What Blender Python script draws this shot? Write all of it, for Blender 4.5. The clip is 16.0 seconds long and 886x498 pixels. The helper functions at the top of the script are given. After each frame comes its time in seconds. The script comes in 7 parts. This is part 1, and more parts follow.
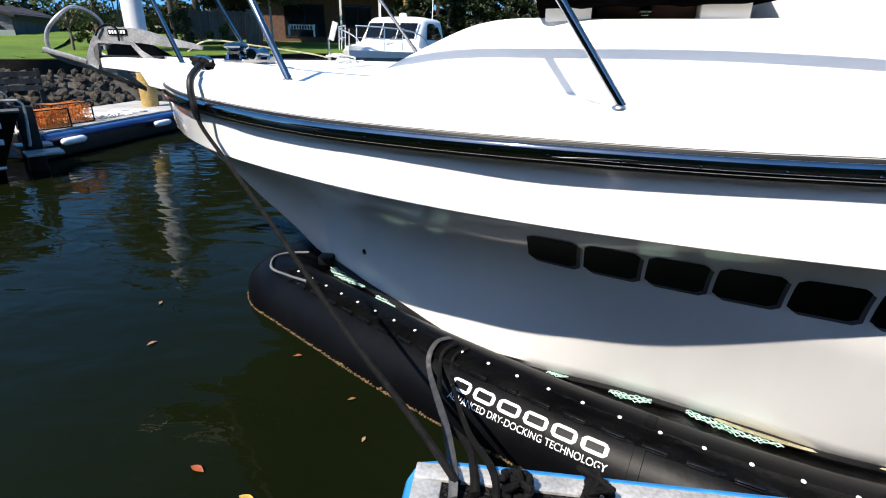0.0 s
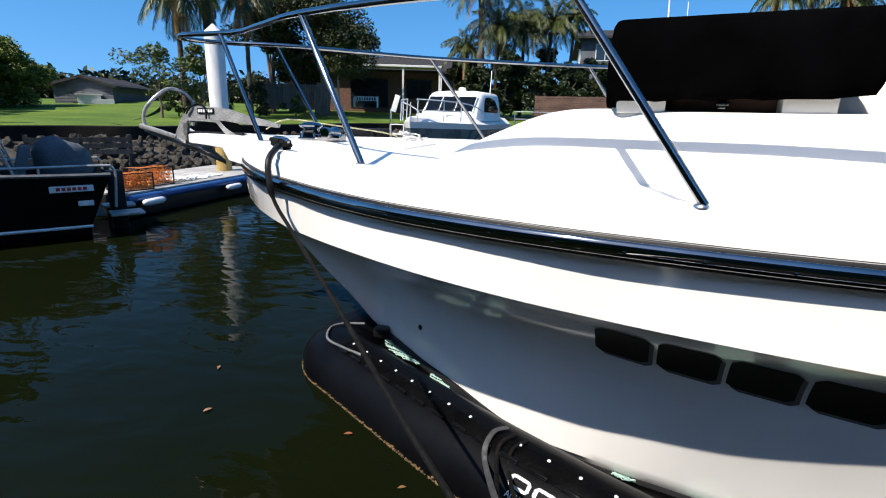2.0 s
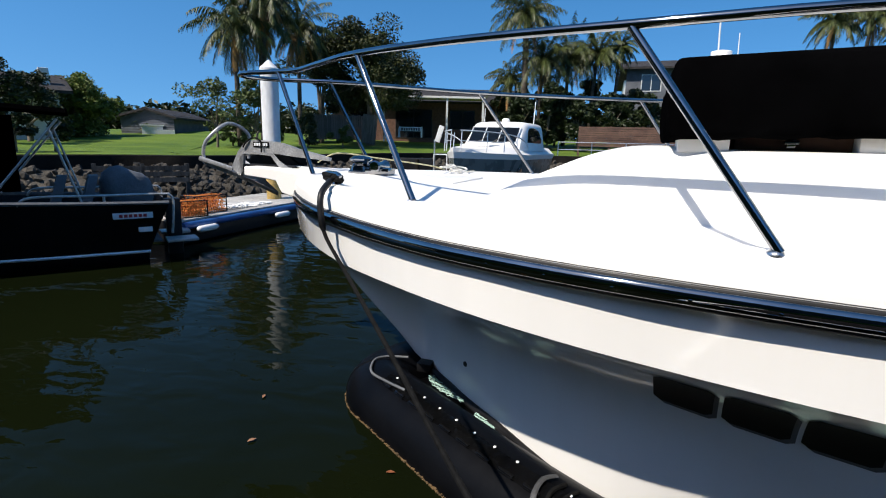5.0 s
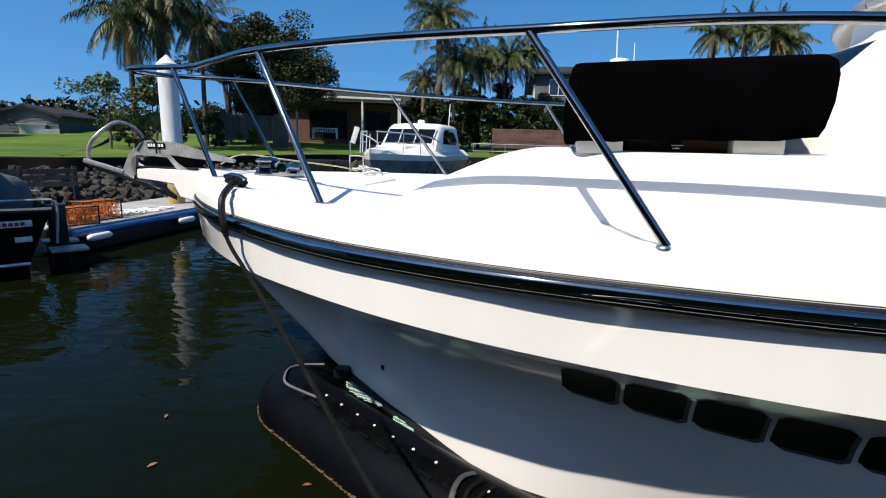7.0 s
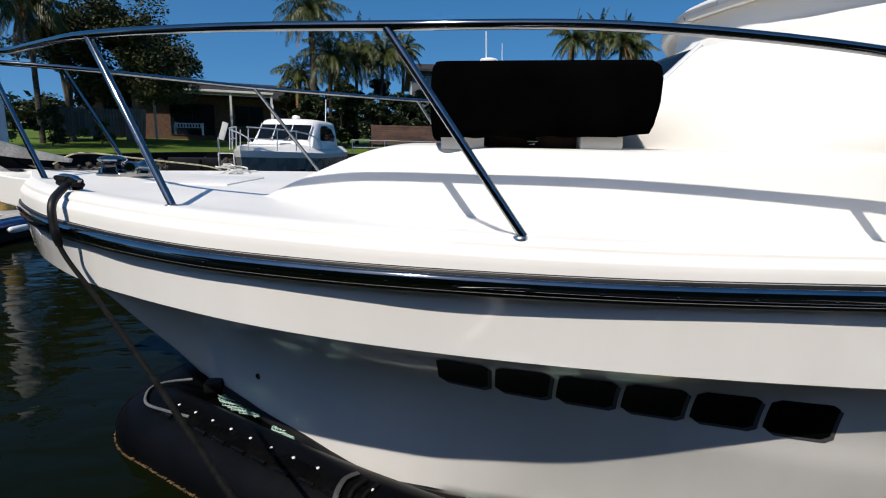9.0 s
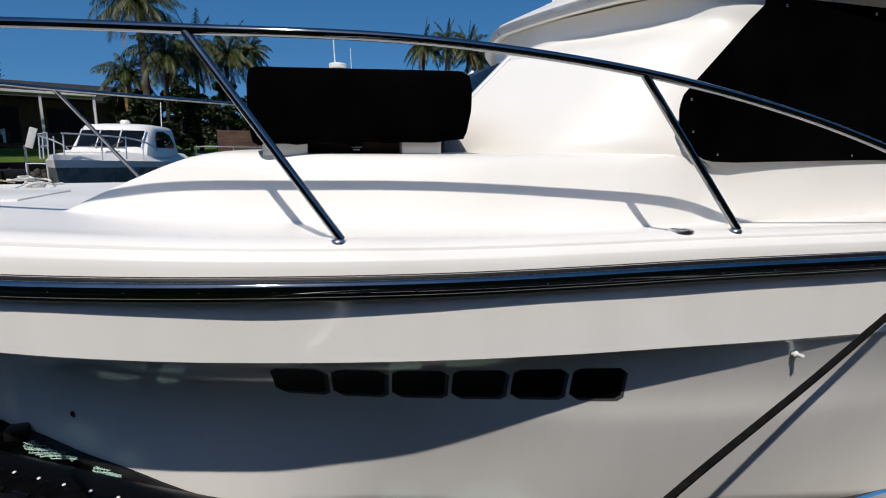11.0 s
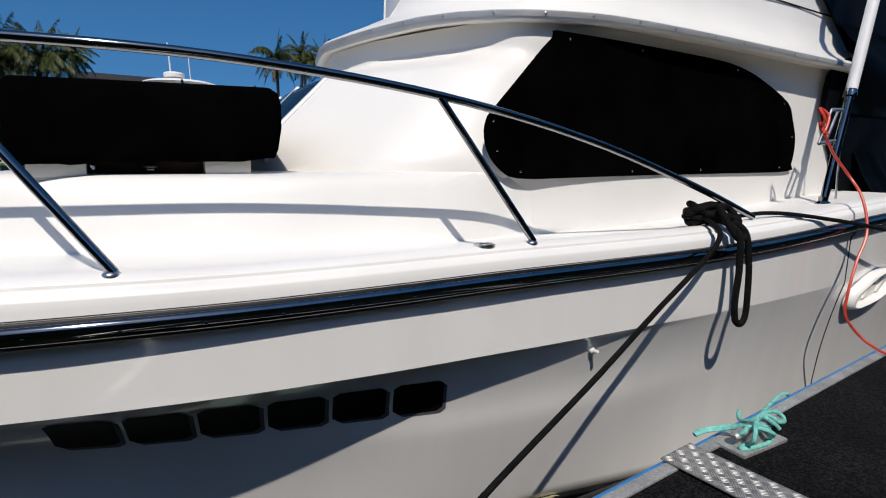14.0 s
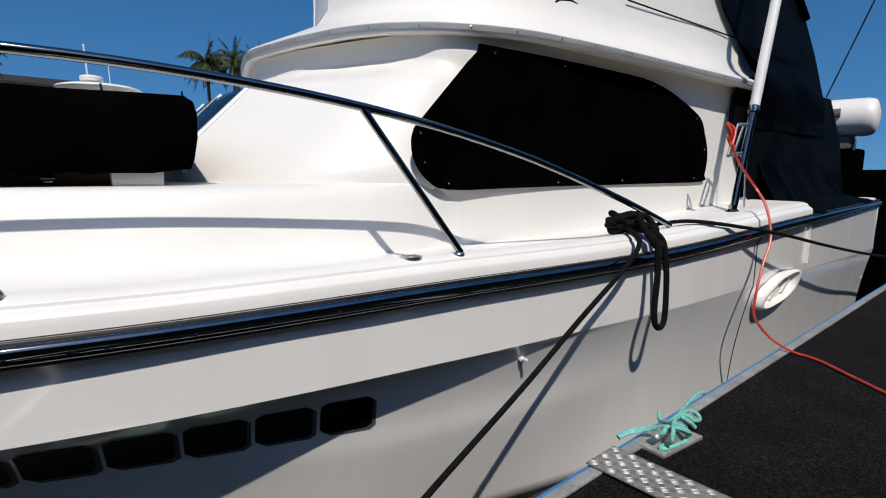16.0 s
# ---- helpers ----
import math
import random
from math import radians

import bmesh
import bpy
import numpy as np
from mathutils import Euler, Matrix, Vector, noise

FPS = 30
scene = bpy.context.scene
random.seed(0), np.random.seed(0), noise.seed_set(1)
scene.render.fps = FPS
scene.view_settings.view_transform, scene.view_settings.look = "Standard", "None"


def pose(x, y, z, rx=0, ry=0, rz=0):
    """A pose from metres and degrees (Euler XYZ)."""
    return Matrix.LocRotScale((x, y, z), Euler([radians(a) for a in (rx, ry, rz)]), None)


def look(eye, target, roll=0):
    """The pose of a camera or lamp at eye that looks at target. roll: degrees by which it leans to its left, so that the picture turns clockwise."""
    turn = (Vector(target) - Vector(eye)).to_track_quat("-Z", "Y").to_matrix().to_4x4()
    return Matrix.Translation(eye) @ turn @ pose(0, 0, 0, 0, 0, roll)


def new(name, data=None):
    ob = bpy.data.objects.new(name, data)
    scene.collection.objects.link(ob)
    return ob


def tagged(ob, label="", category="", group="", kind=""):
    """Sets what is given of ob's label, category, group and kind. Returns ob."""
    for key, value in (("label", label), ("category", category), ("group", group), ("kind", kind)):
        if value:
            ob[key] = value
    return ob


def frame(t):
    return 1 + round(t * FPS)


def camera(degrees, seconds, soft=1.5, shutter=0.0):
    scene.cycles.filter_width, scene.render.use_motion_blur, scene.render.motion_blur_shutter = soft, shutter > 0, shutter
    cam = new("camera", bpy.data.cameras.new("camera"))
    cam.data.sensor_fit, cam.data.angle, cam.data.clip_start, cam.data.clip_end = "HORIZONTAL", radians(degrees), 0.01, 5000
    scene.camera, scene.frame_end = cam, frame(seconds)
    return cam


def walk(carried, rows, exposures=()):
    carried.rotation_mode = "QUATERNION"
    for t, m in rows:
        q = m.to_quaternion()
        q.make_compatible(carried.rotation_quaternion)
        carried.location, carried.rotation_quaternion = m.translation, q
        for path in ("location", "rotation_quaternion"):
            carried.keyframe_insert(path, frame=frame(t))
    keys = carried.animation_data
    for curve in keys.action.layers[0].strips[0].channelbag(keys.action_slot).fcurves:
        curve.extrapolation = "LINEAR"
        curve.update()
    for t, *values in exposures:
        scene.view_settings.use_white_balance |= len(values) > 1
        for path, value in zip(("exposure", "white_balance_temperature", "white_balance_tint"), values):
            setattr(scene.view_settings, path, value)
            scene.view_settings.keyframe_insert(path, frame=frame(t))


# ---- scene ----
cam = camera(81.3, 16.0, soft=1.1)
PATH = [
    (0, (0.302, 0.119, 1.763), (0.028, 1.958, 1.028), 0.7),
    (0.5, (0.293, 0.135, 1.774), (-0.035, 1.979, 1.072), 0.8),
    (1, (0.269, 0.148, 1.796), (-0.097, 2.011, 1.167), 1.4),
    (1.5, (0.253, 0.159, 1.818), (-0.166, 2.029, 1.246), 1.4),
    (2, (0.224, 0.172, 1.841), (-0.254, 2.047, 1.335), 1.3),
    (2.5, (0.206, 0.178, 1.854), (-0.31, 2.052, 1.386), 1.1),
    (3, (0.19, 0.189, 1.869), (-0.391, 2.051, 1.427), 1.5),
    (3.5, (0.168, 0.203, 1.881), (-0.459, 2.054, 1.456), 1.6),
    (6, (0.167, 0.199, 1.872), (-0.461, 2.057, 1.481), 1.2),
    (6.5, (0.185, 0.216, 1.875), (-0.323, 2.111, 1.485), 1.5),
    (7, (0.201, 0.229, 1.874), (-0.137, 2.161, 1.483), 1.5),
    (7.5, (0.194, 0.242, 1.872), (0.038, 2.199, 1.493), 1.6),
    (8, (0.19, 0.233, 1.872), (0.119, 2.197, 1.503), 1.8),
    (8.5, (0.213, 0.226, 1.875), (0.192, 2.191, 1.501), 1.7),
    (9, (0.263, 0.238, 1.876), (0.365, 2.196, 1.482), 1.3),
    (9.5, (0.314, 0.237, 1.876), (0.559, 2.182, 1.48), 1.3),
    (10, (0.354, 0.211, 1.873), (0.735, 2.133, 1.473), 0.9),
    (12.5, (0.507, 0.092, 1.9), (1.375, 1.867, 1.591), 0.3),
    (13, (0.555, 0.082, 1.893), (1.496, 1.818, 1.578), 0.0),
    (13.5, (0.595, 0.085, 1.894), (1.594, 1.789, 1.577), -0.1),
    (14, (0.629, 0.079, 1.903), (1.695, 1.742, 1.592), 0.2),
    (14.5, (0.643, 0.081, 1.908), (1.754, 1.717, 1.61), 0.0),
    (15, (0.662, 0.073, 1.914), (1.825, 1.673, 1.62), 0.1),
    (15.5, (0.675, 0.067, 1.914), (1.884, 1.634, 1.627), 0.1),
    (16, (0.692, 0.059, 1.915), (1.942, 1.595, 1.638), 0.2),
]
walk(cam, [(t, look(eye, target, roll)) for t, eye, target, roll in PATH], exposures=[(0, 1.42, 6800, 10), (2, 1.2, 6800, 10), (3.5, 0.98, 6800, 10), (7, 0.88, 6800, 10), (9.5, 0.32, 6800, 10), (12.5, 0.16, 6620, 11), (16, 0.16, 6620, 11)])

# ---- light ----
SUN = Vector((-0.339, -0.522, 0.783)).normalized()
world = bpy.data.worlds.new("sky")
scene.world = world
world.use_nodes = True
wn = world.node_tree.nodes
sky = wn.new("ShaderNodeTexSky")
sky.sky_type, sky.sun_disc = "NISHITA", False
sky.sun_elevation = math.asin(SUN.z)
sky.sun_rotation = math.atan2(SUN.x, SUN.y)
sky.altitude, sky.air_density, sky.dust_density, sky.ozone_density = 900, 1.0, 0.7, 4.5
way = wn.new("ShaderNodeTexCoord")
apart = wn.new("ShaderNodeSeparateXYZ")
lift = wn.new("ShaderNodeMapRange")
lift.inputs["To Min"].default_value = 0.20
join = wn.new("ShaderNodeCombineXYZ")
world.node_tree.links.new(way.outputs["Generated"], apart.inputs[0])
world.node_tree.links.new(apart.outputs["Z"], lift.inputs["Value"])
world.node_tree.links.new(apart.outputs["X"], join.inputs["X"])
world.node_tree.links.new(apart.outputs["Y"], join.inputs["Y"])
world.node_tree.links.new(lift.outputs[0], join.inputs["Z"])
world.node_tree.links.new(join.outputs[0], sky.inputs["Vector"])
deep = wn.new("ShaderNodeHueSaturation")
deep.inputs["Saturation"].default_value = 1.28
world.node_tree.links.new(sky.outputs[0], deep.inputs["Color"])
tint = wn.new("ShaderNodeMix")
tint.data_type, tint.blend_type = "RGBA", "MULTIPLY"
tint.inputs["Factor"].default_value = 1.0
tint.inputs["B"].default_value = (1.0, 0.945, 0.865, 1)
world.node_tree.links.new(deep.outputs[0], tint.inputs["A"])
world.node_tree.links.new(tint.outputs["Result"], wn["Background"].inputs[0])
wn["Background"].inputs[1].default_value = 0.112
sun_data = bpy.data.lights.new("sun", "SUN")
sun_data.energy, sun_data.angle, sun_data.color = 3.3, radians(0.55), (1.0, 0.945, 0.87)
sun = new("sun", sun_data)
sun.matrix_world = look(SUN * 60, (0, 0, 0))


# ---- materials ----
def mat(name, colour, rough=0.5, metal=0.0, spec=0.5, coat=0.0):
    m = bpy.data.materials.new(name)
    m.use_nodes = True
    b = m.node_tree.nodes["Principled BSDF"]
    b.inputs["Base Color"].default_value = (*colour, 1)
    b.inputs["Roughness"].default_value = rough
    b.inputs["Metallic"].default_value = metal
    b.inputs["Specular IOR Level"].default_value = spec
    b.inputs["Coat Weight"].default_value = coat
    b.inputs["Coat Roughness"].default_value = 0.05
    return m


def vary(m, scale, low, high, detail=4.0, fine=None, rough=None, bump=0.0, bump_scale=None, stretch=(1, 1, 1), random_tint=0.0):
    """Two-scale colour variation, roughness variation and relief for a material made by mat()."""
    nt = m.node_tree
    n, ln = nt.nodes, nt.links
    b = n["Principled BSDF"]
    co = n.new("ShaderNodeTexCoord")
    mp = n.new("ShaderNodeMapping")
    mp.inputs["Scale"].default_value = stretch
    ln.new(co.outputs["Object"], mp.inputs[0])

    def noise_tex(sc, det):
        t = n.new("ShaderNodeTexNoise")
        t.inputs["Scale"].default_value, t.inputs["Detail"].default_value = sc, det
        ln.new(mp.outputs[0], t.inputs["Vector"])
        return t

    a = noise_tex(scale, detail)
    ramp = n.new("ShaderNodeValToRGB")
    ramp.color_ramp.elements[0].position, ramp.color_ramp.elements[1].position = 0.32, 0.68
    ramp.color_ramp.elements[0].color, ramp.color_ramp.elements[1].color = (*low, 1), (*high, 1)
    ln.new(a.outputs["Fac"], ramp.inputs[0])
    out = ramp.outputs[0]
    if fine:
        t = noise_tex(fine, 2.0)
        mix = n.new("ShaderNodeMix")
        mix.data_type, mix.blend_type = "RGBA", "OVERLAY"
        mix.inputs["Factor"].default_value = 0.55
        ln.new(out, mix.inputs["A"])
        ln.new(t.outputs["Fac"], mix.inputs["B"])
        out = mix.outputs["Result"]
    if random_tint:
        info = n.new("ShaderNodeObjectInfo")
        rng = n.new("ShaderNodeMapRange")
        rng.inputs["To Min"].default_value, rng.inputs["To Max"].default_value = 1 - random_tint, 1 + random_tint
        ln.new(info.outputs["Random"], rng.inputs["Value"])
        mul = n.new("ShaderNodeMix")
        mul.data_type, mul.blend_type = "RGBA", "MULTIPLY"
        mul.inputs["Factor"].default_value = 1.0
        ln.new(out, mul.inputs["A"])
        ln.new(rng.outputs[0], mul.inputs["B"])
        out = mul.outputs["Result"]
    ln.new(out, b.inputs["Base Color"])
    if rough:
        r = n.new("ShaderNodeMapRange")
        r.inputs["To Min"].default_value, r.inputs["To Max"].default_value = rough
        ln.new(a.outputs["Fac"], r.inputs["Value"])
        ln.new(r.outputs[0], b.inputs["Roughness"])
    if bump:
        t = noise_tex(bump_scale or fine or scale * 6, 3.0)
        bp = n.new("ShaderNodeBump")
        bp.inputs["Strength"].default_value, bp.inputs["Distance"].default_value = 1.0, bump
        ln.new(t.outputs["Fac"], bp.inputs["Height"])
        ln.new(bp.outputs[0], b.inputs["Normal"])
    return m


GEL = vary(mat("white_gelcoat", (0.8, 0.8, 0.78), 0.35, coat=0.12), 1.3, (0.80, 0.782, 0.742), (0.84, 0.822, 0.782), rough=(0.30, 0.44))
GEL_HULL = vary(mat("hull_gelcoat", (0.8, 0.8, 0.78), 0.22, coat=1.0), 2.0, (0.795, 0.785, 0.76), (0.832, 0.822, 0.797), detail=6.0, rough=(0.14, 0.30), stretch=(2.6, 2.6, 0.3))
GEL_DECK = vary(mat("deck_gelcoat", (0.8, 0.8, 0.78), 0.4), 2.0, (0.785, 0.772, 0.74), (0.84, 0.827, 0.795), rough=(0.32, 0.5), bump=0.0004, bump_scale=260)
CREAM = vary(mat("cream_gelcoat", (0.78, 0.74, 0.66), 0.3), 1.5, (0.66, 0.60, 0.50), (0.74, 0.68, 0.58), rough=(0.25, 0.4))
STEEL = vary(mat("polished_steel", (0.28, 0.285, 0.295), 0.05, 1.0), 9.0, (0.24, 0.243, 0.25), (0.32, 0.323, 0.33), rough=(0.03, 0.09))
GALV = vary(mat("galvanised_steel", (0.55, 0.56, 0.57), 0.4, 0.4), 8.0, (0.27, 0.275, 0.28), (0.46, 0.465, 0.47), fine=60, rough=(0.25, 0.45))
DULL_STEEL = vary(mat("dull_steel", (0.6, 0.61, 0.62), 0.3, 1.0), 12.0, (0.5, 0.51, 0.52), (0.66, 0.67, 0.68), rough=(0.22, 0.42))
RUBBER = vary(mat("black_rubber", (0.016, 0.016, 0.018), 0.45, spec=0.3), 6.0, (0.004, 0.004, 0.005), (0.010, 0.010, 0.011), rough=(0.36, 0.58))
CANVAS = vary(mat("black_canvas", (0.007, 0.007, 0.008), 0.95, spec=0.0), 3.0, (0.0008, 0.0008, 0.0009), (0.0022, 0.0022, 0.0025), fine=240, bump=0.003, bump_scale=9)
ROPE = vary(mat("black_rope", (0.006, 0.006, 0.006), 0.85, spec=0.15), 30, (0.0015, 0.0015, 0.0017), (0.007, 0.0068, 0.0065), bump=0.003, bump_scale=160)
TUBE = vary(mat("pen_tube_fabric", (0.02, 0.022, 0.026), 0.4, spec=0.09), 2.5, (0.0014, 0.0015, 0.002), (0.0034, 0.0036, 0.0045), fine=60, rough=(0.3, 0.5), bump=0.0012, bump_scale=18)
LINER = vary(mat("pen_liner", (0.014, 0.014, 0.015), 0.3, spec=0.35), 4, (0.002, 0.002, 0.0024), (0.006, 0.006, 0.0065), rough=(0.2, 0.42), bump=0.012, bump_scale=14)
BLACK_MARK = mat("black_vinyl", (0.002, 0.002, 0.002), 0.55, spec=0.15)
GREY_MARK = mat("grey_vinyl", (0.10, 0.10, 0.105), 0.5, spec=0.2)
TRIM_ALU = vary(mat("trim_aluminium", (0.72, 0.73, 0.74), 0.35, 0.3), 6, (0.60, 0.615, 0.63), (0.68, 0.695, 0.71), rough=(0.25, 0.38))
WHITE_MARK = mat("white_print", (0.75, 0.77, 0.78), 0.5)
BLUE_STRIP = vary(mat("blue_fender_strip", (0.02, 0.22, 0.55), 0.4), 8, (0.015, 0.17, 0.44), (0.03, 0.25, 0.58), rough=(0.3, 0.5))
ALU = vary(mat("worn_aluminium", (0.62, 0.61, 0.58), 0.45, 0.55), 7, (0.36, 0.355, 0.34), (0.56, 0.55, 0.53), fine=90, rough=(0.35, 0.6), bump=0.0006, bump_scale=120)


def carpet_material():
    """Needle-punched pile: dark loops flecked with paler fibre."""
    m = vary(mat("marine_carpet", (0.03, 0.03, 0.032), 0.95, spec=0.1), 3, (0.6, 0.6, 0.62), (1.0, 0.98, 0.96), bump=0.02, bump_scale=140)
    nt = m.node_tree
    n, ln = nt.nodes, nt.links
    b = n["Principled BSDF"]
    patch = b.inputs["Base Color"].links[0].from_socket
    co = n.new("ShaderNodeTexCoord")
    t = n.new("ShaderNodeTexNoise")
    t.inputs["Scale"].default_value, t.inputs["Detail"].default_value, t.inputs["Roughness"].default_value = 95, 4.0, 0.75
    ln.new(co.outputs["Object"], t.inputs["Vector"])
    ramp = n.new("ShaderNodeValToRGB")
    ramp.color_ramp.elements[0].position, ramp.color_ramp.elements[1].position = 0.44, 0.66
    ramp.color_ramp.elements[0].color, ramp.color_ramp.elements[1].color = (0.0035, 0.0035, 0.004, 1), (0.040, 0.039, 0.040, 1)
    ln.new(t.outputs["Fac"], ramp.inputs[0])
    mix = n.new("ShaderNodeMix")
    mix.data_type, mix.blend_type = "RGBA", "MULTIPLY"
    mix.inputs["Factor"].default_value = 1.0
    ln.new(ramp.outputs[0], mix.inputs["A"])
    ln.new(patch, mix.inputs["B"])
    ln.new(mix.outputs["Result"], b.inputs["Base Color"])
    return m


CARPET = carpet_material()


def water_material():
    m = mat("canal_water", (0.007, 0.016, 0.009), 0.02, spec=0.09)
    nt = m.node_tree
    n, ln = nt.nodes, nt.links
    b = n["Principled BSDF"]
    b.inputs["IOR"].default_value = 1.33
    co = n.new("ShaderNodeTexCoord")
    last = None
    for sc, dist, det in ((0.8, 0.030, 2.0), (3.4, 0.0105, 1.0), (11.0, 0.0012, 2.0)):
        mp = n.new("ShaderNodeMapping")
        mp.inputs["Scale"].default_value = (0.7, 1.25, 1)
        mp.inputs["Rotation"].default_value = (0, 0, 0.35 * sc)
        ln.new(co.outputs["Object"], mp.inputs[0])
        t = n.new("ShaderNodeTexNoise")
        t.inputs["Scale"].default_value, t.inputs["Detail"].default_value, t.inputs["Distortion"].default_value = sc, det, 0.6
        ln.new(mp.outputs[0], t.inputs["Vector"])
        bp = n.new("ShaderNodeBump")
        bp.inputs["Strength"].default_value, bp.inputs["Distance"].default_value = 1.0, dist
        ln.new(t.outputs["Fac"], bp.inputs["Height"])
        if last:
            ln.new(last.outputs[0], bp.inputs["Normal"])
        last = bp
    ln.new(last.outputs[0], b.inputs["Normal"])
    big = n.new("ShaderNodeTexNoise")
    big.inputs["Scale"].default_value = 0.5
    ln.new(co.outputs["Object"], big.inputs["Vector"])
    ramp = n.new("ShaderNodeValToRGB")
    ramp.color_ramp.elements[0].color, ramp.color_ramp.elements[1].color = (0.0026, 0.0041, 0.0013, 1), (0.0052, 0.0073, 0.0022, 1)
    ln.new(big.outputs["Fac"], ramp.inputs[0])
    ln.new(ramp.outputs[0], b.inputs["Base Color"])
    return m


WATER = water_material()
GRASS = vary(mat("lawn_grass", (0.09, 0.16, 0.02), 0.8, spec=0.2), 0.35, (0.06, 0.11, 0.013), (0.115, 0.175, 0.022), fine=14, bump=0.03, bump_scale=30)
ROCK = vary(mat("revetment_rock", (0.16, 0.14, 0.11), 0.85), 3, (0.018, 0.0155, 0.012), (0.066, 0.056, 0.043), fine=25, bump=0.02, bump_scale=18, random_tint=0.3)
SEAWALL = vary(mat("dark_timber_seawall", (0.03, 0.026, 0.02), 0.9, spec=0.2), 2, (0.006, 0.005, 0.004), (0.016, 0.0135, 0.011), fine=20, bump=0.01, bump_scale=15)
PILE_WHITE = vary(mat("white_pile_sleeve", (0.74, 0.75, 0.75), 0.45), 1.5, (0.66, 0.67, 0.67), (0.80, 0.80, 0.80), fine=14, stretch=(1, 1, 0.25))
PILE_WOOD = vary(mat("yellow_pile_wood", (0.42, 0.28, 0.08), 0.7), 4, (0.30, 0.19, 0.05), (0.5, 0.35, 0.12), fine=30, bump=0.01)
BLUE_PONTOON = vary(mat("blue_pontoon", (0.012, 0.06, 0.24), 0.4), 3, (0.010, 0.06, 0.20), (0.022, 0.10, 0.29), rough=(0.3, 0.5))
PLANK = vary(mat("grey_plank", (0.36, 0.35, 0.33), 0.8), 4, (0.27, 0.26, 0.24), (0.44, 0.43, 0.41), fine=35, stretch=(1, 6, 1), bump=0.003, random_tint=0.15)
NAVY = vary(mat("black_hull_paint", (0.006, 0.006, 0.008), 0.2, spec=0.25, coat=0.05), 3, (0.002, 0.002, 0.003), (0.005, 0.005, 0.0065), rough=(0.15, 0.3))
GREY_CANVAS = vary(mat("grey_canvas", (0.10, 0.11, 0.125), 0.8), 4, (0.08, 0.088, 0.10), (0.13, 0.14, 0.155), fine=80, bump=0.01, bump_scale=12)
DARK_GLASS = mat("dark_glass", (0.01, 0.012, 0.014), 0.04, spec=0.8)
GREY_HULL = vary(mat("grey_hull_paint", (0.15, 0.17, 0.16), 0.25), 2, (0.13, 0.148, 0.14), (0.175, 0.195, 0.185), rough=(0.2, 0.35))
TERRACOTTA = vary(mat("brown_brick", (0.22, 0.11, 0.07), 0.85), 5, (0.085, 0.042, 0.027), (0.16, 0.082, 0.055), fine=40, bump=0.01)
ROOF_TILE = vary(mat("brown_roof_tile", (0.13, 0.10, 0.085), 0.8, spec=0.2), 3, (0.022, 0.02, 0.02), (0.05, 0.046, 0.045), fine=30, bump=0.02)
PALE_WALL = vary(mat("pale_wall", (0.62, 0.62, 0.6), 0.8), 2, (0.56, 0.56, 0.54), (0.68, 0.68, 0.66), fine=30)
GREY_WALL = vary(mat("grey_weatherboard", (0.20, 0.22, 0.25), 0.8), 2, (0.075, 0.083, 0.096), (0.115, 0.125, 0.143), fine=30)
BARK = vary(mat("bark", (0.12, 0.09, 0.065), 0.9), 3, (0.07, 0.055, 0.04), (0.18, 0.14, 0.10), fine=20, bump=0.03, stretch=(1, 1, 0.3))
PALM_BARK = vary(mat("palm_bark", (0.13, 0.10, 0.08), 0.9), 2, (0.03, 0.024, 0.018), (0.095, 0.075, 0.055), fine=9, bump=0.04, stretch=(1, 1, 3))
# for the added wall behind the camera, dark to dim fill and reflections
UNSEEN_WALL = vary(mat("dark_stained_boarding", (0.06, 0.052, 0.045), 0.9), 0.8, (0.04, 0.035, 0.03), (0.08, 0.07, 0.06), fine=30)
OLD_PALING = vary(mat("old_paling", (0.07, 0.066, 0.06), 0.9), 3, (0.035, 0.033, 0.03), (0.085, 0.08, 0.073), fine=30, stretch=(4, 1, 0.4), random_tint=0.3)
DARK_TIMBER = vary(mat("dark_fence_timber", (0.10, 0.05, 0.035), 0.75), 3, (0.06, 0.03, 0.022), (0.14, 0.075, 0.05), fine=30, stretch=(0.3, 1, 1))


def leaf_material(name, low, high, rough=0.5):
    m = mat(name, high, rough, spec=0.3)
    nt = m.node_tree
    n, ln = nt.nodes, nt.links
    b = n["Principled BSDF"]
    g = n.new("ShaderNodeNewGeometry")
    ramp = n.new("ShaderNodeValToRGB")
    ramp.color_ramp.elements[0].color, ramp.color_ramp.elements[1].color = (*low, 1), (*high, 1)
    ln.new(g.outputs["Random Per Island"], ramp.inputs[0])
    ln.new(ramp.outputs[0], b.inputs["Base Color"])
    b.inputs["Transmission Weight"].default_value = 0.0
    return m


LEAF_DARK = leaf_material("dark_leaf", (0.009, 0.016, 0.0045), (0.026, 0.039, 0.010))
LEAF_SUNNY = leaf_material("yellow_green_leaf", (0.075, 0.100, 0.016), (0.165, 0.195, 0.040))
LEAF_MID = leaf_material("mid_leaf", (0.017, 0.033, 0.007), (0.058, 0.088, 0.020))
LEAF_LIGHT = leaf_material("light_leaf", (0.040, 0.060, 0.016), (0.12, 0.145, 0.05))
LEAF_OLIVE = leaf_material("olive_leaf", (0.014, 0.020, 0.005), (0.055, 0.062, 0.018))
FROND = leaf_material("palm_frond", (0.014, 0.024, 0.005), (0.080, 0.094, 0.022), 0.45)
VINYL = vary(mat("dark_clear_vinyl", (0.004, 0.005, 0.007), 0.4, spec=0.02), 2.5, (0.0015, 0.0018, 0.0025), (0.006, 0.007, 0.009), rough=(0.3, 0.5), bump=0.006, bump_scale=3)
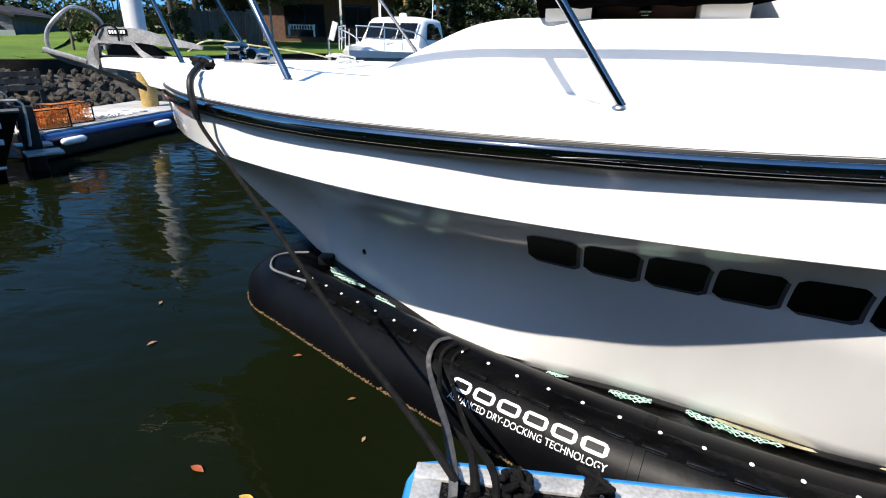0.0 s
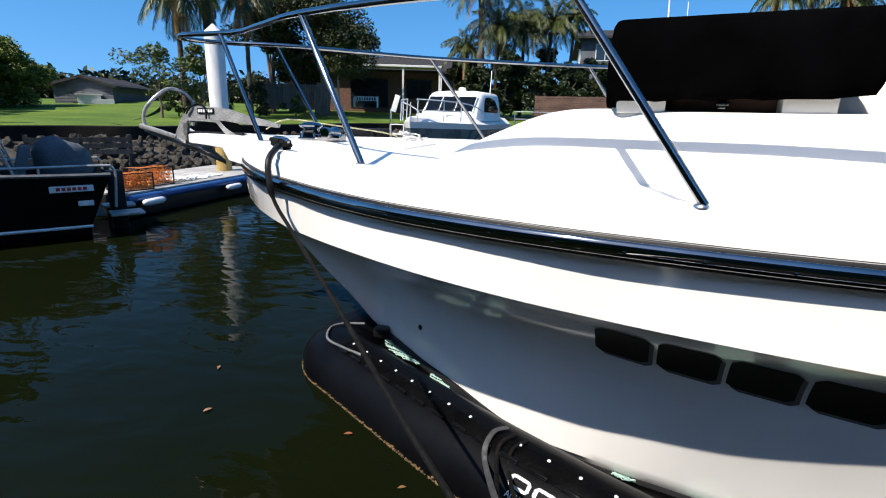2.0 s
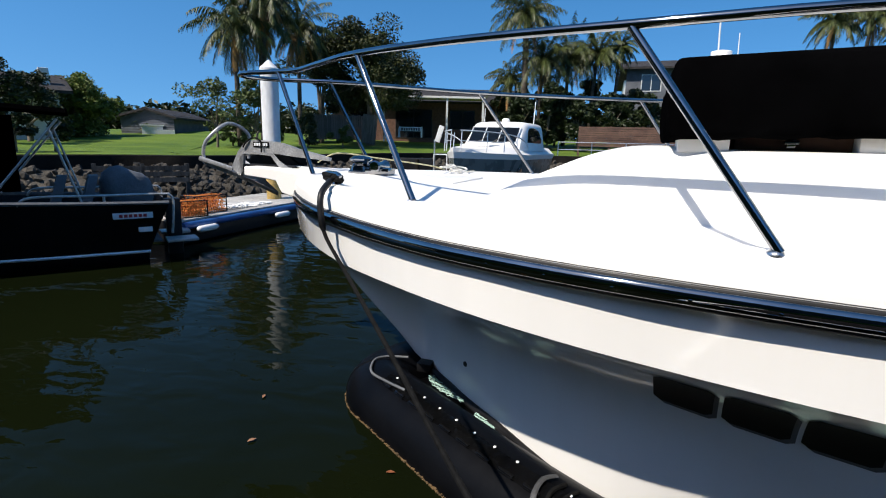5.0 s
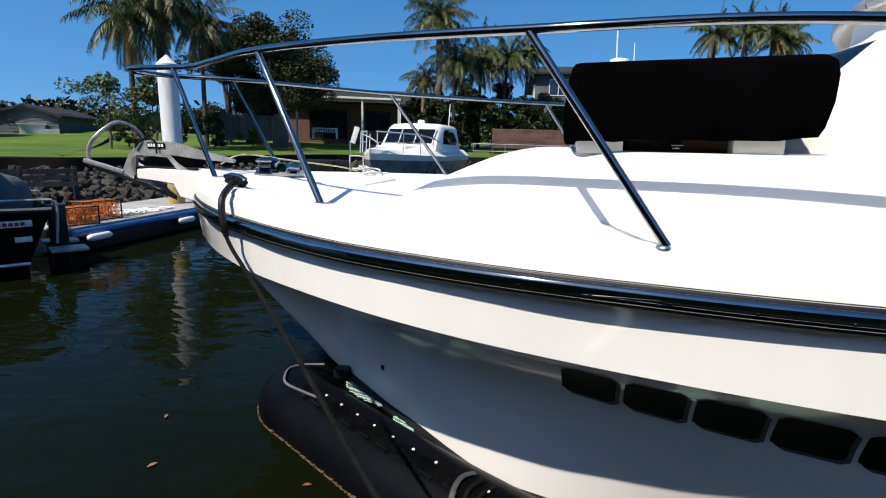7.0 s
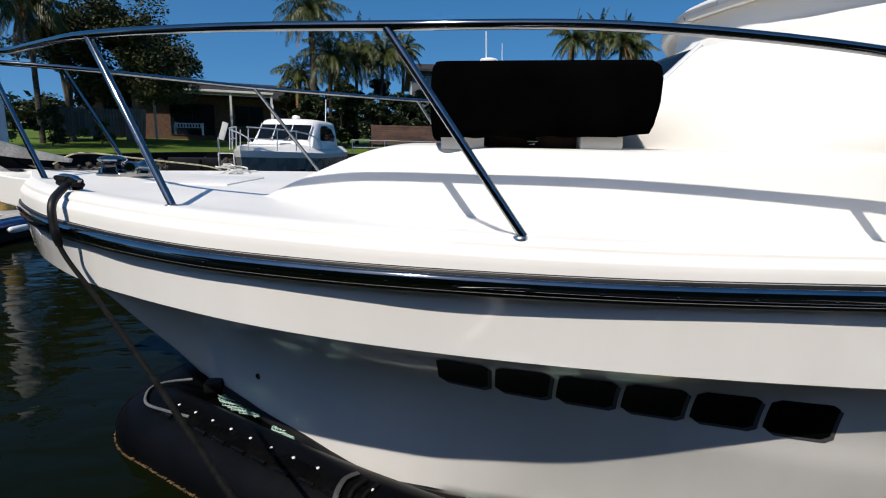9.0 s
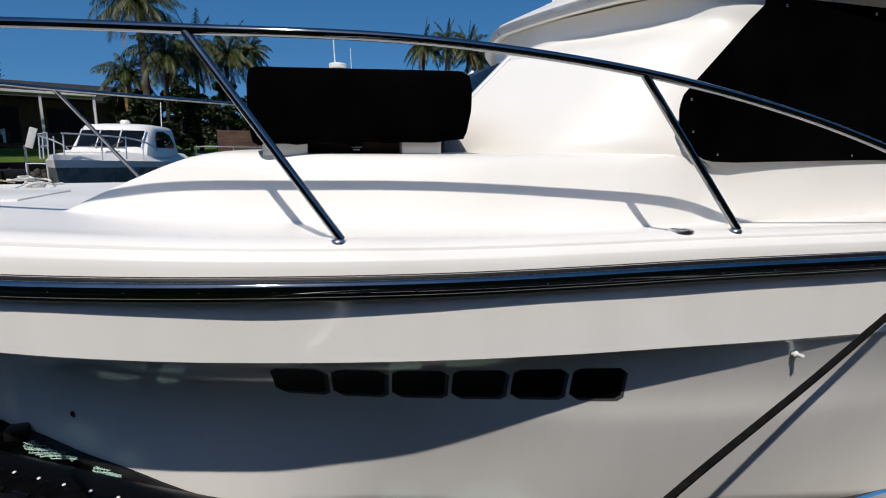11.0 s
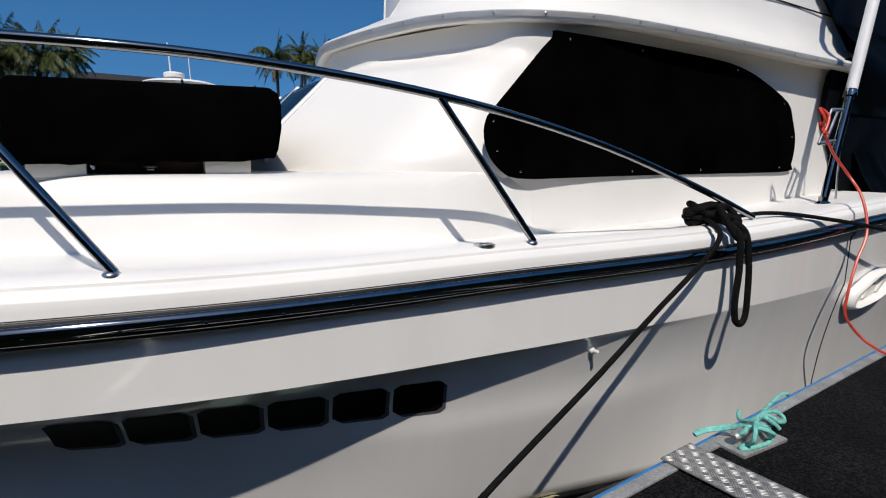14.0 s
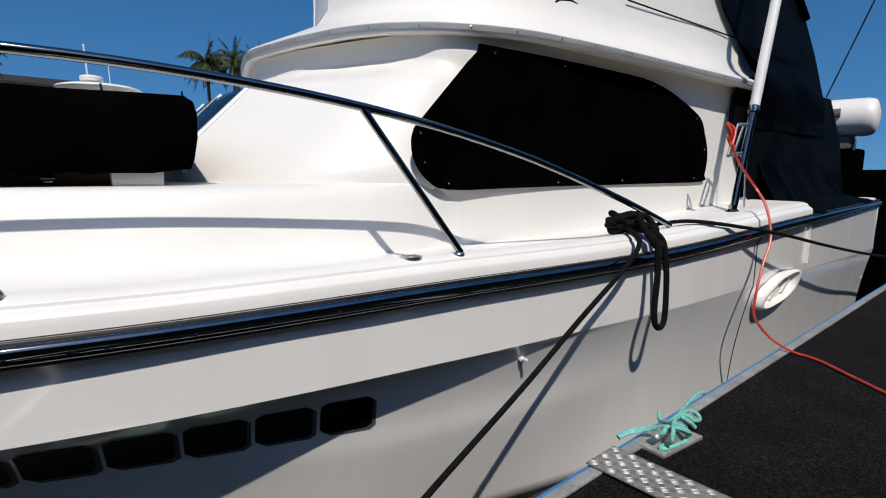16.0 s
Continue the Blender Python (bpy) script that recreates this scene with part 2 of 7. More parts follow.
FROND_DEAD = leaf_material("dead_frond", (0.16, 0.085, 0.028), (0.36, 0.20, 0.07), 0.8)


# ---- building helpers ----
def mesh_of(name, bm, material, smooth=True, angle=40):
    me = bpy.data.meshes.new(name)
    bmesh.ops.recalc_face_normals(bm, faces=bm.faces[:])
    if smooth:
        for fa in bm.faces:
            fa.smooth = True
        for e in bm.edges:
            if len(e.link_faces) == 2 and e.calc_face_angle(0) > radians(angle):
                e.smooth = False
    bm.to_mesh(me)
    bm.free()
    me.materials.append(material)
    return me


def part(name, bm, material, parent=None, label="", m=None, smooth=True, angle=40):
    ob = new(name, mesh_of(name, bm, material, smooth, angle))
    ob.parent = parent
    if m is not None:
        ob.matrix_basis = m
    return tagged(ob, label) if label else ob


def thing(name, m=None, label="", category="", group="", kind=""):
    ob = new(name)
    ob.empty_display_size = 0.1
    if m is not None:
        ob.matrix_basis = m
    return tagged(ob, label, category, group, kind)


def box(bm, x0, x1, y0, y1, z0, z1, bevel=0.0, m=None):
    r = bmesh.ops.create_cube(bm, size=1)
    vs = r["verts"]
    for v in vs:
        v.co = Vector((x0 + (v.co.x + 0.5) * (x1 - x0), y0 + (v.co.y + 0.5) * (y1 - y0), z0 + (v.co.z + 0.5) * (z1 - z0)))
    if bevel:
        es = list({e for v in vs for e in v.link_edges})
        rb = bmesh.ops.bevel(bm, geom=es, offset=bevel, segments=2, affect="EDGES", profile=0.6)
        vs = list({v for f in rb["faces"] for v in f.verts} | {v for v in vs if v.is_valid})
    if m is not None:
        bmesh.ops.transform(bm, matrix=m, verts=[v for v in vs if v.is_valid])
    return bm


def grid_mesh(bm, rows, close_u=False, close_v=False):
    """A sheet through rows of points."""
    vs = [[bm.verts.new(p) for p in row] for row in rows]
    nu, nv = len(vs), len(vs[0])
    for i in range(nu if close_u else nu - 1):
        for j in range(nv if close_v else nv - 1):
            q = [vs[i][j], vs[(i + 1) % nu][j], vs[(i + 1) % nu][(j + 1) % nv], vs[i][(j + 1) % nv]]
            try:
                bm.faces.new(q)
            except ValueError:
                pass
    return vs


def smooth_path(pts, n=8):
    """Catmull-Rom through the points."""
    pts = [Vector(p) for p in pts]
    out = []
    for i in range(len(pts) - 1):
        p0, p1, p2, p3 = pts[max(i - 1, 0)], pts[i], pts[i + 1], pts[min(i + 2, len(pts) - 1)]
        for k in range(n):
            t = k / n
            out.append(0.5 * ((2 * p1) + (p2 - p0) * t + (2 * p0 - 5 * p1 + 4 * p2 - p3) * t**2 + (3 * p1 - p0 - 3 * p2 + p3) * t**3))
    return out + [pts[-1]]


def sweep(bm, pts, radius, sides=10, cap=True, flat=1.0):
    """A tube along the points; radius a number or one per point."""
    pts = [Vector(p) for p in pts]
    n = len(pts)
    up, rows = None, []
    for i, p in enumerate(pts):
        d = (pts[min(i + 1, n - 1)] - pts[max(i - 1, 0)]).normalized()
        if up is None:
            up = Vector((0, 0, 1)) if abs(d.z) < 0.9 else Vector((1, 0, 0))
        side = d.cross(up).normalized()
        up = side.cross(d).normalized()
        r = radius[i] if isinstance(radius, (list, tuple)) else radius
        rows.append([p + r * (math.cos(a) * side + flat * math.sin(a) * up) for a in (2 * math.pi * k / sides for k in range(sides))])
    vs = grid_mesh(bm, rows, close_v=True)
    if cap:
        bm.faces.new(vs[0][::-1])
        bm.faces.new(vs[-1])
    return vs


def lathe(bm, profile, sides=16, m=None):
    """A turned form from (radius, height) pairs."""
    rows = [[Vector((r * math.cos(a), r * math.sin(a), z)) for a in (2 * math.pi * k / sides for k in range(sides))] for r, z in profile]
    vs = grid_mesh(bm, rows, close_v=True)
    bm.faces.new(vs[0][::-1])
    bm.faces.new(vs[-1])
    if m is not None:
        bmesh.ops.transform(bm, matrix=m, verts=[v for row in vs for v in row])
    return vs


def prism(bm, outline, z0, z1, m=None):
    """An upright prism on a plan outline."""
    a = [bm.verts.new((x, y, z0)) for x, y in outline]
    b = [bm.verts.new((x, y, z1)) for x, y in outline]
    n = len(outline)
    bm.faces.new(a[::-1])
    bm.faces.new(b)
    for i in range(n):
        bm.faces.new((a[i], a[(i + 1) % n], b[(i + 1) % n], b[i]))
    if m is not None:
        bmesh.ops.transform(bm, matrix=m, verts=a + b)
    return a, b


def table(pairs):
    xs, ys = [p[0] for p in pairs], [p[1] for p in pairs]

    def at(x):
        # smooth monotone-ish interpolation through the pairs
        if x <= xs[0]:
            return ys[0]
        if x >= xs[-1]:
            return ys[-1]
        i = max(k for k in range(len(xs) - 1) if xs[k] <= x)
        h = xs[i + 1] - xs[i]

        def slope(k):
            if k == 0:
                return (ys[1] - ys[0]) / (xs[1] - xs[0])
            if k == len(xs) - 1:
                return (ys[-1] - ys[-2]) / (xs[-1] - xs[-2])
            return (ys[k + 1] - ys[k - 1]) / (xs[k + 1] - xs[k - 1])

        t = (x - xs[i]) / h
        a, b = slope(i) * h, slope(i + 1) * h
        return (2 * t**3 - 3 * t**2 + 1) * ys[i] + (t**3 - 2 * t**2 + t) * a + (-2 * t**3 + 3 * t**2) * ys[i + 1] + (t**3 - t**2) * b

    return at


def steps(a, b, n):
    return [a + (b - a) * i / (n - 1) for i in range(n)]


def smoothstep(a, b, x):
    t = min(max((x - a) / (b - a), 0.0), 1.0)
    return t * t * (3 - 2 * t)


# ---- the white motor cruiser (built in its own axes: x aft, y to port, z up) ----
BOAT = pose(0, 3.70, 0, 0, 0, -2)


knuckle_z = table([(-2.31, 1.165), (-2.1, 1.175), (-1.8, 1.195), (-1.35, 1.211), (-1.01, 1.206), (-0.43, 1.197), (0.02, 1.174), (0.44, 1.152), (0.82, 1.144), (1.2, 1.14), (3.0, 1.137), (8.1, 1.137)])


rub_half = table([(-2.36, 0.0), (-2.2, 0.20), (-1.95, 0.52), (-1.53, 0.93), (-1.16, 1.19), (-0.89, 1.36), (-0.5, 1.556), (-0.12, 1.682), (0.25, 1.77), (0.78, 1.858), (1.3, 1.92), (1.82, 1.975), (3.0, 2.05), (5.0, 2.07), (8.1, 1.97)])
rub_z = table([(-2.4, 1.475), (-0.5, 1.443), (1.0, 1.434), (2.0, 1.455), (3.65, 1.474), (5.3, 1.555), (7.6, 1.63), (8.1, 1.645)])
knuckle_half = table([(-2.31, 0.0), (-2.12, 0.222), (-1.80, 0.585), (-1.35, 1.007), (-1.01, 1.233), (-0.43, 1.535), (0.02, 1.667), (0.44, 1.739), (0.82, 1.808), (1.2, 1.865), (1.58, 1.91), (2.0, 1.945), (2.35, 1.975), (3.1, 2.02), (4.15, 2.045), (8.1, 1.96)])
base_half = table([(-1.17, 0.0), (-1.0, 0.15), (-0.85, 0.29), (-0.68, 0.445), (-0.41, 0.66), (0.0, 0.945), (0.35, 1.11), (0.65, 1.247), (1.16, 1.435), (1.57, 1.58), (1.85, 1.685), (3.0, 1.86), (5.0, 1.90), (8.1, 1.84)])
stem_x = table([(-0.3, -0.80), (0.15, -1.168), (0.415, -1.414), (0.638, -1.665), (0.875, -1.921), (1.02, -2.12), (1.15, -2.305), (1.30, -2.34), (1.5, -2.365)])


def stem_z(x):
    """Height of the stem's line at a place along the boat."""
    lo, hi = -0.3, 1.5
    for _ in range(24):
        mid = (lo + hi) / 2
        lo, hi = (mid, hi) if stem_x(mid) > x else (lo, mid)
    return lo


def tuck(x, u):
    """How far the upper strake leans in under the rub rail."""
    return 0.68 * (rub_half(x) - knuckle_half(x)) * smoothstep(-2.25, -1.7, x) * min(1.0, u / 0.76) * (1 - smoothstep(0.82, 0.92, u))


def tumble(x):
    """How much further the bottom panel leans in towards the keel."""
    return 0.165 * smoothstep(-0.05, 1.1, x) * (1 - smoothstep(2.4, 4.0, x))


def hull_half(x, z):
    zr = rub_z(x)
    zk = knuckle_z(x)
    if z >= zk:
        u = (z - zk) / (zr - zk)
        return knuckle_half(x) + (rub_half(x) - knuckle_half(x)) * u - tuck(x, u) if x > -2.3 else rub_half(x) * u
    if x <= stem_x(z):
        return 0.0
    zb = max(0.14, stem_z(x)) if x < -1.168 else 0.14
    yb = base_half(x) if x > -1.168 else 0.0
    if z < zb:
        return max(0.0, yb - tumble(x) - (zb - z) * (0.5 + 0.3 * smoothstep(-0.4, 0.5, x)))
    u = (z - zb) / (zk - zb)
    yb -= tumble(x) * max(0.0, 1 - u / 0.6) ** 1.2
    p = 1.15 + 2.9 * smoothstep(-2.2, -0.8, x) - 0.5 * smoothstep(0.3, 1.4, x) - 1.6 * smoothstep(2.1, 4.4, x)
    step = (0.05 + 0.028 * smoothstep(0.0, 1.2, x)) * smoothstep(-2.2, -1.2, x) * (1 - smoothstep(1.8, 3.3, x))
    soft = smoothstep(1.3, 3.0, x)
    shelf = step * ((1 - 0.55 * soft) * smoothstep(0.972, 1.0, u) + 0.55 * soft * smoothstep(0.62, 1.0, u))
    nose = 0.016 * min(1.0, u * 14) ** 0.5 * (1 - smoothstep(-1.15, -0.8, x)) * smoothstep(-2.28, -2.0, x) * (1 - u)
    return yb + (knuckle_half(x) - 0.006 * (1 - smoothstep(2.2, 3.2, x)) - step - yb) * u**p + shelf + nose


def hull_point(x, z, out=0.0, side=-1):
    """A place on the hull's side, moved out along its normal."""
    e = 0.01
    y = hull_half(x, z)
    n = Vector((-(hull_half(x + e, z) - hull_half(x - e, z)) / (2 * e), 1, -(hull_half(x, z + e) - hull_half(x, z - e)) / (2 * e))).normalized()
    p = Vector((x, y, z)) + n * out
    return Vector((p.x, p.y * -side * -1 if side > 0 else -p.y, p.z))


cruiser = thing("motor_cruiser", BOAT, "white fibreglass flybridge motor cruiser resting in a floating pen", "boat")


def build_hull():
    bm = bmesh.new()
    ss = [(k / 90) ** 1.35 for k in range(91)]
    low = [-0.44, -0.24, -0.08] + [k / 24 for k in range(24)] + [0.972, 0.982, 0.992, 0.9999]
    for side in (-1, 1):
        rows = []
        for u in low:
            x0 = stem_x(0.14 + 1.03 * u)
            for _ in range(12):
                x0 = stem_x(0.14 + (knuckle_z(x0) - 0.14) * u)
            rows.append([Vector((x, side * hull_half(x, z), z)) for x, z in ((x, 0.14 + (knuckle_z(x) - 0.14) * u) for x in (x0 + s * (8.1 - x0) for s in ss))])
        # a small step under the knuckle, then the upper strake
        for u in (0.0, 0.2, 0.4, 0.6, 0.74, 0.80, 0.85, 0.90, 1.0):
            row = []
            for s in ss:
                xs = -2.305 - 0.06 * u
                x = xs + s * (8.1 - xs)
                zz = knuckle_z(x) + 0.002 + u * (rub_z(x) + 0.04 - knuckle_z(x))
                w = max(0.0, knuckle_half(x) + 0.004 * min(1, s * 20) * (1 - smoothstep(2.2, 3.2, x)) + (rub_half(x) - knuckle_half(x)) * u - tuck(x, u))
                row.append(Vector((x, side * w, zz)))
            rows.append(row)
        grid_mesh(bm, rows)
    # transom
    zs = [0.14 + u for u in low] + [1.3, 1.645]
    a = [Vector((8.1, -hull_half(8.1, min(z, 1.6)), z)) for z in zs]
    b = [Vector((p.x, -p.y, p.z)) for p in a]
    grid_mesh(bm, [a, b])
    bmesh.ops.remove_doubles(bm, verts=bm.verts[:], dist=0.0008)
    return part("hull", bm, GEL_HULL, cruiser, "glossy white flared hull", angle=30)


hull = build_hull()


trunk_side = table([(-1.0, 0.0), (0.0, 0.0), (0.010, 0.01), (0.022, 0.06), (0.045, 0.29), (0.07, 0.56), (0.09, 0.75), (0.11, 0.88), (0.135, 0.955), (0.18, 0.99), (0.24, 1.0), (2.2, 1.0)])
trunk_foot = table([(-0.9, 0.80), (-0.5, 0.745), (-0.3, 0.695), (0.0, 0.625), (0.4, 0.575), (0.9, 0.53), (1.35, 0.495), (1.8, 0.475), (2.2, 0.475), (2.5, 0.505), (2.8, 0.54), (3.2, 0.58), (6.0, 0.58)])
trunk_front = table([(-1.0, 0.0), (-0.51, 0.0), (-0.47, 0.025), (-0.40, 0.14), (-0.26, 0.36), (-0.12, 0.57), (0.02, 0.77), (0.12, 0.88), (0.25, 0.965), (0.42, 1.0), (8.0, 1.0)])
deck_rise = table([(-2.4, 0.165), (-0.6, 0.165), (0.7, 0.148), (2.2, 0.137), (6.0, 0.137)])
deck_dish = table([(-2.4, 0.0), (-1.9, 0.012), (-1.2, 0.024), (0.5, 0.020), (1.2, 0.03), (2.1, 0.05), (2.9, 0.045), (4.2, 0.02), (6.0, 0.0)])


def trunk_share(x, d):
    """How far up the cabin trunk stands at a place, 0 on the side deck to 1 on its top; d is inboard of the deck edge."""
    # towards the cabin the trunk's side stands steeper and runs into the cabin's
    a, b = trunk_front(x), trunk_side((d - trunk_foot(x)) / (1 - 0.8 * smoothstep(1.6, 2.5, x)))
    k = 0.10
    h = max(k - abs(a - b), 0.0) / k
    return max(0.0, min(a, b) - h * h * k * 0.25 * min(1.0, 6 * min(a, b))) * (1 - smoothstep(5.6, 5.85, x) * 0.9)


def deck_z(x, y):
    d = rub_half(x) - abs(y)
    crown = 0.025 * (1 - (y / max(rub_half(x), 0.2)) ** 2)
    base = rub_z(x) + deck_rise(x)
    low = base + crown * 0.9 - deck_dish(x) * smoothstep(0.09, 0.30, d)
    return low + (base + crown + 0.285 - low) * trunk_share(x, d)


# section of the deck's edge: upright face, sloping ledge, a small riser and the rounded deck edge
EDGE = [(0.010, 0.034), (0.012, 0.060), (0.014, 0.087), (0.017, 0.094), (0.030, 0.107), (0.044, 0.1155), (0.0475, 0.117), (0.0485, 0.120), (0.0495, 0.128), (0.052, 0.1315), (0.064, 0.139), (0.082, 0.147), (0.10, 0.150)]


def build_deck():
    bm = bmesh.new()
    xs = [-2.36 + 1.76 * (k / 26) ** 1.2 for k in range(26)] + [-0.60 + 1.1 * k / 55 for k in range(55)] + [0.5 + 5.4 * k / 60 for k in range(61)]
    rows = []
    for x in xs:
        h, z = max(rub_half(x), 0.012), rub_z(x)
        e = min(1.0, h / 0.15)
        q = deck_rise(x) / 0.15
        prof = [(h - inset * e, z + rise * q) for inset, rise in EDGE]
        y0 = h - 0.115 * e
        foot = min(max(h - trunk_foot(x), 0.35 * y0), 0.9 * y0)
        crossing = [y0 + (foot + 0.03 - y0) * k / 8 for k in range(8)] + [foot + 0.03 - 0.30 * min(1.0, foot / 0.6) * (k / 26) for k in range(27)]
        crossing += [crossing[-1] * (1 - k / 6) for k in range(1, 7)]
        side = [(y, deck_z(x, y)) for y in crossing]
        half = prof + side
        rows.append([Vector((x, -y, zz)) for y, zz in half] + [Vector((x, y, zz)) for y, zz in half[-2::-1]])
    vs = grid_mesh(bm, rows)
    last = vs[-1]
    low = [bm.verts.new((v.co.x, v.co.y, min(1.2, v.co.z))) for v in last]
    for i in range(len(last) - 1):
        bm.faces.new((last[i], last[i + 1], low[i + 1], low[i]))
    return part("deck", bm, GEL_DECK, cruiser, "white moulded foredeck, side decks and cabin trunk", angle=28)


deck = build_deck()


def build_rub_rail():
    xs = [-2.37 + 10.45 * (k / 90) ** 1.4 for k in range(91)]
    def line(out, dz):
        side = [Vector((x, -(rub_half(x) + out), rub_z(x) + dz)) for x in xs]
        return [Vector((p.x, -p.y, p.z)) for p in side[:0:-1]] + side
    bm = bmesh.new()
    section = [(-0.03, 0.044), (0.002, 0.041), (0.008, 0.035), (0.009, 0.0), (0.007, -0.036), (0.001, -0.042), (-0.035, -0.044)]
    grid_mesh(bm, [line(out, dz) for out, dz in section])
    part("rub_strip", bm, RUBBER, cruiser, "black rubber gunwale strip", angle=50)
    bm = bmesh.new()
    grid_mesh(bm, [line(0.007 + 0.019 * math.cos(radians(a)), 0.0 + 0.029 * math.sin(radians(a))) for a in range(96, -97, -16)])
    rail = part("rub_rail", bm, STEEL, cruiser, "polished stainless steel half-round rub rail")
    screw = bmesh.new()
    lathe(screw, [(0.0065, 0), (0.006, 0.002), (0.002, 0.003)], 8)
    me = mesh_of("screw", screw, STEEL)
    for k in range(38):
        x = -1.6 + 0.2285 * k
        ob = new("screw", me)
        ob.parent = rail
        d = Vector((0.01, -(rub_half(x + 0.005) - rub_half(x - 0.005)), 0)).normalized()
        nrm = Vector((d.y, -d.x, -0.55)).normalized()
        c = Vector((x, -(rub_half(x) + 0.012), rub_z(x)))
        ob.matrix_basis = Matrix.Translation(c + nrm * 0.014) @ nrm.to_track_quat("Z", "Y").to_matrix().to_4x4()
    return rail


build_rub_rail()

# bow rail
RAIL = [(-2.80, 0.0, 2.36), (-2.76, -0.10, 2.36), (-2.60, -0.22, 2.355), (-2.25, -0.31, 2.345), (-1.98, -0.42, 2.335), (-1.62, -0.70, 2.325), (-1.141, -1.052, 2.312), (-0.5, -1.33, 2.298), (0.2, -1.536, 2.280), (1.0, -1.70, 2.262), (1.796, -1.815, 2.178), (2.55, -1.88, 2.028), (3.25, -1.94, 1.815), (3.78, -1.965, 1.632)]


def build_bow_rail():
    stbd = smooth_path(RAIL, 7)
    full = [Vector((p.x, -p.y, p.z)) for p in stbd[:0:-1]] + stbd
    bm = bmesh.new()
    sweep(bm, full, 0.0175, 12)
    part("top_rail", bm, STEEL, cruiser, "long polished stainless steel bow rail")
    for top, foot in (((-2.21, -0.325, 2.34), (-1.862, -0.453, 1.628)), ((-1.141, -1.052, 2.308), (-0.68, -1.372, 1.618)), ((0.2, -1.536, 2.275), (0.683, -1.785, 1.592)), ((1.796, -1.815, 2.172), (2.197, -1.952, 1.598))):
        for s in (1, -1):
            a, b = Vector((top[0], s * top[1], top[2])), Vector((foot[0] - 0.012, s * (foot[1] + 0.03), foot[2] + 0.012))
            b.z = deck_z(b.x, b.y) + 0.012
            bm = bmesh.new()
            sweep(bm, [a, a.lerp(b, 0.5), b + (b - a) * 0.02], 0.0155, 12)
            post = part("stanchion", bm, STEEL, cruiser)
            bm = bmesh.new()
            lathe(bm, [(0.026, -0.012), (0.026, -0.004), (0.022, 0.001), (0.016, 0.004)], 16, Matrix.Translation(b + Vector((0, 0, -0.012))))
            part("foot_flange", bm, DULL_STEEL, post)


build_bow_rail()


def build_bow_platform():
    bm = bmesh.new()
    rows = []
    for x, w, t, lo in ((-2.70, 0.150, 1.645, 1.588), (-2.692, 0.175, 1.651, 1.582), (-2.66, 0.190, 1.652, 1.580), (-2.5, 0.205, 1.650, 1.570), (-2.34, 0.235, 1.646, 1.556), (-2.28, 0.25, 1.644, 1.47), (-2.12, 0.34, 1.636, 1.46), (-1.9, 0.42, 1.628, 1.46)):
        rows.append([Vector((x, -w, lo)), Vector((x, -w - 0.006, lo + 0.006)), Vector((x, -w - 0.006, t - 0.008)), Vector((x, -w + 0.004, t)), Vector((x, 0, t + 0.002)), Vector((x, w - 0.004, t)), Vector((x, w + 0.006, t - 0.008)), Vector((x, w + 0.006, lo + 0.006)), Vector((x, w, lo)), Vector((x, 0, lo - 0.004))])
    vs = grid_mesh(bm, rows, close_v=True)
    bm.faces.new(vs[0])
    bm.faces.new(vs[-1][::-1])
    part("bow_platform", bm, GEL, cruiser, "white moulded bowsprit platform")


build_bow_platform()


# ---- cabin and flybridge ----
def screen_x(z):
    """How far aft the windscreen's edge stands at a height."""
    return max(1.40, 1.50 + (z - 2.15))


def side_y(z):
    """Half breadth of the cabin's side."""
    return 1.525 - 0.03 * (z - 1.65)


def cabin_outline(z):
    f, c = screen_x(z), 1.26 + 0.92 * (max(z, 1.88) - 1.85) + 0.35 * max(0.0, 1.88 - z)
    ys = side_y(z)
    face = [(f - 0.03, 0.0), (f - 0.02, 0.4), (f, 0.58)] + [(f + (c + 0.43 - f) * k / 4, 0.58 + 0.62 * k / 4) for k in (1, 2, 3)]
    face += [(c + 0.43, 1.2), (c + 0.62, 1.345), (c + 0.88, ys - 0.06), (c + 1.15, ys)]
    # under the brow the front sweeps back into a cove
    cove = [(2.0, 0.0), (2.08, 0.4), (2.15, 0.58), (2.22, 0.735), (2.29, 0.89), (2.37, 1.045), (2.45, 1.2), (2.535, 1.345), (2.70, ys - 0.06), (3.0, ys)]
    t = smoothstep(2.40, 2.56, z)
    half = [(p[0] + (q[0] - p[0]) * t, p[1] + (q[1] - p[1]) * t) for p, q in zip(face, cove)]
    # below the trunk's top the corner stands inside the trunk
    tuck_in = smoothstep(1.92, 1.80, z)
    half = [(x, y - tuck_in * 0.03 * (1 - smoothstep(2.35, 2.7, x))) if y > 0.3 else (x, y) for x, y in half]
    half += [(3.35, ys + 0.01), (4.2, ys + 0.01), (5.64, ys)]
    return smooth_path([(x, -y, z) for x, y in half], 5)


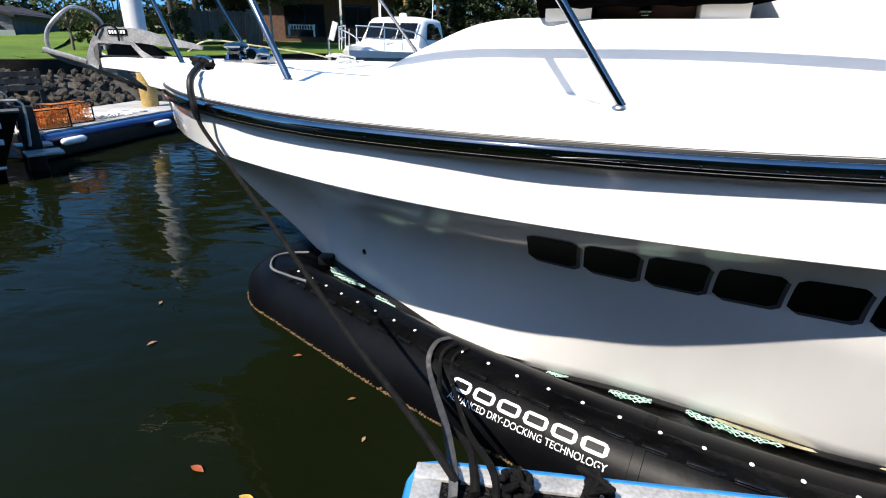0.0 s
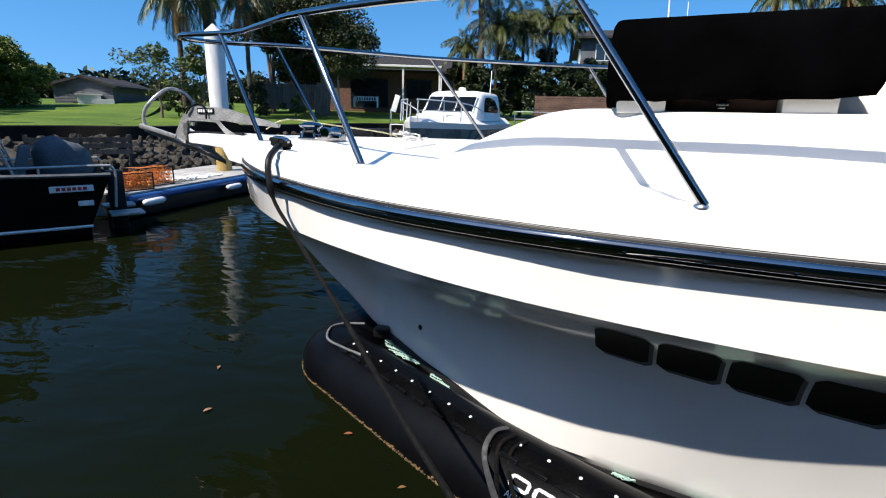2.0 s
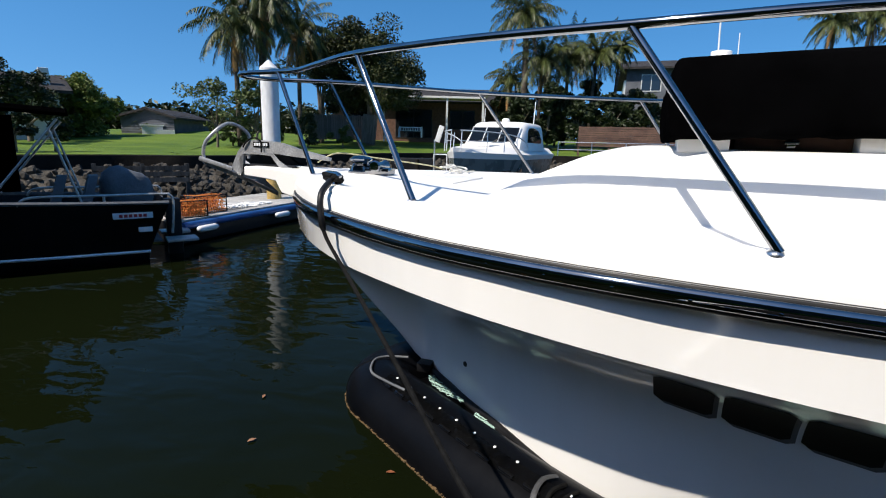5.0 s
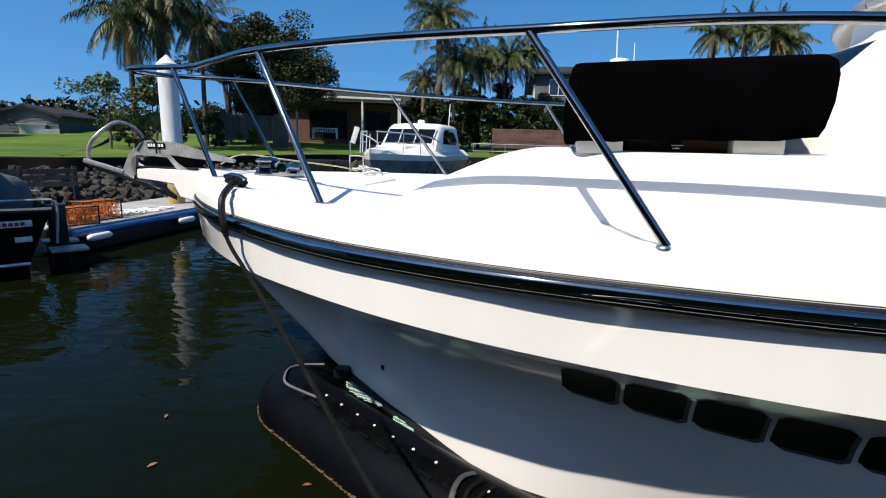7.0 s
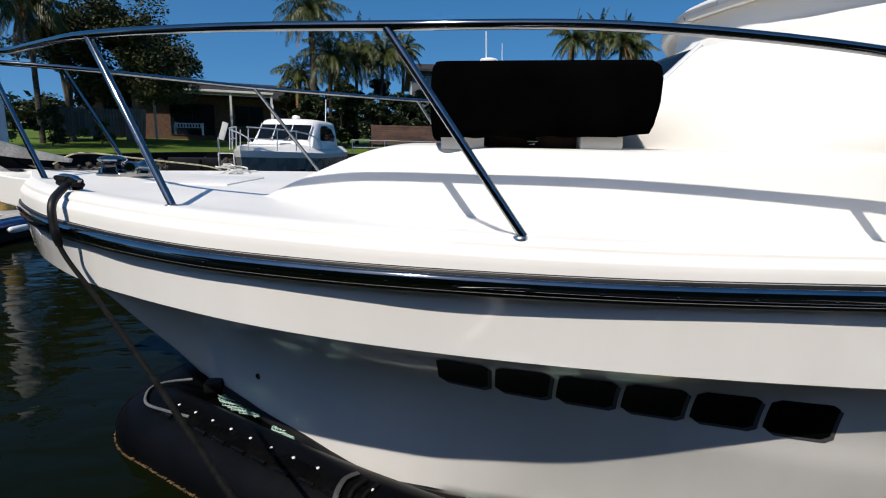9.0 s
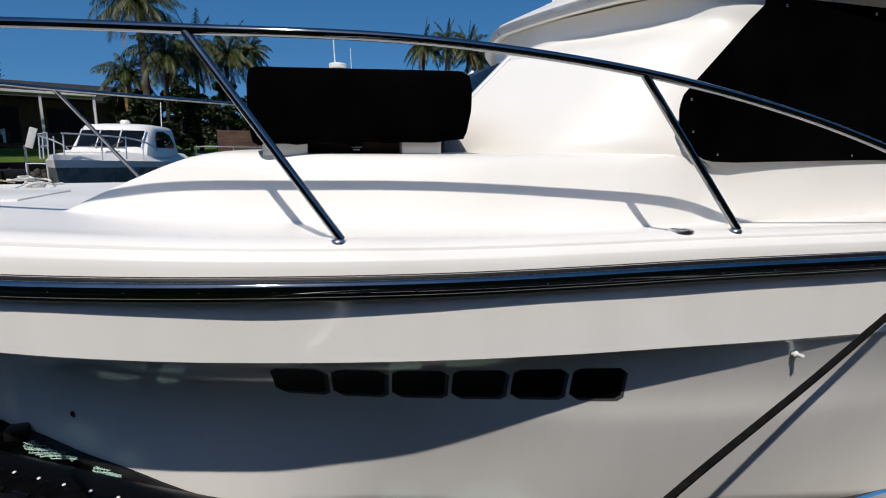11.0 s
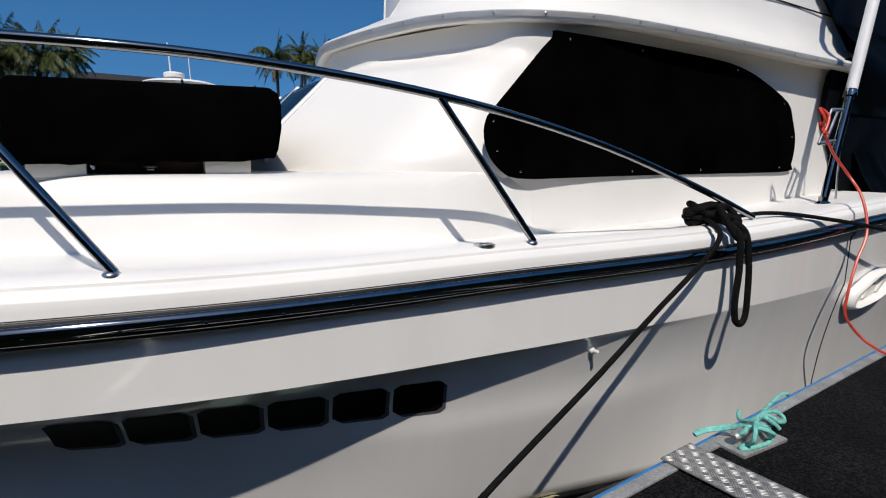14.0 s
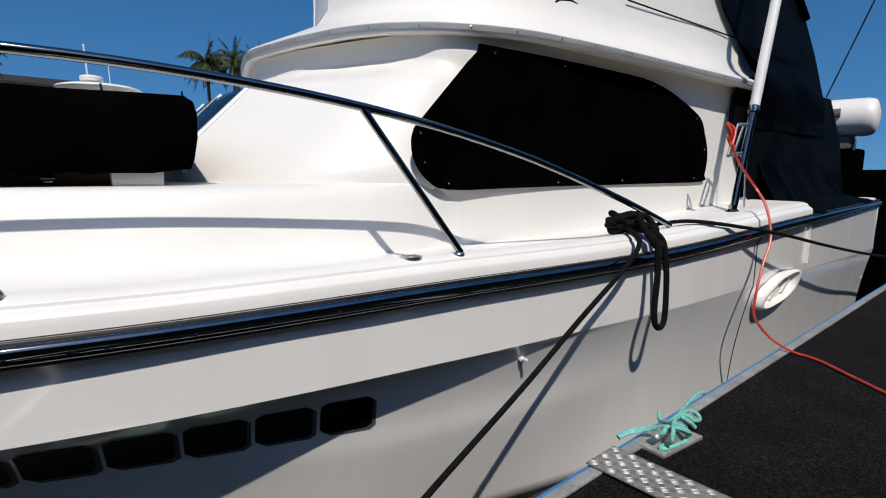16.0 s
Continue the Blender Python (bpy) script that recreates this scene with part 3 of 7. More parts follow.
def build_cabin():
    bm = bmesh.new()
    rows = []
    for z in [1.50, 1.60] + steps(1.66, 2.36, 12) + steps(2.39, 2.57, 12) + [2.62, 2.68]:
        out = cabin_outline(z)
        rows.append(out + [Vector((p.x, -p.y, p.z)) for p in out[::-1]])
    grid_mesh(bm, rows, close_v=True)
    bmesh.ops.remove_doubles(bm, verts=bm.verts[:], dist=0.0005)
    part("cabin", bm, GEL, cruiser, "white moulded cabin side and front")
    # windscreen: dark glass panels set proud of the front face, with bright edges
    for y0, y1 in ((-0.555, -0.012), (0.012, 0.555)):
        bm = bmesh.new()
        rows = []
        for z in steps(1.95, 2.41, 8):
            rows.append([Vector((screen_x(z) - 0.045 + 0.03 * (y / 0.58) ** 2, y, z)) for y in steps(y0, y1, 8)])
        grid_mesh(bm, rows)
        bmesh.ops.solidify(bm, geom=bm.faces[:], thickness=0.012)
        part("windscreen_pane", bm, DARK_GLASS, cruiser, "dark tinted windscreen glass")
    for y in (-0.572, 0.0, 0.572):
        bm = bmesh.new()
        sweep(bm, [Vector((screen_x(z) - 0.028 + 0.024 * (y / 0.572) ** 2, y, z)) for z in steps(1.93, 2.43, 14)], 0.016, 8)
        part("windscreen_frame", bm, TRIM_ALU, cruiser, "bright aluminium windscreen bar")


build_cabin()


WINDOW = [(2.235, 2.15), (2.215, 2.08), (2.235, 1.98), (2.31, 1.895), (2.43, 1.85), (2.8, 1.853), (3.32, 1.862), (4.2, 1.872), (4.97, 1.885), (5.02, 1.94), (5.05, 2.03), (5.05, 2.14), (5.0, 2.26), (4.92, 2.38), (4.60, 2.50), (4.30, 2.57), (3.9, 2.595), (2.75, 2.595), (2.64, 2.56), (2.42, 2.34)]


def build_side_cover(s):
    bm = bmesh.new()
    ring = smooth_path([(x, z, 0) for x, z in WINDOW] + [(WINDOW[0][0], WINDOW[0][1], 0)], 3)[:-1]
    top = [bm.verts.new((p.x, s * (side_y(p.y) + 0.026), p.y)) for p in ring]
    low = [bm.verts.new((p.x, s * (side_y(p.y) + 0.0), p.y)) for p in ring]
    bm.faces.new(top)
    n = len(ring)
    for i in range(n):
        bm.faces.new((top[i], top[(i + 1) % n], low[(i + 1) % n], low[i]))
    cover = part("window_cover", bm, CANVAS, cruiser, "black mesh snap-on cover over the side window", angle=60)
    stud = bmesh.new()
    lathe(stud, [(0.0075, 0), (0.0075, 0.003), (0.005, 0.007), (0.002, 0.008)], 10)
    me = mesh_of("snap_stud", stud, STEEL)
    for x, z in ((2.255, 2.125), (2.275, 1.985), (2.42, 1.885), (3.25, 1.887), (3.9, 1.897), (4.85, 1.915), (5.0, 2.14), (4.86, 2.37), (4.25, 2.55), (3.3, 2.565), (2.74, 2.56)):
        ob = new("snap_stud", me)
        ob.parent = cover
        ob.matrix_basis = Matrix.Translation((x, s * (side_y(z) + 0.026), z)) @ Vector((0, s, 0)).to_track_quat("Z", "Y").to_matrix().to_4x4()


build_side_cover(-1)
build_side_cover(1)

# brow lip in plan
LIP = [(1.93, 0.0), (1.957, -0.18), (2.05, -0.562), (2.154, -0.863), (2.225, -1.009), (2.33, -1.187), (2.525, -1.418), (2.82, -1.545), (3.09, -1.596), (3.67, -1.63), (4.55, -1.64), (5.43, -1.65), (6.25, -1.62)]
LIP_Z = 2.68


def lip_rise(x):
    """The brow's lip rises towards its front."""
    return 0.032 * (1 - smoothstep(2.15, 2.6, x))


def build_flybridge():
    lip = smooth_path([(x, y, 0) for x, y in LIP], 6)
    def inward(i, d):
        a, b = lip[max(i - 1, 0)], lip[min(i + 1, len(lip) - 1)]
        t = (b - a).normalized()
        n = Vector((-t.y, t.x, 0))
        if i == 0:
            n = Vector((1, 0, 0))
        return lip[i] + n * d * (1 if n.dot(Vector((3.5, 0, 0)) - lip[i]) > 0 else -1)
    # underside, lip, sloping top and coaming wall
    levels = [(0.48, 2.765), (0.34, 2.735), (0.18, 2.708), (0.045, 2.690), (0.010, 2.690), (0.0, 2.697), (0.0, 2.733), (0.023, 2.752), (0.114, 2.80), (0.228, 2.885), (0.308, 2.982), (0.342, 3.096), (0.353, 3.44), (0.342, 3.78), (0.39, 3.84), (0.7, 3.84)]
    bm = bmesh.new()
    rows = []
    for d, z in levels:
        row = []
        for i, p in enumerate(lip):
            front = 1 - smoothstep(2.1, 3.5, p.x)
            dd = d * (1 + 0.7 * front * smoothstep(2.74, 3.04, z)) if d < 0.6 else d
            q = inward(i, dd)
            zz = z - 0.034 - (0.012 * front if z < 2.695 else 0) + lip_rise(p.x)
            row.append(Vector((q.x, min(q.y, 0.0) if i else 0.0, zz)))
        rows.append(row + [Vector((p.x, -p.y, p.z)) for p in row[-1:0:-1]])
    grid_mesh(bm, rows[3:])
    fly = part("flybridge", bm, GEL, cruiser, "white moulded flybridge with an overhanging brow", angle=50)
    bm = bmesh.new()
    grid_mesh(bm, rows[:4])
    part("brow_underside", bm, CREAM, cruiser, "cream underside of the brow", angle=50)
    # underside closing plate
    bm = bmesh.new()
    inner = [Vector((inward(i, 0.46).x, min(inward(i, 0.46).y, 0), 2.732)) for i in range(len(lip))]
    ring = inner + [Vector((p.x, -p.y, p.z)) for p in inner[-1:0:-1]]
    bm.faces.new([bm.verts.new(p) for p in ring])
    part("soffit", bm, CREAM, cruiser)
    # aluminium strip with screws round the lip
    bm = bmesh.new()
    line = [inward(i, -0.004) + Vector((0, 0, LIP_Z + lip_rise(lip[i].x))) for i in range(len(lip))]
    line = [Vector((p.x, -p.y, p.z)) for p in line[:0:-1]] + line
    rows = [[p + Vector((0, 0, -0.014)) for p in line], [p + Vector((0, 0, 0.014)) for p in line]]
    grid_mesh(bm, rows)
    bmesh.ops.solidify(bm, geom=bm.faces[:], thickness=0.006)
    strip = part("lip_strip", bm, TRIM_ALU, fly, "aluminium trim strip with screws")
    sc = bmesh.new()
    lathe(sc, [(0.008, 0), (0.007, 0.003), (0.002, 0.005)], 8)
    me = mesh_of("screw", sc, DULL_STEEL)
    run = 0.0
    for i in range(1, len(lip)):
        run += (lip[i] - lip[i - 1]).length
        if run > 0.26:
            run = 0.0
            p = inward(i, -0.008)
            n = (inward(i, -0.1) - inward(i, 0)).normalized()
            ob = new("screw", me)
            ob.parent = strip
            ob.matrix_basis = Matrix.Translation((p.x, p.y, LIP_Z + lip_rise(p.x))) @ n.to_track_quat("Z", "Y").to_matrix().to_4x4()
    # aft wall of the cabin and of the flybridge
    bm = bmesh.new()
    box(bm, 5.56, 5.62, -1.45, 1.45, 1.3, 2.72, 0.01)
    part("cabin_bulkhead", bm, GEL, cruiser)
    # oval vents let into the coaming side
    for x, z in ((3.58, 3.0), (5.1, 3.33)):
        bm = bmesh.new()
        ring = [(x + 0.13 * math.cos(a) + 0.02 * math.sin(a), z + 0.058 * math.sin(a)) for a in (2 * math.pi * k / 24 for k in range(24))]
        wall_y = -(1.64 - 0.352)
        rows = [[Vector((x + (px - x) * g, wall_y - lift, z + (pz - z) * g)) for px, pz in ring] for g, lift in ((1.0, -0.01), (1.0, 0.006), (0.86, 0.007), (0.80, 0.003), (0.05, 0.003))]
        grid_mesh(bm, rows, close_v=True)
        part("oval_vent", bm, BLACK_MARK, fly, "dark oval vent")
    return fly


build_flybridge()


def pen_mark(name, cx, z_mid, w, h, slant, lift, material, parent, label=""):
    """A plain bar in the shape of one character of the registration, laid on the hull's curve."""
    bm = bmesh.new()
    rows = []
    r = 0.22
    nu, nv = 9, 9
    for i in range(nu):
        u = -1 + 2 * i / (nu - 1)
        row = []
        for j in range(nv):
            v = -1 + 2 * j / (nv - 1)
            # rounded corners
            k = max(0.0, abs(u) - (1 - r)) / r
            vv = v * (1 - r * (1 - math.sqrt(max(0.0, 1 - k * k))))
            x = cx + (u * w + vv * slant * h) / 2
            row.append(hull_point(x, z_mid + vv * h / 2, lift))
        rows.append(row)
    grid_mesh(bm, rows)
    return part(name, bm, material, parent, label)


def build_registration():
    # six wide slanted bars with a grey drop shadow
    for k in range(6):
        cx = 0.515 + 0.245 * k
        zm = 0.915 + 0.0015 * k
        h = 0.165
        pen_mark("registration_shadow", cx + 0.018, zm - 0.016, 0.215, h, -0.12, 0.002, GREY_MARK, hull, "grey drop shadow")
        pen_mark("registration_bar", cx, zm, 0.215, h, -0.12, 0.004, BLACK_MARK, hull, "black registration bar")


build_registration()


# ---- water, bank and lawn ----
def build_water():
    bm = bmesh.new()
    vs = [[bm.verts.new((x, y, 0)) for y in (-900, -60, -8, 2, 8, 16, 30, 60, 900)] for x in (-900, -60, -16, -8, 0, 8, 16, 60, 900)]
    for i in range(8):
        for j in range(8):
            bm.faces.new((vs[i][j], vs[i + 1][j], vs[i + 1][j + 1], vs[i][j + 1]))
    ob = part("water", bm, WATER, None, smooth=False)
    tagged(ob, "dark green rippled canal water", "water", kind="structure")


build_water()

# the sea wall's line in plan, from the near end of the basin round to the far end
WALL_LINE = [(-20.5, -30), (-17.5, 0), (-14.6, 10.5), (-12.3, 13.6), (-11.3, 20), (-10.2, 26.5), (-4.5, 29.6), (6, 31), (30, 34), (90, 38)]
WALL_TOP = 1.28


def wall_curve(n=10):
    return smooth_path([(x, y, 0) for x, y in WALL_LINE], n)


def ground_z(d, y):
    """Height of the lawn, d metres behind the sea wall."""
    return WALL_TOP + 0.02 + (0.22 + 0.85 * smoothstep(16, 36, y)) * smoothstep(0, 26, d)


def offset_line(line, d):
    out = []
    for i, p in enumerate(line):
        t = (line[min(i + 1, len(line) - 1)] - line[max(i - 1, 0)]).normalized()
        out.append(p + Vector((-t.y, t.x, 0)) * d)
    return out


def build_bank():
    line = wall_curve()
    bm = bmesh.new()
    rows = []
    for d, z in [(-2.6, -0.6), (-2.0, -0.15), (-0.35, 0.78), (0.02, 0.9)]:
        rows.append([Vector((p.x, p.y, z)) for p in offset_line(line, d)])
    grid_mesh(bm, rows)
    tagged(part("rock_bed", bm, ROCK), "dark earth bank under the rocks", "bank", kind="structure")
    bm = bmesh.new()
    rows = []
    for d, z in [(0.0, 0.5), (0.0, WALL_TOP), (0.18, WALL_TOP + 0.01), (0.2, 0.9)]:
        rows.append([Vector((p.x, p.y, z)) for p in offset_line(line, d)])
    grid_mesh(bm, rows)
    tagged(part("seawall", bm, SEAWALL, angle=30), "low dark sea wall along the lawn", "wall", kind="structure")
    # the ground behind, one sheet out to the horizon
    bm = bmesh.new()
    rows = []
    for d in (0.17, 1, 3, 6, 10, 15, 20, 26, 36, 50):
        rows.append([Vector((p.x, p.y, ground_z(d, p.y))) for p in offset_line(line, d)])
    far = rows[-1]
    c = Vector((30, 0, 0))
    for k in (2.0, 6.0, 25.0):
        rows.append([Vector((p.x + (p.x - c.x) * (k - 1), p.y + (p.y - c.y) * (k - 1) + 20 * (k - 1), 2.4)) for p in far])
    grid_mesh(bm, rows)
    tagged(part("ground", bm, GRASS), "sunlit mown lawn rising from the sea wall", "lawn", kind="structure")


build_bank()


def rock_mesh(seed):
    rnd = random.Random(seed)
    bm = bmesh.new()
    bmesh.ops.create_icosphere(bm, subdivisions=1, radius=1)
    for v in bm.verts:
        v.co *= 0.75 + 0.45 * rnd.random()
    me = mesh_of("rock", bm, ROCK, smooth=False)
    return me


def build_rocks():
    revetment = thing("rock_revetment", None, "sloping bank of rough brown boulders below the sea wall", "rocks", kind="structure")
    meshes = [rock_mesh(k) for k in range(7)]
    rnd = random.Random(5)
    line = wall_curve(30)
    line = [p for p in line if 6.0 < p.y < 30 and p.x < -3]
    count = 0
    rest = bmesh.new()
    for p_i, p in enumerate(line):
        t = (line[min(p_i + 1, len(line) - 1)] - line[max(p_i - 1, 0)]).normalized()
        n = Vector((-t.y, t.x, 0))
        for d in (-0.25, -0.5, -0.75, -1.0, -1.25, -1.5, -1.75, -2.0):
            if rnd.random() < 0.1:
                continue
            s = rnd.uniform(0.10, 0.21)
            pos = p + n * (d + rnd.uniform(-0.12, 0.12)) + t * rnd.uniform(-0.2, 0.2)
            z = 0.80 + (d + 0.35) * 0.55 + rnd.uniform(-0.03, 0.08)
            m = pose(pos.x, pos.y, z, rnd.uniform(0, 360), rnd.uniform(0, 360), rnd.uniform(0, 360)) @ Matrix.Diagonal((s, s * rnd.uniform(0.6, 1.0), s * rnd.uniform(0.5, 0.8), 1))
            if count < 290 and 10.5 < p.y < 16:
                ob = new("rock", rnd.choice(meshes))
                ob.parent = revetment
                ob.matrix_basis = m
                count += 1
            else:
                rest.from_mesh(rnd.choice(meshes))
                rest.verts.ensure_lookup_table()
                for v in rest.verts[len(rest.verts) - 12:]:
                    v.co = m @ v.co
    ob = part("far_rocks", rest, ROCK, revetment, "boulders further along the bank", smooth=False)
    tagged(ob, kind="stuff")


build_rocks()


def build_far_side():
    # the near bank behind the dock, with an added wall out of view
    bm = bmesh.new()
    box(bm, -130, 130, -90, -8, -0.6, 1.3)
    tagged(part("bank_south", bm, GRASS, smooth=False), "plain grassed bank on the other side", "bank", kind="structure")
    # added, never in view: blocks low sky and darkens what the steel reflects
    bm = bmesh.new()
    box(bm, -60, 60, -10.6, -10.0, 1.0, 7.8, 0.02)
    tagged(part("wall_south", bm, UNSEEN_WALL, smooth=False), "unseen dark wall added on the near bank to shape light and reflections", "wall", kind="structure")


build_far_side()


# ---- the dock that the camera stands on ----
DOCK = pose(0.095, 1.120, 0.78, 0, 0, 1.2)


def build_dock():
    dock = thing("dock", DOCK, "floating dock with dark carpet, aluminium edging and a blue fender strip", "dock", kind="structure")
    L, W = 11.0, 2.6
    bm = bmesh.new()
    box(bm, 0.07, L, -W + 0.06, -0.062, -0.03, 0.004)
    part("dock_carpet", bm, CARPET, dock, "dark charcoal marine carpet")
    bm = bmesh.new()
    box(bm, 0.0, L, -0.063, -0.012, -0.10, 0.012, 0.006)
    part("edge_beam", bm, ALU, dock, "worn aluminium edge beam")
    bm = bmesh.new()
    box(bm, 0.0, 0.071, -W, -0.063, -0.10, 0.011, 0.006)
    part("edge_beam", bm, ALU, dock, "worn aluminium edge beam")
    bm = bmesh.new()
    sweep(bm, [(0.0, -W, -0.012), (0.0, -0.06, -0.012), (0.015, -0.015, -0.012), (0.06, -0.003, -0.014), (L, -0.003, -0.014)], 0.019, 8)
    part("fender_strip", bm, BLUE_STRIP, dock, "bright blue plastic fender strip")
    bm = bmesh.new()
    box(bm, 0.03, L, -W, -0.03, -0.95, -0.11, 0.02)
    part("float", bm, RUBBER, dock, "black floats under the dock")
    return dock


dock = build_dock()


SHEET_ALU = vary(mat("sheet_aluminium", (0.3, 0.3, 0.29), 0.5, 0.4), 5, (0.19, 0.187, 0.18), (0.30, 0.296, 0.285), fine=60, rough=(0.4, 0.6))


def build_tread_plate():
    # the chequered plate that crosses the dock
    plate = thing("tread_plate", pose(2.43, 1.177, 0.796, 0, 0, 1.2), "aluminium chequer plate laid across the dock joint", "plate")
    bm = bmesh.new()
    box(bm, -0.10, 0.10, -1.9, 0.0, 0.0, 0.006, 0.002)
    part("sheet", bm, SHEET_ALU, plate)
    bar = bmesh.new()
    bmesh.ops.create_uvsphere(bar, u_segments=8, v_segments=4, radius=1)
    for v in bar.verts:
        v.co = Vector((v.co.x * 0.018, v.co.y * 0.0034, max(v.co.z, 0) * 0.002))
    me = mesh_of("tread_bar", bar, ALU)
    k = 0
    rest = bmesh.new()
    for j in range(22):
        for i in range(5):
            for s in range(4):
                turn = 45 if (i + j) % 2 else 135
                off = (s - 1.5) * 0.0088
                x, y = -0.076 + 0.038 * i, -0.022 - 0.038 * j
                ob = new("tread_bar", me) if k < 300 else None
                k += 1
                place = pose(x - off * math.sin(radians(turn)), y + off * math.cos(radians(turn)), 0.006, 0, 0, turn)
                if ob:
                    ob.parent = plate
                    ob.matrix_basis = place
                else:
                    n = len(rest.verts)
                    rest.from_mesh(me)
                    rest.verts.ensure_lookup_table()
                    for v in rest.verts[n:]:
                        v.co = place @ v.co
    tagged(part("tread_pattern", rest, ALU, plate, "raised tread further along the plate"), kind="stuff")


build_tread_plate()


# ---- the floating pen under the cruiser ----
PEN = [(0.3, 5.0), (-0.4, 4.75), (-0.95, 4.35), (-1.27, 3.95), (-1.41, 3.68), (-1.43, 3.51), (-1.35, 3.37), (-1.17, 3.243), (-0.735, 2.945), (-0.32, 2.665), (0.10, 2.41), (0.55, 2.16), (1.1, 1.90), (1.7, 1.70), (2.6, 1.58), (4, 1.5), (8, 1.4)]
PEN_R, PEN_Z = 0.262, 0.02
PEN_PATH = [Vector((p.x, p.y, PEN_Z)) for p in smooth_path([(x, y, 0) for x, y in PEN], 12)]


def pen_frame(s):
    """Place, direction and outboard normal of the pen tube, s metres aft of its bow corner along the near side."""
    start = min(range(len(PEN_PATH)), key=lambda i: (PEN_PATH[i] - Vector((-1.50, 3.55, PEN_Z))).length)
    i, run = start, 0.0
    while i < len(PEN_PATH) - 2 and run + (PEN_PATH[i + 1] - PEN_PATH[i]).length < s:
        run += (PEN_PATH[i + 1] - PEN_PATH[i]).length
        i += 1
    d = (PEN_PATH[i + 1] - PEN_PATH[i])
    p = PEN_PATH[i] + d.normalized() * (s - run)
    d = (PEN_PATH[min(i + 3, len(PEN_PATH) - 1)] - PEN_PATH[max(i - 2, 0)]).normalized()
    return p, d, Vector((d.y, -d.x, 0))


def pen_point(s, a, out=0.0):
    """A place on the tube: s along, a degrees up from the outboard waterline side."""
    p, d, n = pen_frame(s)
    if n.y > 0:
        n = -n
    r = PEN_R + out
    return p + n * (r * math.cos(radians(a))) + Vector((0, 0, r * math.sin(radians(a))))


def flap_edge(s):
    """Where the pen's liner meets the hull."""
    p, d, n = pen_frame(s)
    if n.y > 0:
        n = -n
    loc = BOAT.inverted() @ p
    hx = loc.x + 0.16
    rest = 0.165 - 0.13 * smoothstep(-0.5, 0.6, hx)
    edge = BOAT @ Vector((hx, -(hull_half(hx, rest) + 0.012), rest))
    if (edge - p).dot(n) > 0.0:
        edge = p - n * 0.05 + Vector((0, 0, 0.25))
    return edge


BATTEN = mat("glossy_black_plastic", (0.004, 0.004, 0.0045), 0.18, spec=0.5)
pen = thing("floating_dry_dock", None, "black inflatable-tube floating pen wrapped round the hull at the waterline", "floating dock")


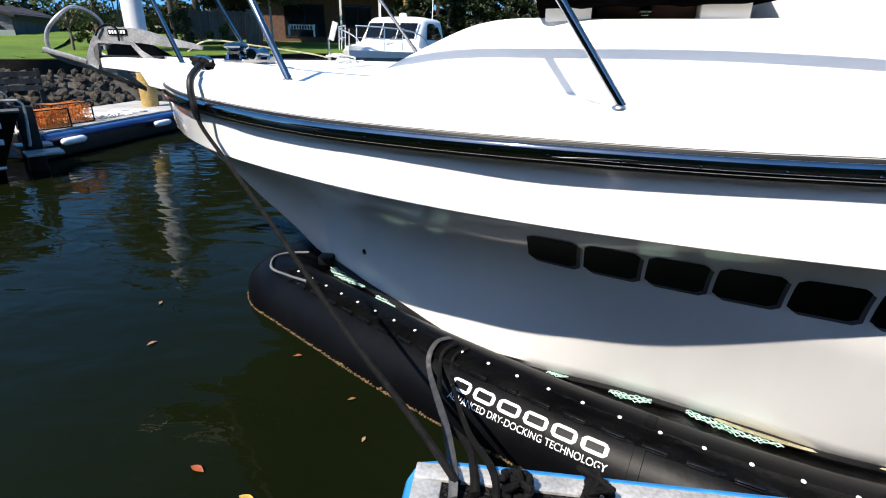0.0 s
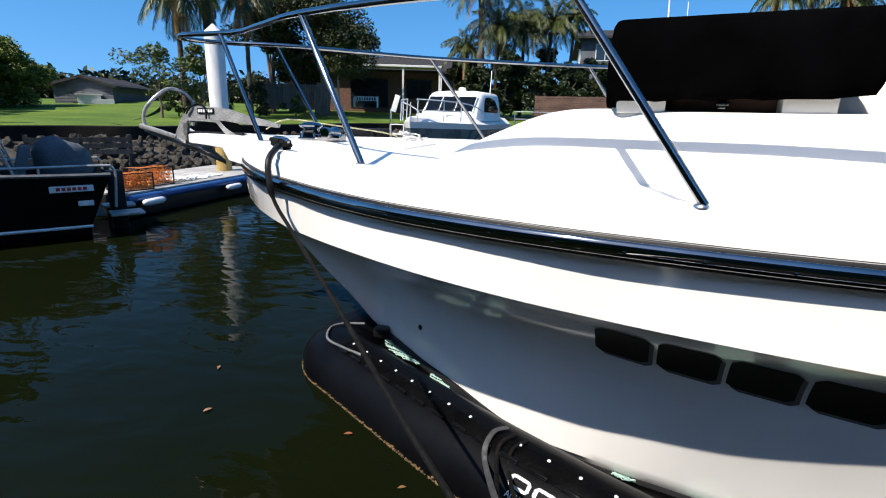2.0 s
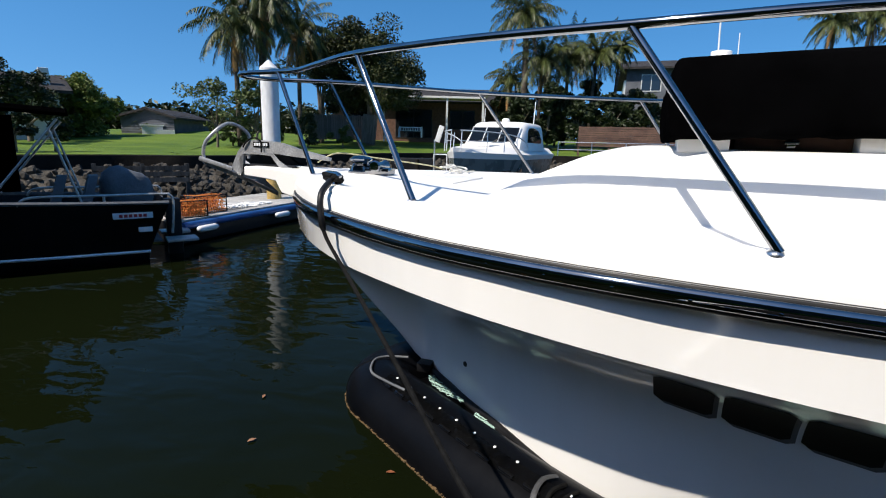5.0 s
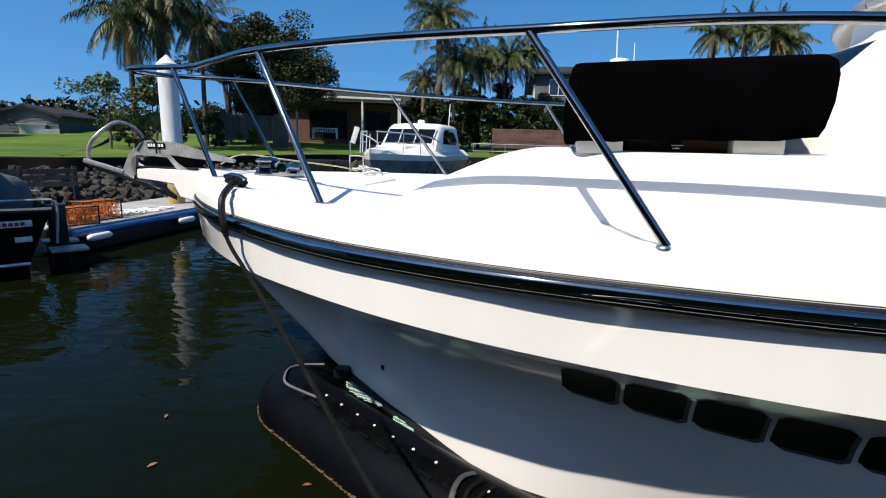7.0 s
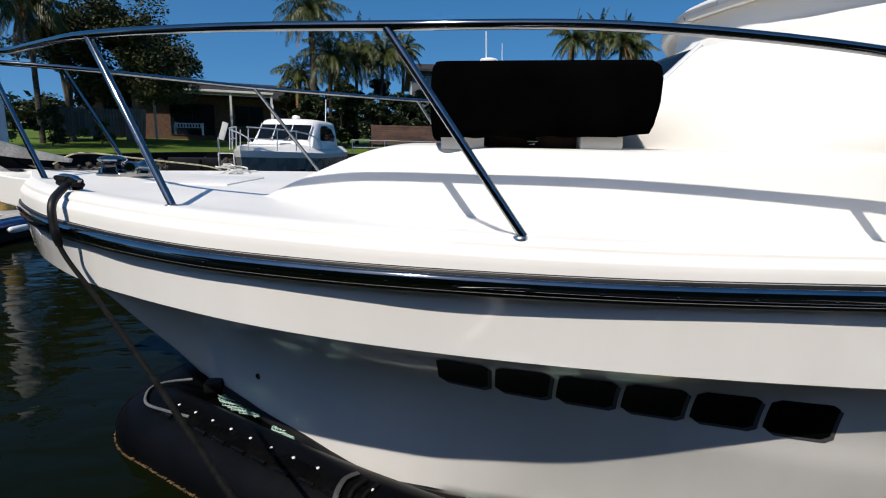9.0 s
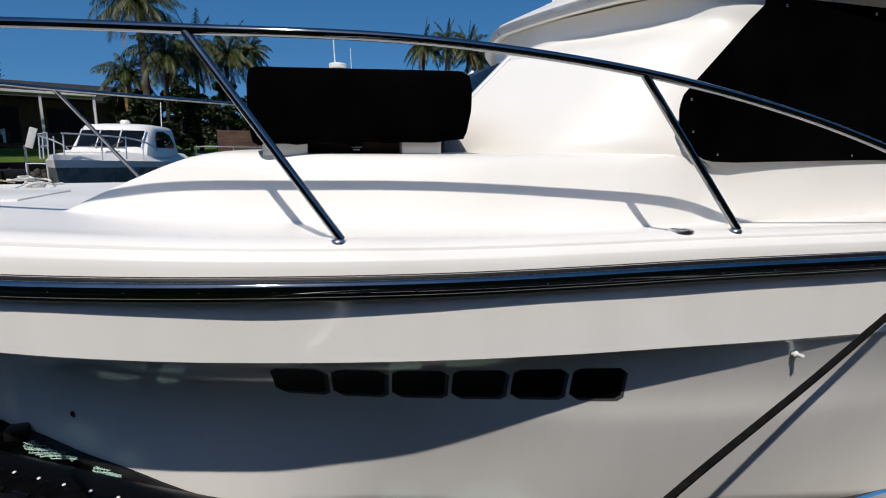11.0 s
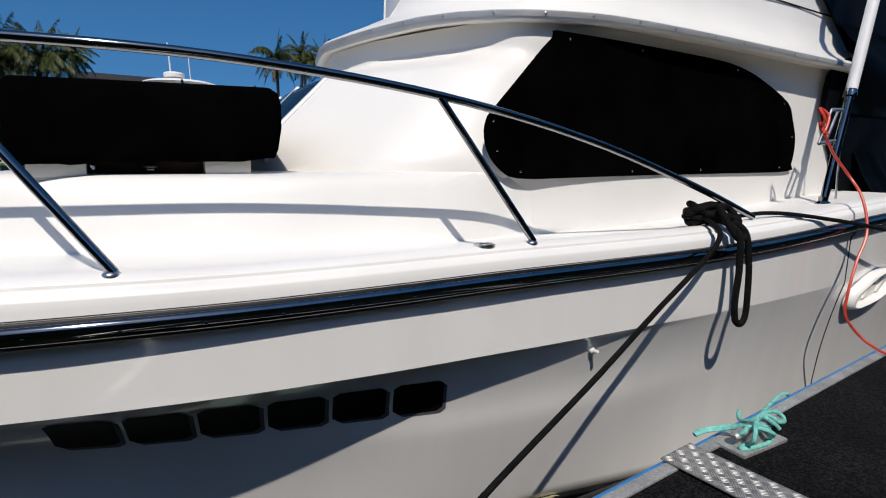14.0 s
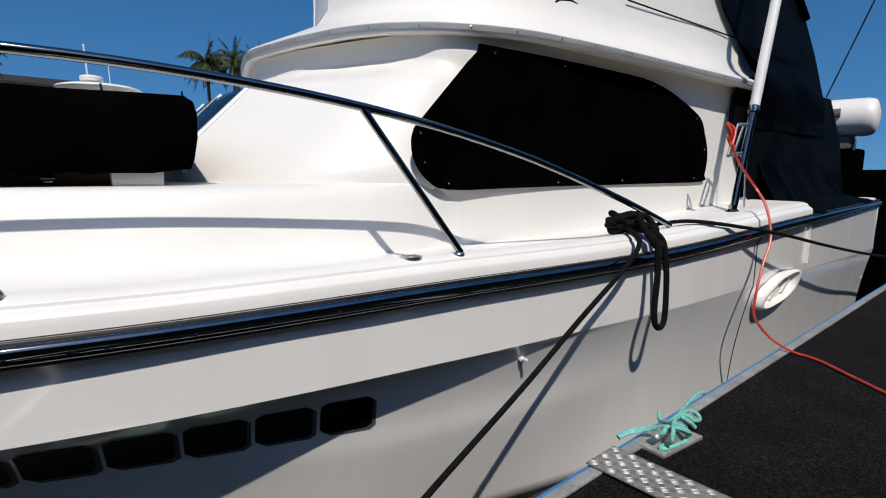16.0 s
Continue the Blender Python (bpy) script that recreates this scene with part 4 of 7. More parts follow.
def build_pen():
    bm = bmesh.new()
    sweep(bm, PEN_PATH, PEN_R, 26)
    part("tube", bm, TUBE, pen, "matt black float tube")
    # growth along the waterline
    bm = bmesh.new()
    rnd = random.Random(3)
    s = 0.0
    while s < 4.6:
        c = pen_point(s, -4.5 + rnd.uniform(-2.5, 4.0) * rnd.random(), 0.003)
        r = rnd.uniform(0.003, 0.011)
        q = bmesh.ops.create_icosphere(bm, subdivisions=1, radius=r, matrix=Matrix.Translation(c))
        s += rnd.uniform(0.002, 0.011)
    weed = vary(mat("waterline_growth", (0.20, 0.13, 0.05), 0.9), 30, (0.035, 0.022, 0.009), (0.15, 0.09, 0.035), fine=90)
    tagged(part("waterline_growth", bm, weed, pen, "brown weed along the waterline", smooth=False), kind="stuff")
    # the liner's flap from the top of the tube in to the hull, slack and creased
    bm = bmesh.new()
    rows, bead = [], []
    for k in range(230):
        s = 0.36 + 6.0 * k / 229
        a, b = pen_point(s, 63, 0.006), pen_point(s, 84, 0.008)
        p, d, n = pen_frame(s)
        if n.y > 0:
            n = -n
        edge = flap_edge(s)
        tuckered = 0.05 * math.exp(-((s - 2.98) / 0.07) ** 2) + 0.035 * math.exp(-((s - 1.35) / 0.06) ** 2)
        row = [a, pen_point(s, 73, 0.007 + 0.012 * max(0.0, noise.noise(Vector((s * 9, 3, 0))))), b]
        for t in (0.15, 0.3, 0.45, 0.6, 0.75, 0.9, 1.0):
            q = b.lerp(edge, t)
            slack = noise.noise(Vector((s * 5.5, t * 2.2, 1.7))) * 0.030 + noise.noise(Vector((s * 17, t * 3.0, 6.1))) * 0.014
            q.z += (slack - 0.035 + tuckered) * math.sin(math.pi * t)
            row.append(q)
        row.append(edge + Vector((0, 0, 0.055)) + n * 0.004)
        rows.append(row)
        bead.append(edge + Vector((0, 0, 0.030)) + n * 0.012)
    grid_mesh(bm, rows)
    bmesh.ops.solidify(bm, geom=bm.faces[:], thickness=-0.005)
    part("liner_flap", bm, LINER, pen, "creased black liner flap laced along the tube", angle=50)
    bm = bmesh.new()
    sweep(bm, bead, 0.026, 8)
    part("rubber_bead", bm, RUBBER, pen, "black rubber bead along the hull")
    # welded seams round the tube
    for s in (0.06, 2.86):
        bm = bmesh.new()
        grid_mesh(bm, [[pen_point(s + ds, a, lift) for a in range(-30, 120, 10)] for ds, lift in ((-0.022, 0.0), (-0.02, 0.004), (0.02, 0.004), (0.022, 0.0))])
        part("seam_band", bm, TUBE, pen)
    # snap rivets and lacing slots along the flap
    rv = bmesh.new()
    lathe(rv, [(0.009, 0), (0.009, 0.002), (0.006, 0.005), (0.002, 0.006)], 10)
    rivet = mesh_of("rivet", rv, WHITE_MARK)
    sl = bmesh.new()
    box(sl, -0.05, 0.05, -0.007, 0.007, -0.002, 0.006, 0.002)
    box(sl, -0.05, 0.05, -0.016, -0.012, -0.002, 0.004, 0.001)
    slot = mesh_of("lacing_batten", sl, BATTEN)
    for k in range(29):
        s = 0.45 + 0.164 * k
        for me, a in ((rivet, 83), (slot, 65)):
            p, d, n = pen_frame(s)
            c = pen_point(s, a, 0.013)
            up = (c - Vector((p.x, p.y, p.z))).normalized()
            side = up.cross(d).normalized()
            m = Matrix((d, side, up)).transposed().to_4x4()
            ob = new(me.name, me)
            ob.parent = pen
            ob.matrix_basis = Matrix.Translation(c) @ m


build_pen()


def pen_sheet(name, s0, s1, a0, a1, lift, material, label="", corner=0.0):
    """A printed patch on the tube between two lengths and two angles."""
    bm = bmesh.new()
    rows = []
    for i in range(9):
        u = i / 8
        k = max(0.0, abs(2 * u - 1) - (1 - corner)) / corner if corner else 0.0
        sh = 1 - 0.5 * (1 - math.sqrt(max(0, 1 - k * k)))
        mid = (a0 + a1) / 2
        rows.append([pen_point(s0 + (s1 - s0) * u, mid + (a - mid) * sh, lift) for a in steps(a0, a1, 7)])
    grid_mesh(bm, rows)
    return part(name, bm, material, pen, label)


# ---- things on and beside the cruiser ----
def build_covered_box():
    raft = thing("covered_deck_box", BOAT, "long deck chest under a black canvas cover on white blocks", "chest")
    bm = bmesh.new()
    x0, x1, y0, y1 = 0.36, 1.342, -1.19, 0.55
    rows = []
    prof = [(0.035, 1.920, 0.0), (0.008, 1.928, 0.4), (0.0, 1.965, 0.6), (-0.008, 2.06, 0.8), (-0.006, 2.16, 0.9), (0.004, 2.212, 0.95), (0.03, 2.236, 1.0), (0.12, 2.248, 1.0)]
    for ins, z, tt in prof:
        ring = []
        r = 0.045
        cx0, cx1, cy0, cy1 = x0 + ins * 0.5 + 0.012 * (1 - tt), x1 - ins - 0.035 * (1 - tt), y0 + ins, y1 - ins
        for (px, py, a0) in ((cx1 - r, cy0 + r, -90), (cx1 - r, cy1 - r, 0), (cx0 + r, cy1 - r, 90), (cx0 + r, cy0 + r, 180)):
            for k in range(7):
                a = radians(a0 + 15 * k)
                ring.append((px + r * math.cos(a), py + r * math.sin(a)))
        full = []
        for i in range(len(ring)):
            a, b = ring[i], ring[(i + 1) % len(ring)]
            m = 1 if math.hypot(a[0] - b[0], a[1] - b[1]) < 0.1 else 14
            full += [(a[0] + (b[0] - a[0]) * j / m, a[1] + (b[1] - a[1]) * j / m) for j in range(m)]
        row = []
        for px, py in full:
            w = noise.noise(Vector((px * 5, py * 5, z * 3))) * 0.012 * (1 if 0 < tt < 1 else 0.5)
            zz = z + 0.03 * (px - x0) - 0.012 + (0.006 * math.sin(px * 31) if tt < 0.15 else 0)
            row.append(Vector((px + w, py + w, zz)))
        rows.append(row)
    vs = grid_mesh(bm, rows, close_v=True)
    bm.faces.new(vs[-1])
    bm.faces.new(vs[0][::-1])
    part("canvas_cover", bm, CANVAS, raft, angle=60)
    for bx in (0.405, 1.02):
        bm = bmesh.new()
        box(bm, bx, bx + 0.19, -1.13, -0.9, 1.862, 1.946, 0.006)
        part("block", bm, GEL_DECK, raft, "white block under the chest")
    bm = bmesh.new()
    box(bm, 0.62, 1.03, -1.06, 0.4, 1.83, 1.945, 0.004)
    part("timber_base", bm, DARK_TIMBER, raft, "dark stained timber base")
    bm = bmesh.new()
    box(bm, 0.80, 0.83, -1.075, -1.06, 1.885, 1.935, 0.003)
    box(bm, 0.79, 0.84, -1.085, -1.07, 1.90, 1.914, 0.003)
    part("latch", bm, STEEL, raft, "steel toggle latch")


build_covered_box()


def on_deck(x, y):
    return Vector((x, y, deck_z(x, y)))


# ---- fittings of the cruiser ----
def plate_part(name, outline, y0, y1, material, parent, label="", angle=35):
    """A plate cut to an outline in the fore-and-aft plane."""
    bm = bmesh.new()
    a = [bm.verts.new((x, y0, z)) for x, z in outline]
    b = [bm.verts.new((x, y1, z)) for x, z in outline]
    bm.faces.new(a)
    bm.faces.new(b[::-1])
    for i in range(len(a)):
        j = (i + 1) % len(a)
        bm.faces.new((a[j], a[i], b[i], b[j]))
    bmesh.ops.triangulate(bm, faces=[f for f in bm.faces if len(f.verts) > 4])
    return part(name, bm, material, parent, label, angle=angle)


def build_anchor():
    """A roll-bar anchor stowed on the bow platform."""
    anchor = thing("anchor", BOAT, "galvanised plough anchor with a roll bar, stowed on the bow", "anchor")
    bm = bmesh.new()
    hoop = [(-3.10, -0.17, 1.66), (-3.118, -0.17, 1.74), (-3.10, -0.165, 1.82), (-3.06, -0.14, 1.885), (-3.02, -0.09, 1.945), (-3.0, -0.02, 1.985), (-2.985, 0.05, 1.985), (-2.965, 0.12, 1.955), (-2.94, 0.165, 1.90), (-2.935, 0.17, 1.82), (-2.95, 0.17, 1.70)]
    sweep(bm, smooth_path(hoop, 5), 0.0145, 12)
    part("roll_bar", bm, GALV, anchor, "round roll bar")
    # two concave blades that meet on a keel line and run down to the point
    tip = Vector((-2.52, 0.0, 1.44))
    keel = [Vector((-3.02, 0.0, 1.60)), Vector((-2.86, 0.0, 1.555)), Vector((-2.68, 0.0, 1.50)), tip]
    for sg in (-1, 1):
        heel = [Vector((-3.14 + 0.1 * (sg > 0), sg * 0.19, 1.685)), Vector((-2.93, sg * 0.15, 1.625)), Vector((-2.72, sg * 0.08, 1.54)), tip + Vector((0.004, sg * 0.004, 0.004))]
        bm = bmesh.new()
        rows = [[h.lerp(k, t) - Vector((0, 0, 0.03 * math.sin(math.pi * t))) for t in steps(0, 1, 6)] for h, k in zip(heel, keel)]
        grid_mesh(bm, rows)
        bmesh.ops.solidify(bm, geom=bm.faces[:], thickness=0.012)
        part("fluke", bm, GALV, anchor, "concave galvanised blade", angle=40)
        bm = bmesh.new()
        sweep(bm, [Vector((-3.14 + 0.1 * (sg > 0), sg * 0.19, 1.70)), Vector((-3.0, sg * 0.17, 1.665)), Vector((-2.86, sg * 0.13, 1.62))], 0.014, 8, flat=1.4)
        part("blade_rim", bm, GALV, anchor)
    # shank: a deep cranked plate
    plate_part("shank", [(-2.98, 1.62), (-2.90, 1.76), (-2.83, 1.83), (-2.73, 1.862), (-2.577, 1.854), (-2.45, 1.84), (-2.288, 1.797), (-2.06, 1.752), (-2.00, 1.735), (-2.01, 1.712), (-2.13, 1.722), (-2.342, 1.735), (-2.47, 1.750), (-2.64, 1.757), (-2.79, 1.758), (-2.84, 1.735), (-2.86, 1.64), (-2.88, 1.56)], -0.016, 0.016, GALV, anchor, "pale galvanised shank")
    bm = bmesh.new()
    box(bm, -2.73, -2.573, -0.024, -0.0165, 1.803, 1.845, 0.003)
    part("maker_plate", bm, BLACK_MARK, anchor, "dark plate with pale bars")
    bm = bmesh.new()
    for k in range(6):
        box(bm, -2.718 + 0.0235 * k, -2.702 + 0.0235 * k, -0.027, -0.0235, 1.813, 1.836)
    part("maker_bars", bm, WHITE_MARK, anchor, smooth=False)
    # lashing over the shank
    bm = bmesh.new()
    sweep(bm, smooth_path([(-2.83, -0.03, 1.80), (-2.79, -0.03, 1.845), (-2.74, -0.01, 1.875), (-2.67, -0.03, 1.868), (-2.64, -0.03, 1.83), (-2.63, -0.05, 1.72)], 5), 0.007, 7)
    part("lashing", bm, ROPE, anchor, "thin dark lashing")


build_anchor()


def build_bow_roller():
    roller = plate_part("bow_roller", [(-2.85, 1.60), (-2.855, 1.70), (-2.84, 1.745), (-2.79, 1.766), (-2.64, 1.764), (-2.49, 1.757), (-2.43, 1.70), (-2.35, 1.655), (-2.22, 1.635), (-2.22, 1.622), (-2.42, 1.64), (-2.47, 1.69), (-2.51, 1.738), (-2.64, 1.746), (-2.78, 1.748), (-2.825, 1.72), (-2.83, 1.65), (-2.80, 1.60)], -0.080, -0.072, GALV, cruiser, "bent steel anchor roller cheek", angle=30)
    plate_part("bow_roller", [(-2.85, 1.60), (-2.855, 1.70), (-2.84, 1.745), (-2.79, 1.766), (-2.49, 1.757), (-2.35, 1.655), (-2.22, 1.622), (-2.80, 1.60)], 0.072, 0.080, RUBBER, cruiser, "dark anchor roller cheek", angle=30)
    bm = bmesh.new()
    lathe(bm, [(0.03, -0.07), (0.018, 0.0), (0.03, 0.07)], 14, pose(-2.82, 0, 1.635, 90, 0, 0))
    part("roller_wheel", bm, RUBBER, roller)
    bm = bmesh.new()
    box(bm, -2.80, -2.30, -0.055, 0.060, 1.60, 1.665, 0.01)
    part("roller_bed", bm, RUBBER, cruiser, "black anchor roller bed")


build_bow_roller()


def build_windlass():
    c = on_deck(-1.72, -0.02)
    wl = thing("anchor_windlass", BOAT @ Matrix.Translation(c), "polished chrome anchor windlass on the foredeck", "windlass")
    bm = bmesh.new()
    lathe(bm, [(0.10, -0.004), (0.10, 0.012), (0.085, 0.02), (0.08, 0.05), (0.086, 0.056)], 20)
    part("base", bm, STEEL, wl)
    bm = bmesh.new()
    lathe(bm, [(0.075, 0.05), (0.055, 0.07), (0.055, 0.08), (0.085, 0.095), (0.088, 0.105), (0.06, 0.122), (0.02, 0.13)], 20)
    part("gypsy", bm, STEEL, wl)
    bm = bmesh.new()
    lathe(bm, [(0.035, -0.09), (0.045, -0.08), (0.03, 0.0), (0.045, 0.08), (0.035, 0.09)], 16, pose(0.16, 0.0, 0.055, 90, 0, 0))
    part("drum", bm, STEEL, wl)
    bm = bmesh.new()
    box(bm, 0.06, 0.26, -0.06, 0.06, -0.006, 0.045, 0.012)
    part("motor_case", bm, STEEL, wl)


build_windlass()


def build_anchor_line():
    bm = bmesh.new()
    pts = smooth_path([(-2.12, 0.0, 1.70), (-1.95, 0.02, 1.775), (-1.7, 0.16, 1.745), (-1.55, 0.36, 1.715), (-1.42, 0.62, 1.68), (-1.36, 0.80, 1.645)], 8)
    sweep(bm, pts, 0.0055, 8)
    line = vary(mat("cream_rope", (0.55, 0.5, 0.3), 0.8), 40, (0.45, 0.40, 0.2), (0.65, 0.6, 0.4))
    ob = part("mooring_line", bm, line, None, m=BOAT)
    tagged(ob, "thin cream line led over the foredeck", "rope")
    # white line left in a loose heap on the deck
    rnd = random.Random(77)
    bm = bmesh.new()
    pts = []
    for k in range(46):
        a = 0.62 * k
        r = 0.075 + 0.045 * math.sin(k * 0.37) + rnd.uniform(-0.012, 0.012)
        x, y = -1.28 + 0.55 * r * math.cos(a) + 0.05 * math.sin(k * 0.11), 0.84 + 1.3 * r * math.sin(a)
        pts.append((x, y, deck_z(x, y) + 0.009 + 0.0011 * k + rnd.uniform(0, 0.008)))
    pts += [(-1.22, 0.96, deck_z(-1.22, 0.96) + 0.012), (-1.15, 1.02, deck_z(-1.15, 1.02) + 0.01)]
    sweep(bm, smooth_path(pts, 3), 0.007, 6)
    ob = part("coiled_line", bm, vary(mat("white_rope", (0.7, 0.69, 0.64), 0.8), 40, (0.58, 0.57, 0.52), (0.76, 0.75, 0.71)), None, m=BOAT)
    tagged(ob, "white rope lying in a loose coil on the foredeck", "rope")


build_anchor_line()


def build_cleat(x, y, turn, name="cleat"):
    c = on_deck(x, y)
    m = BOAT @ Matrix.Translation(c) @ pose(0, 0, 0, 0, 0, turn)
    cl = thing("deck_cleat", m, "black-wrapped steel horn cleat on the deck edge", "cleat", group="deck cleats")
    bm = bmesh.new()
    sweep(bm, smooth_path([(-0.13, 0, 0.045), (-0.09, 0, 0.058), (0, 0, 0.06), (0.09, 0, 0.058), (0.13, 0, 0.045)], 4), [0.008] + [0.013] * 15 + [0.008], 8)
    part("horn", bm, STEEL, cl)
    bm = bmesh.new()
    for dx in (-0.045, 0.045):
        bm = bmesh.new()
        lathe(bm, [(0.02, -0.004), (0.013, 0.01), (0.011, 0.055)], 10, Matrix.Translation((dx, 0, 0)))
        part("post", bm, STEEL, cl)
    return c


build_cleat(-1.40, -0.90, -38)
build_cleat(3.42, -1.90, -3)


def rope_thing(name, pts, r, material, label, m=None, n=8, sides=8, category="rope"):
    bm = bmesh.new()
    sweep(bm, smooth_path(pts, n), r, sides)
    ob = part(name, bm, material, None, m=m)
    return tagged(ob, label, category)


def turns_round(c, ax, rx, ry, count, dz=0.012, jitter=0.008, seed=1):
    """Loose wraps of rope round a cleat."""
    rnd = random.Random(seed)
    pts = []
    for k in range(count * 8):
        a = 2 * math.pi * k / 8
        s = rx * math.cos(a) * (1 + 0.15 * math.sin(k))
        w = ry * math.sin(2 * a if k % 16 > 7 else a)
        pts.append(c + Vector((ax[0] * s - ax[1] * w, ax[1] * s + ax[0] * w, 0.018 + dz * (k / 8) + rnd.uniform(-jitter, jitter))))
    return pts


# bow line: wrapped on the bow cleat, over the rub rail and down to the dock corner
def build_bow_line():
    c = on_deck(-1.40, -0.90)
    a = radians(-38)
    pts = turns_round(c, (math.cos(a), math.sin(a)), 0.105, 0.026, 4, 0.009, 0.005, 4)
    e = rub_half(-1.30) + 0.055
    drop = [(-1.36, -0.99, c.z + 0.02), (-1.33, -(e - 0.03), rub_z(-1.3) + 0.13), (-1.31, -(e + 0.005), rub_z(-1.3) + 0.02), (-1.27, -(e + 0.02), 1.36), (-1.05, -1.33, 1.22), (-0.62, -1.72, 1.05), (-0.18, -2.16, 0.91), (0.16, -2.50, 0.835), (0.30, -2.66, 0.815)]
    line = thing("bow_mooring_line", BOAT, "black braided mooring line from the bow cleat to the dock", "rope")
    bm = bmesh.new()
    sweep(bm, smooth_path([tuple(p) for p in pts], 3), 0.013, 8)
    part("cleat_hitch", bm, ROPE, line)
    bm = bmesh.new()
    tail = smooth_path(drop, 10)
    sweep(bm, tail[:28], [0.018 if i < 26 else 0.015 for i in range(28)], 10)
    part("chafe_sleeve", bm, RUBBER, line, "black chafe sleeve over the gunwale")
    bm = bmesh.new()
    sweep(bm, tail[26:], 0.0105, 8)
    part("lead", bm, ROPE, line)


build_bow_line()


def build_spring_line():
    c = on_deck(3.42, -1.90)
    line = thing("spring_mooring_line", BOAT, "black mooring line knotted round the side cleat, hanging in a loop", "rope")
    bm = bmesh.new()
    pts = turns_round(c, (1.0, -0.03), 0.13, 0.045, 5, 0.02, 0.014, 9)
    sweep(bm, smooth_path([tuple(p) for p in pts], 3), 0.017, 8)
    part("cleat_hitch", bm, ROPE, line)
    bm = bmesh.new()
    e = rub_half(3.4) + 0.06
    # the line down to the dock
    down = [(3.34, -1.95, c.z + 0.05), (3.25, -(e - 0.02), rub_z(3.4) + 0.12), (3.10, -2.14, 1.485), (2.71, -2.17, 1.28), (2.29, -2.21, 1.06), (1.77, -2.28, 0.835), (1.47, -2.33, 0.70), (1.28, -2.37, 0.60)]
    sweep(bm, smooth_path(down, 8), 0.0125, 8)
    part("lead", bm, ROPE, line)
    bm = bmesh.new()
    # a hanging bight
    loop = [(3.38, -1.97, c.z + 0.05), (3.37, -(e + 0.0), rub_z(3.4) + 0.12), (3.36, -(e + 0.03), 1.42), (3.34, -(e + 0.035), 1.24), (3.355, -(e + 0.035), 1.14), (3.40, -(e + 0.035), 1.105), (3.445, -(e + 0.035), 1.14), (3.45, -(e + 0.035), 1.27), (3.44, -(e + 0.03), 1.44), (3.42, -(e + 0.0), rub_z(3.4) + 0.13), (3.41, -1.96, c.z + 0.06)]
    sweep(bm, smooth_path(loop, 8), 0.0165, 8)
    part("hanging_loop", bm, ROPE, line)
    bm = bmesh.new()
    knot = [(3.32, -1.97, c.z + 0.07), (3.39, -2.05, c.z + 0.06), (3.46, -2.07, c.z + 0.03), (3.44, -2.02, c.z + 0.1), (3.34, -2.04, c.z + 0.1), (3.37, -(e), c.z - 0.04), (3.42, -(e), c.z - 0.02), (3.42, -1.98, c.z + 0.09)]
    sweep(bm, smooth_path(knot, 8), 0.018, 8)
    part("knot", bm, ROPE, line)
    bm = bmesh.new()
    # and the line led aft
    aft = [(3.52, -1.93, c.z + 0.03), (3.95, -1.98, c.z + 0.05), (4.4, -2.10, c.z + 0.0), (4.9, -2.19, 1.52), (5.6, -2.22, 1.40), (6.6, -2.22, 1.25), (7.9, -2.20, 1.08), (8.6, -2.3, 1.0), (9.2, -2.46, 0.86)]
    sweep(bm, smooth_path(aft, 8), 0.012, 8)
    part("aft_lead", bm, ROPE, line)


build_spring_line()


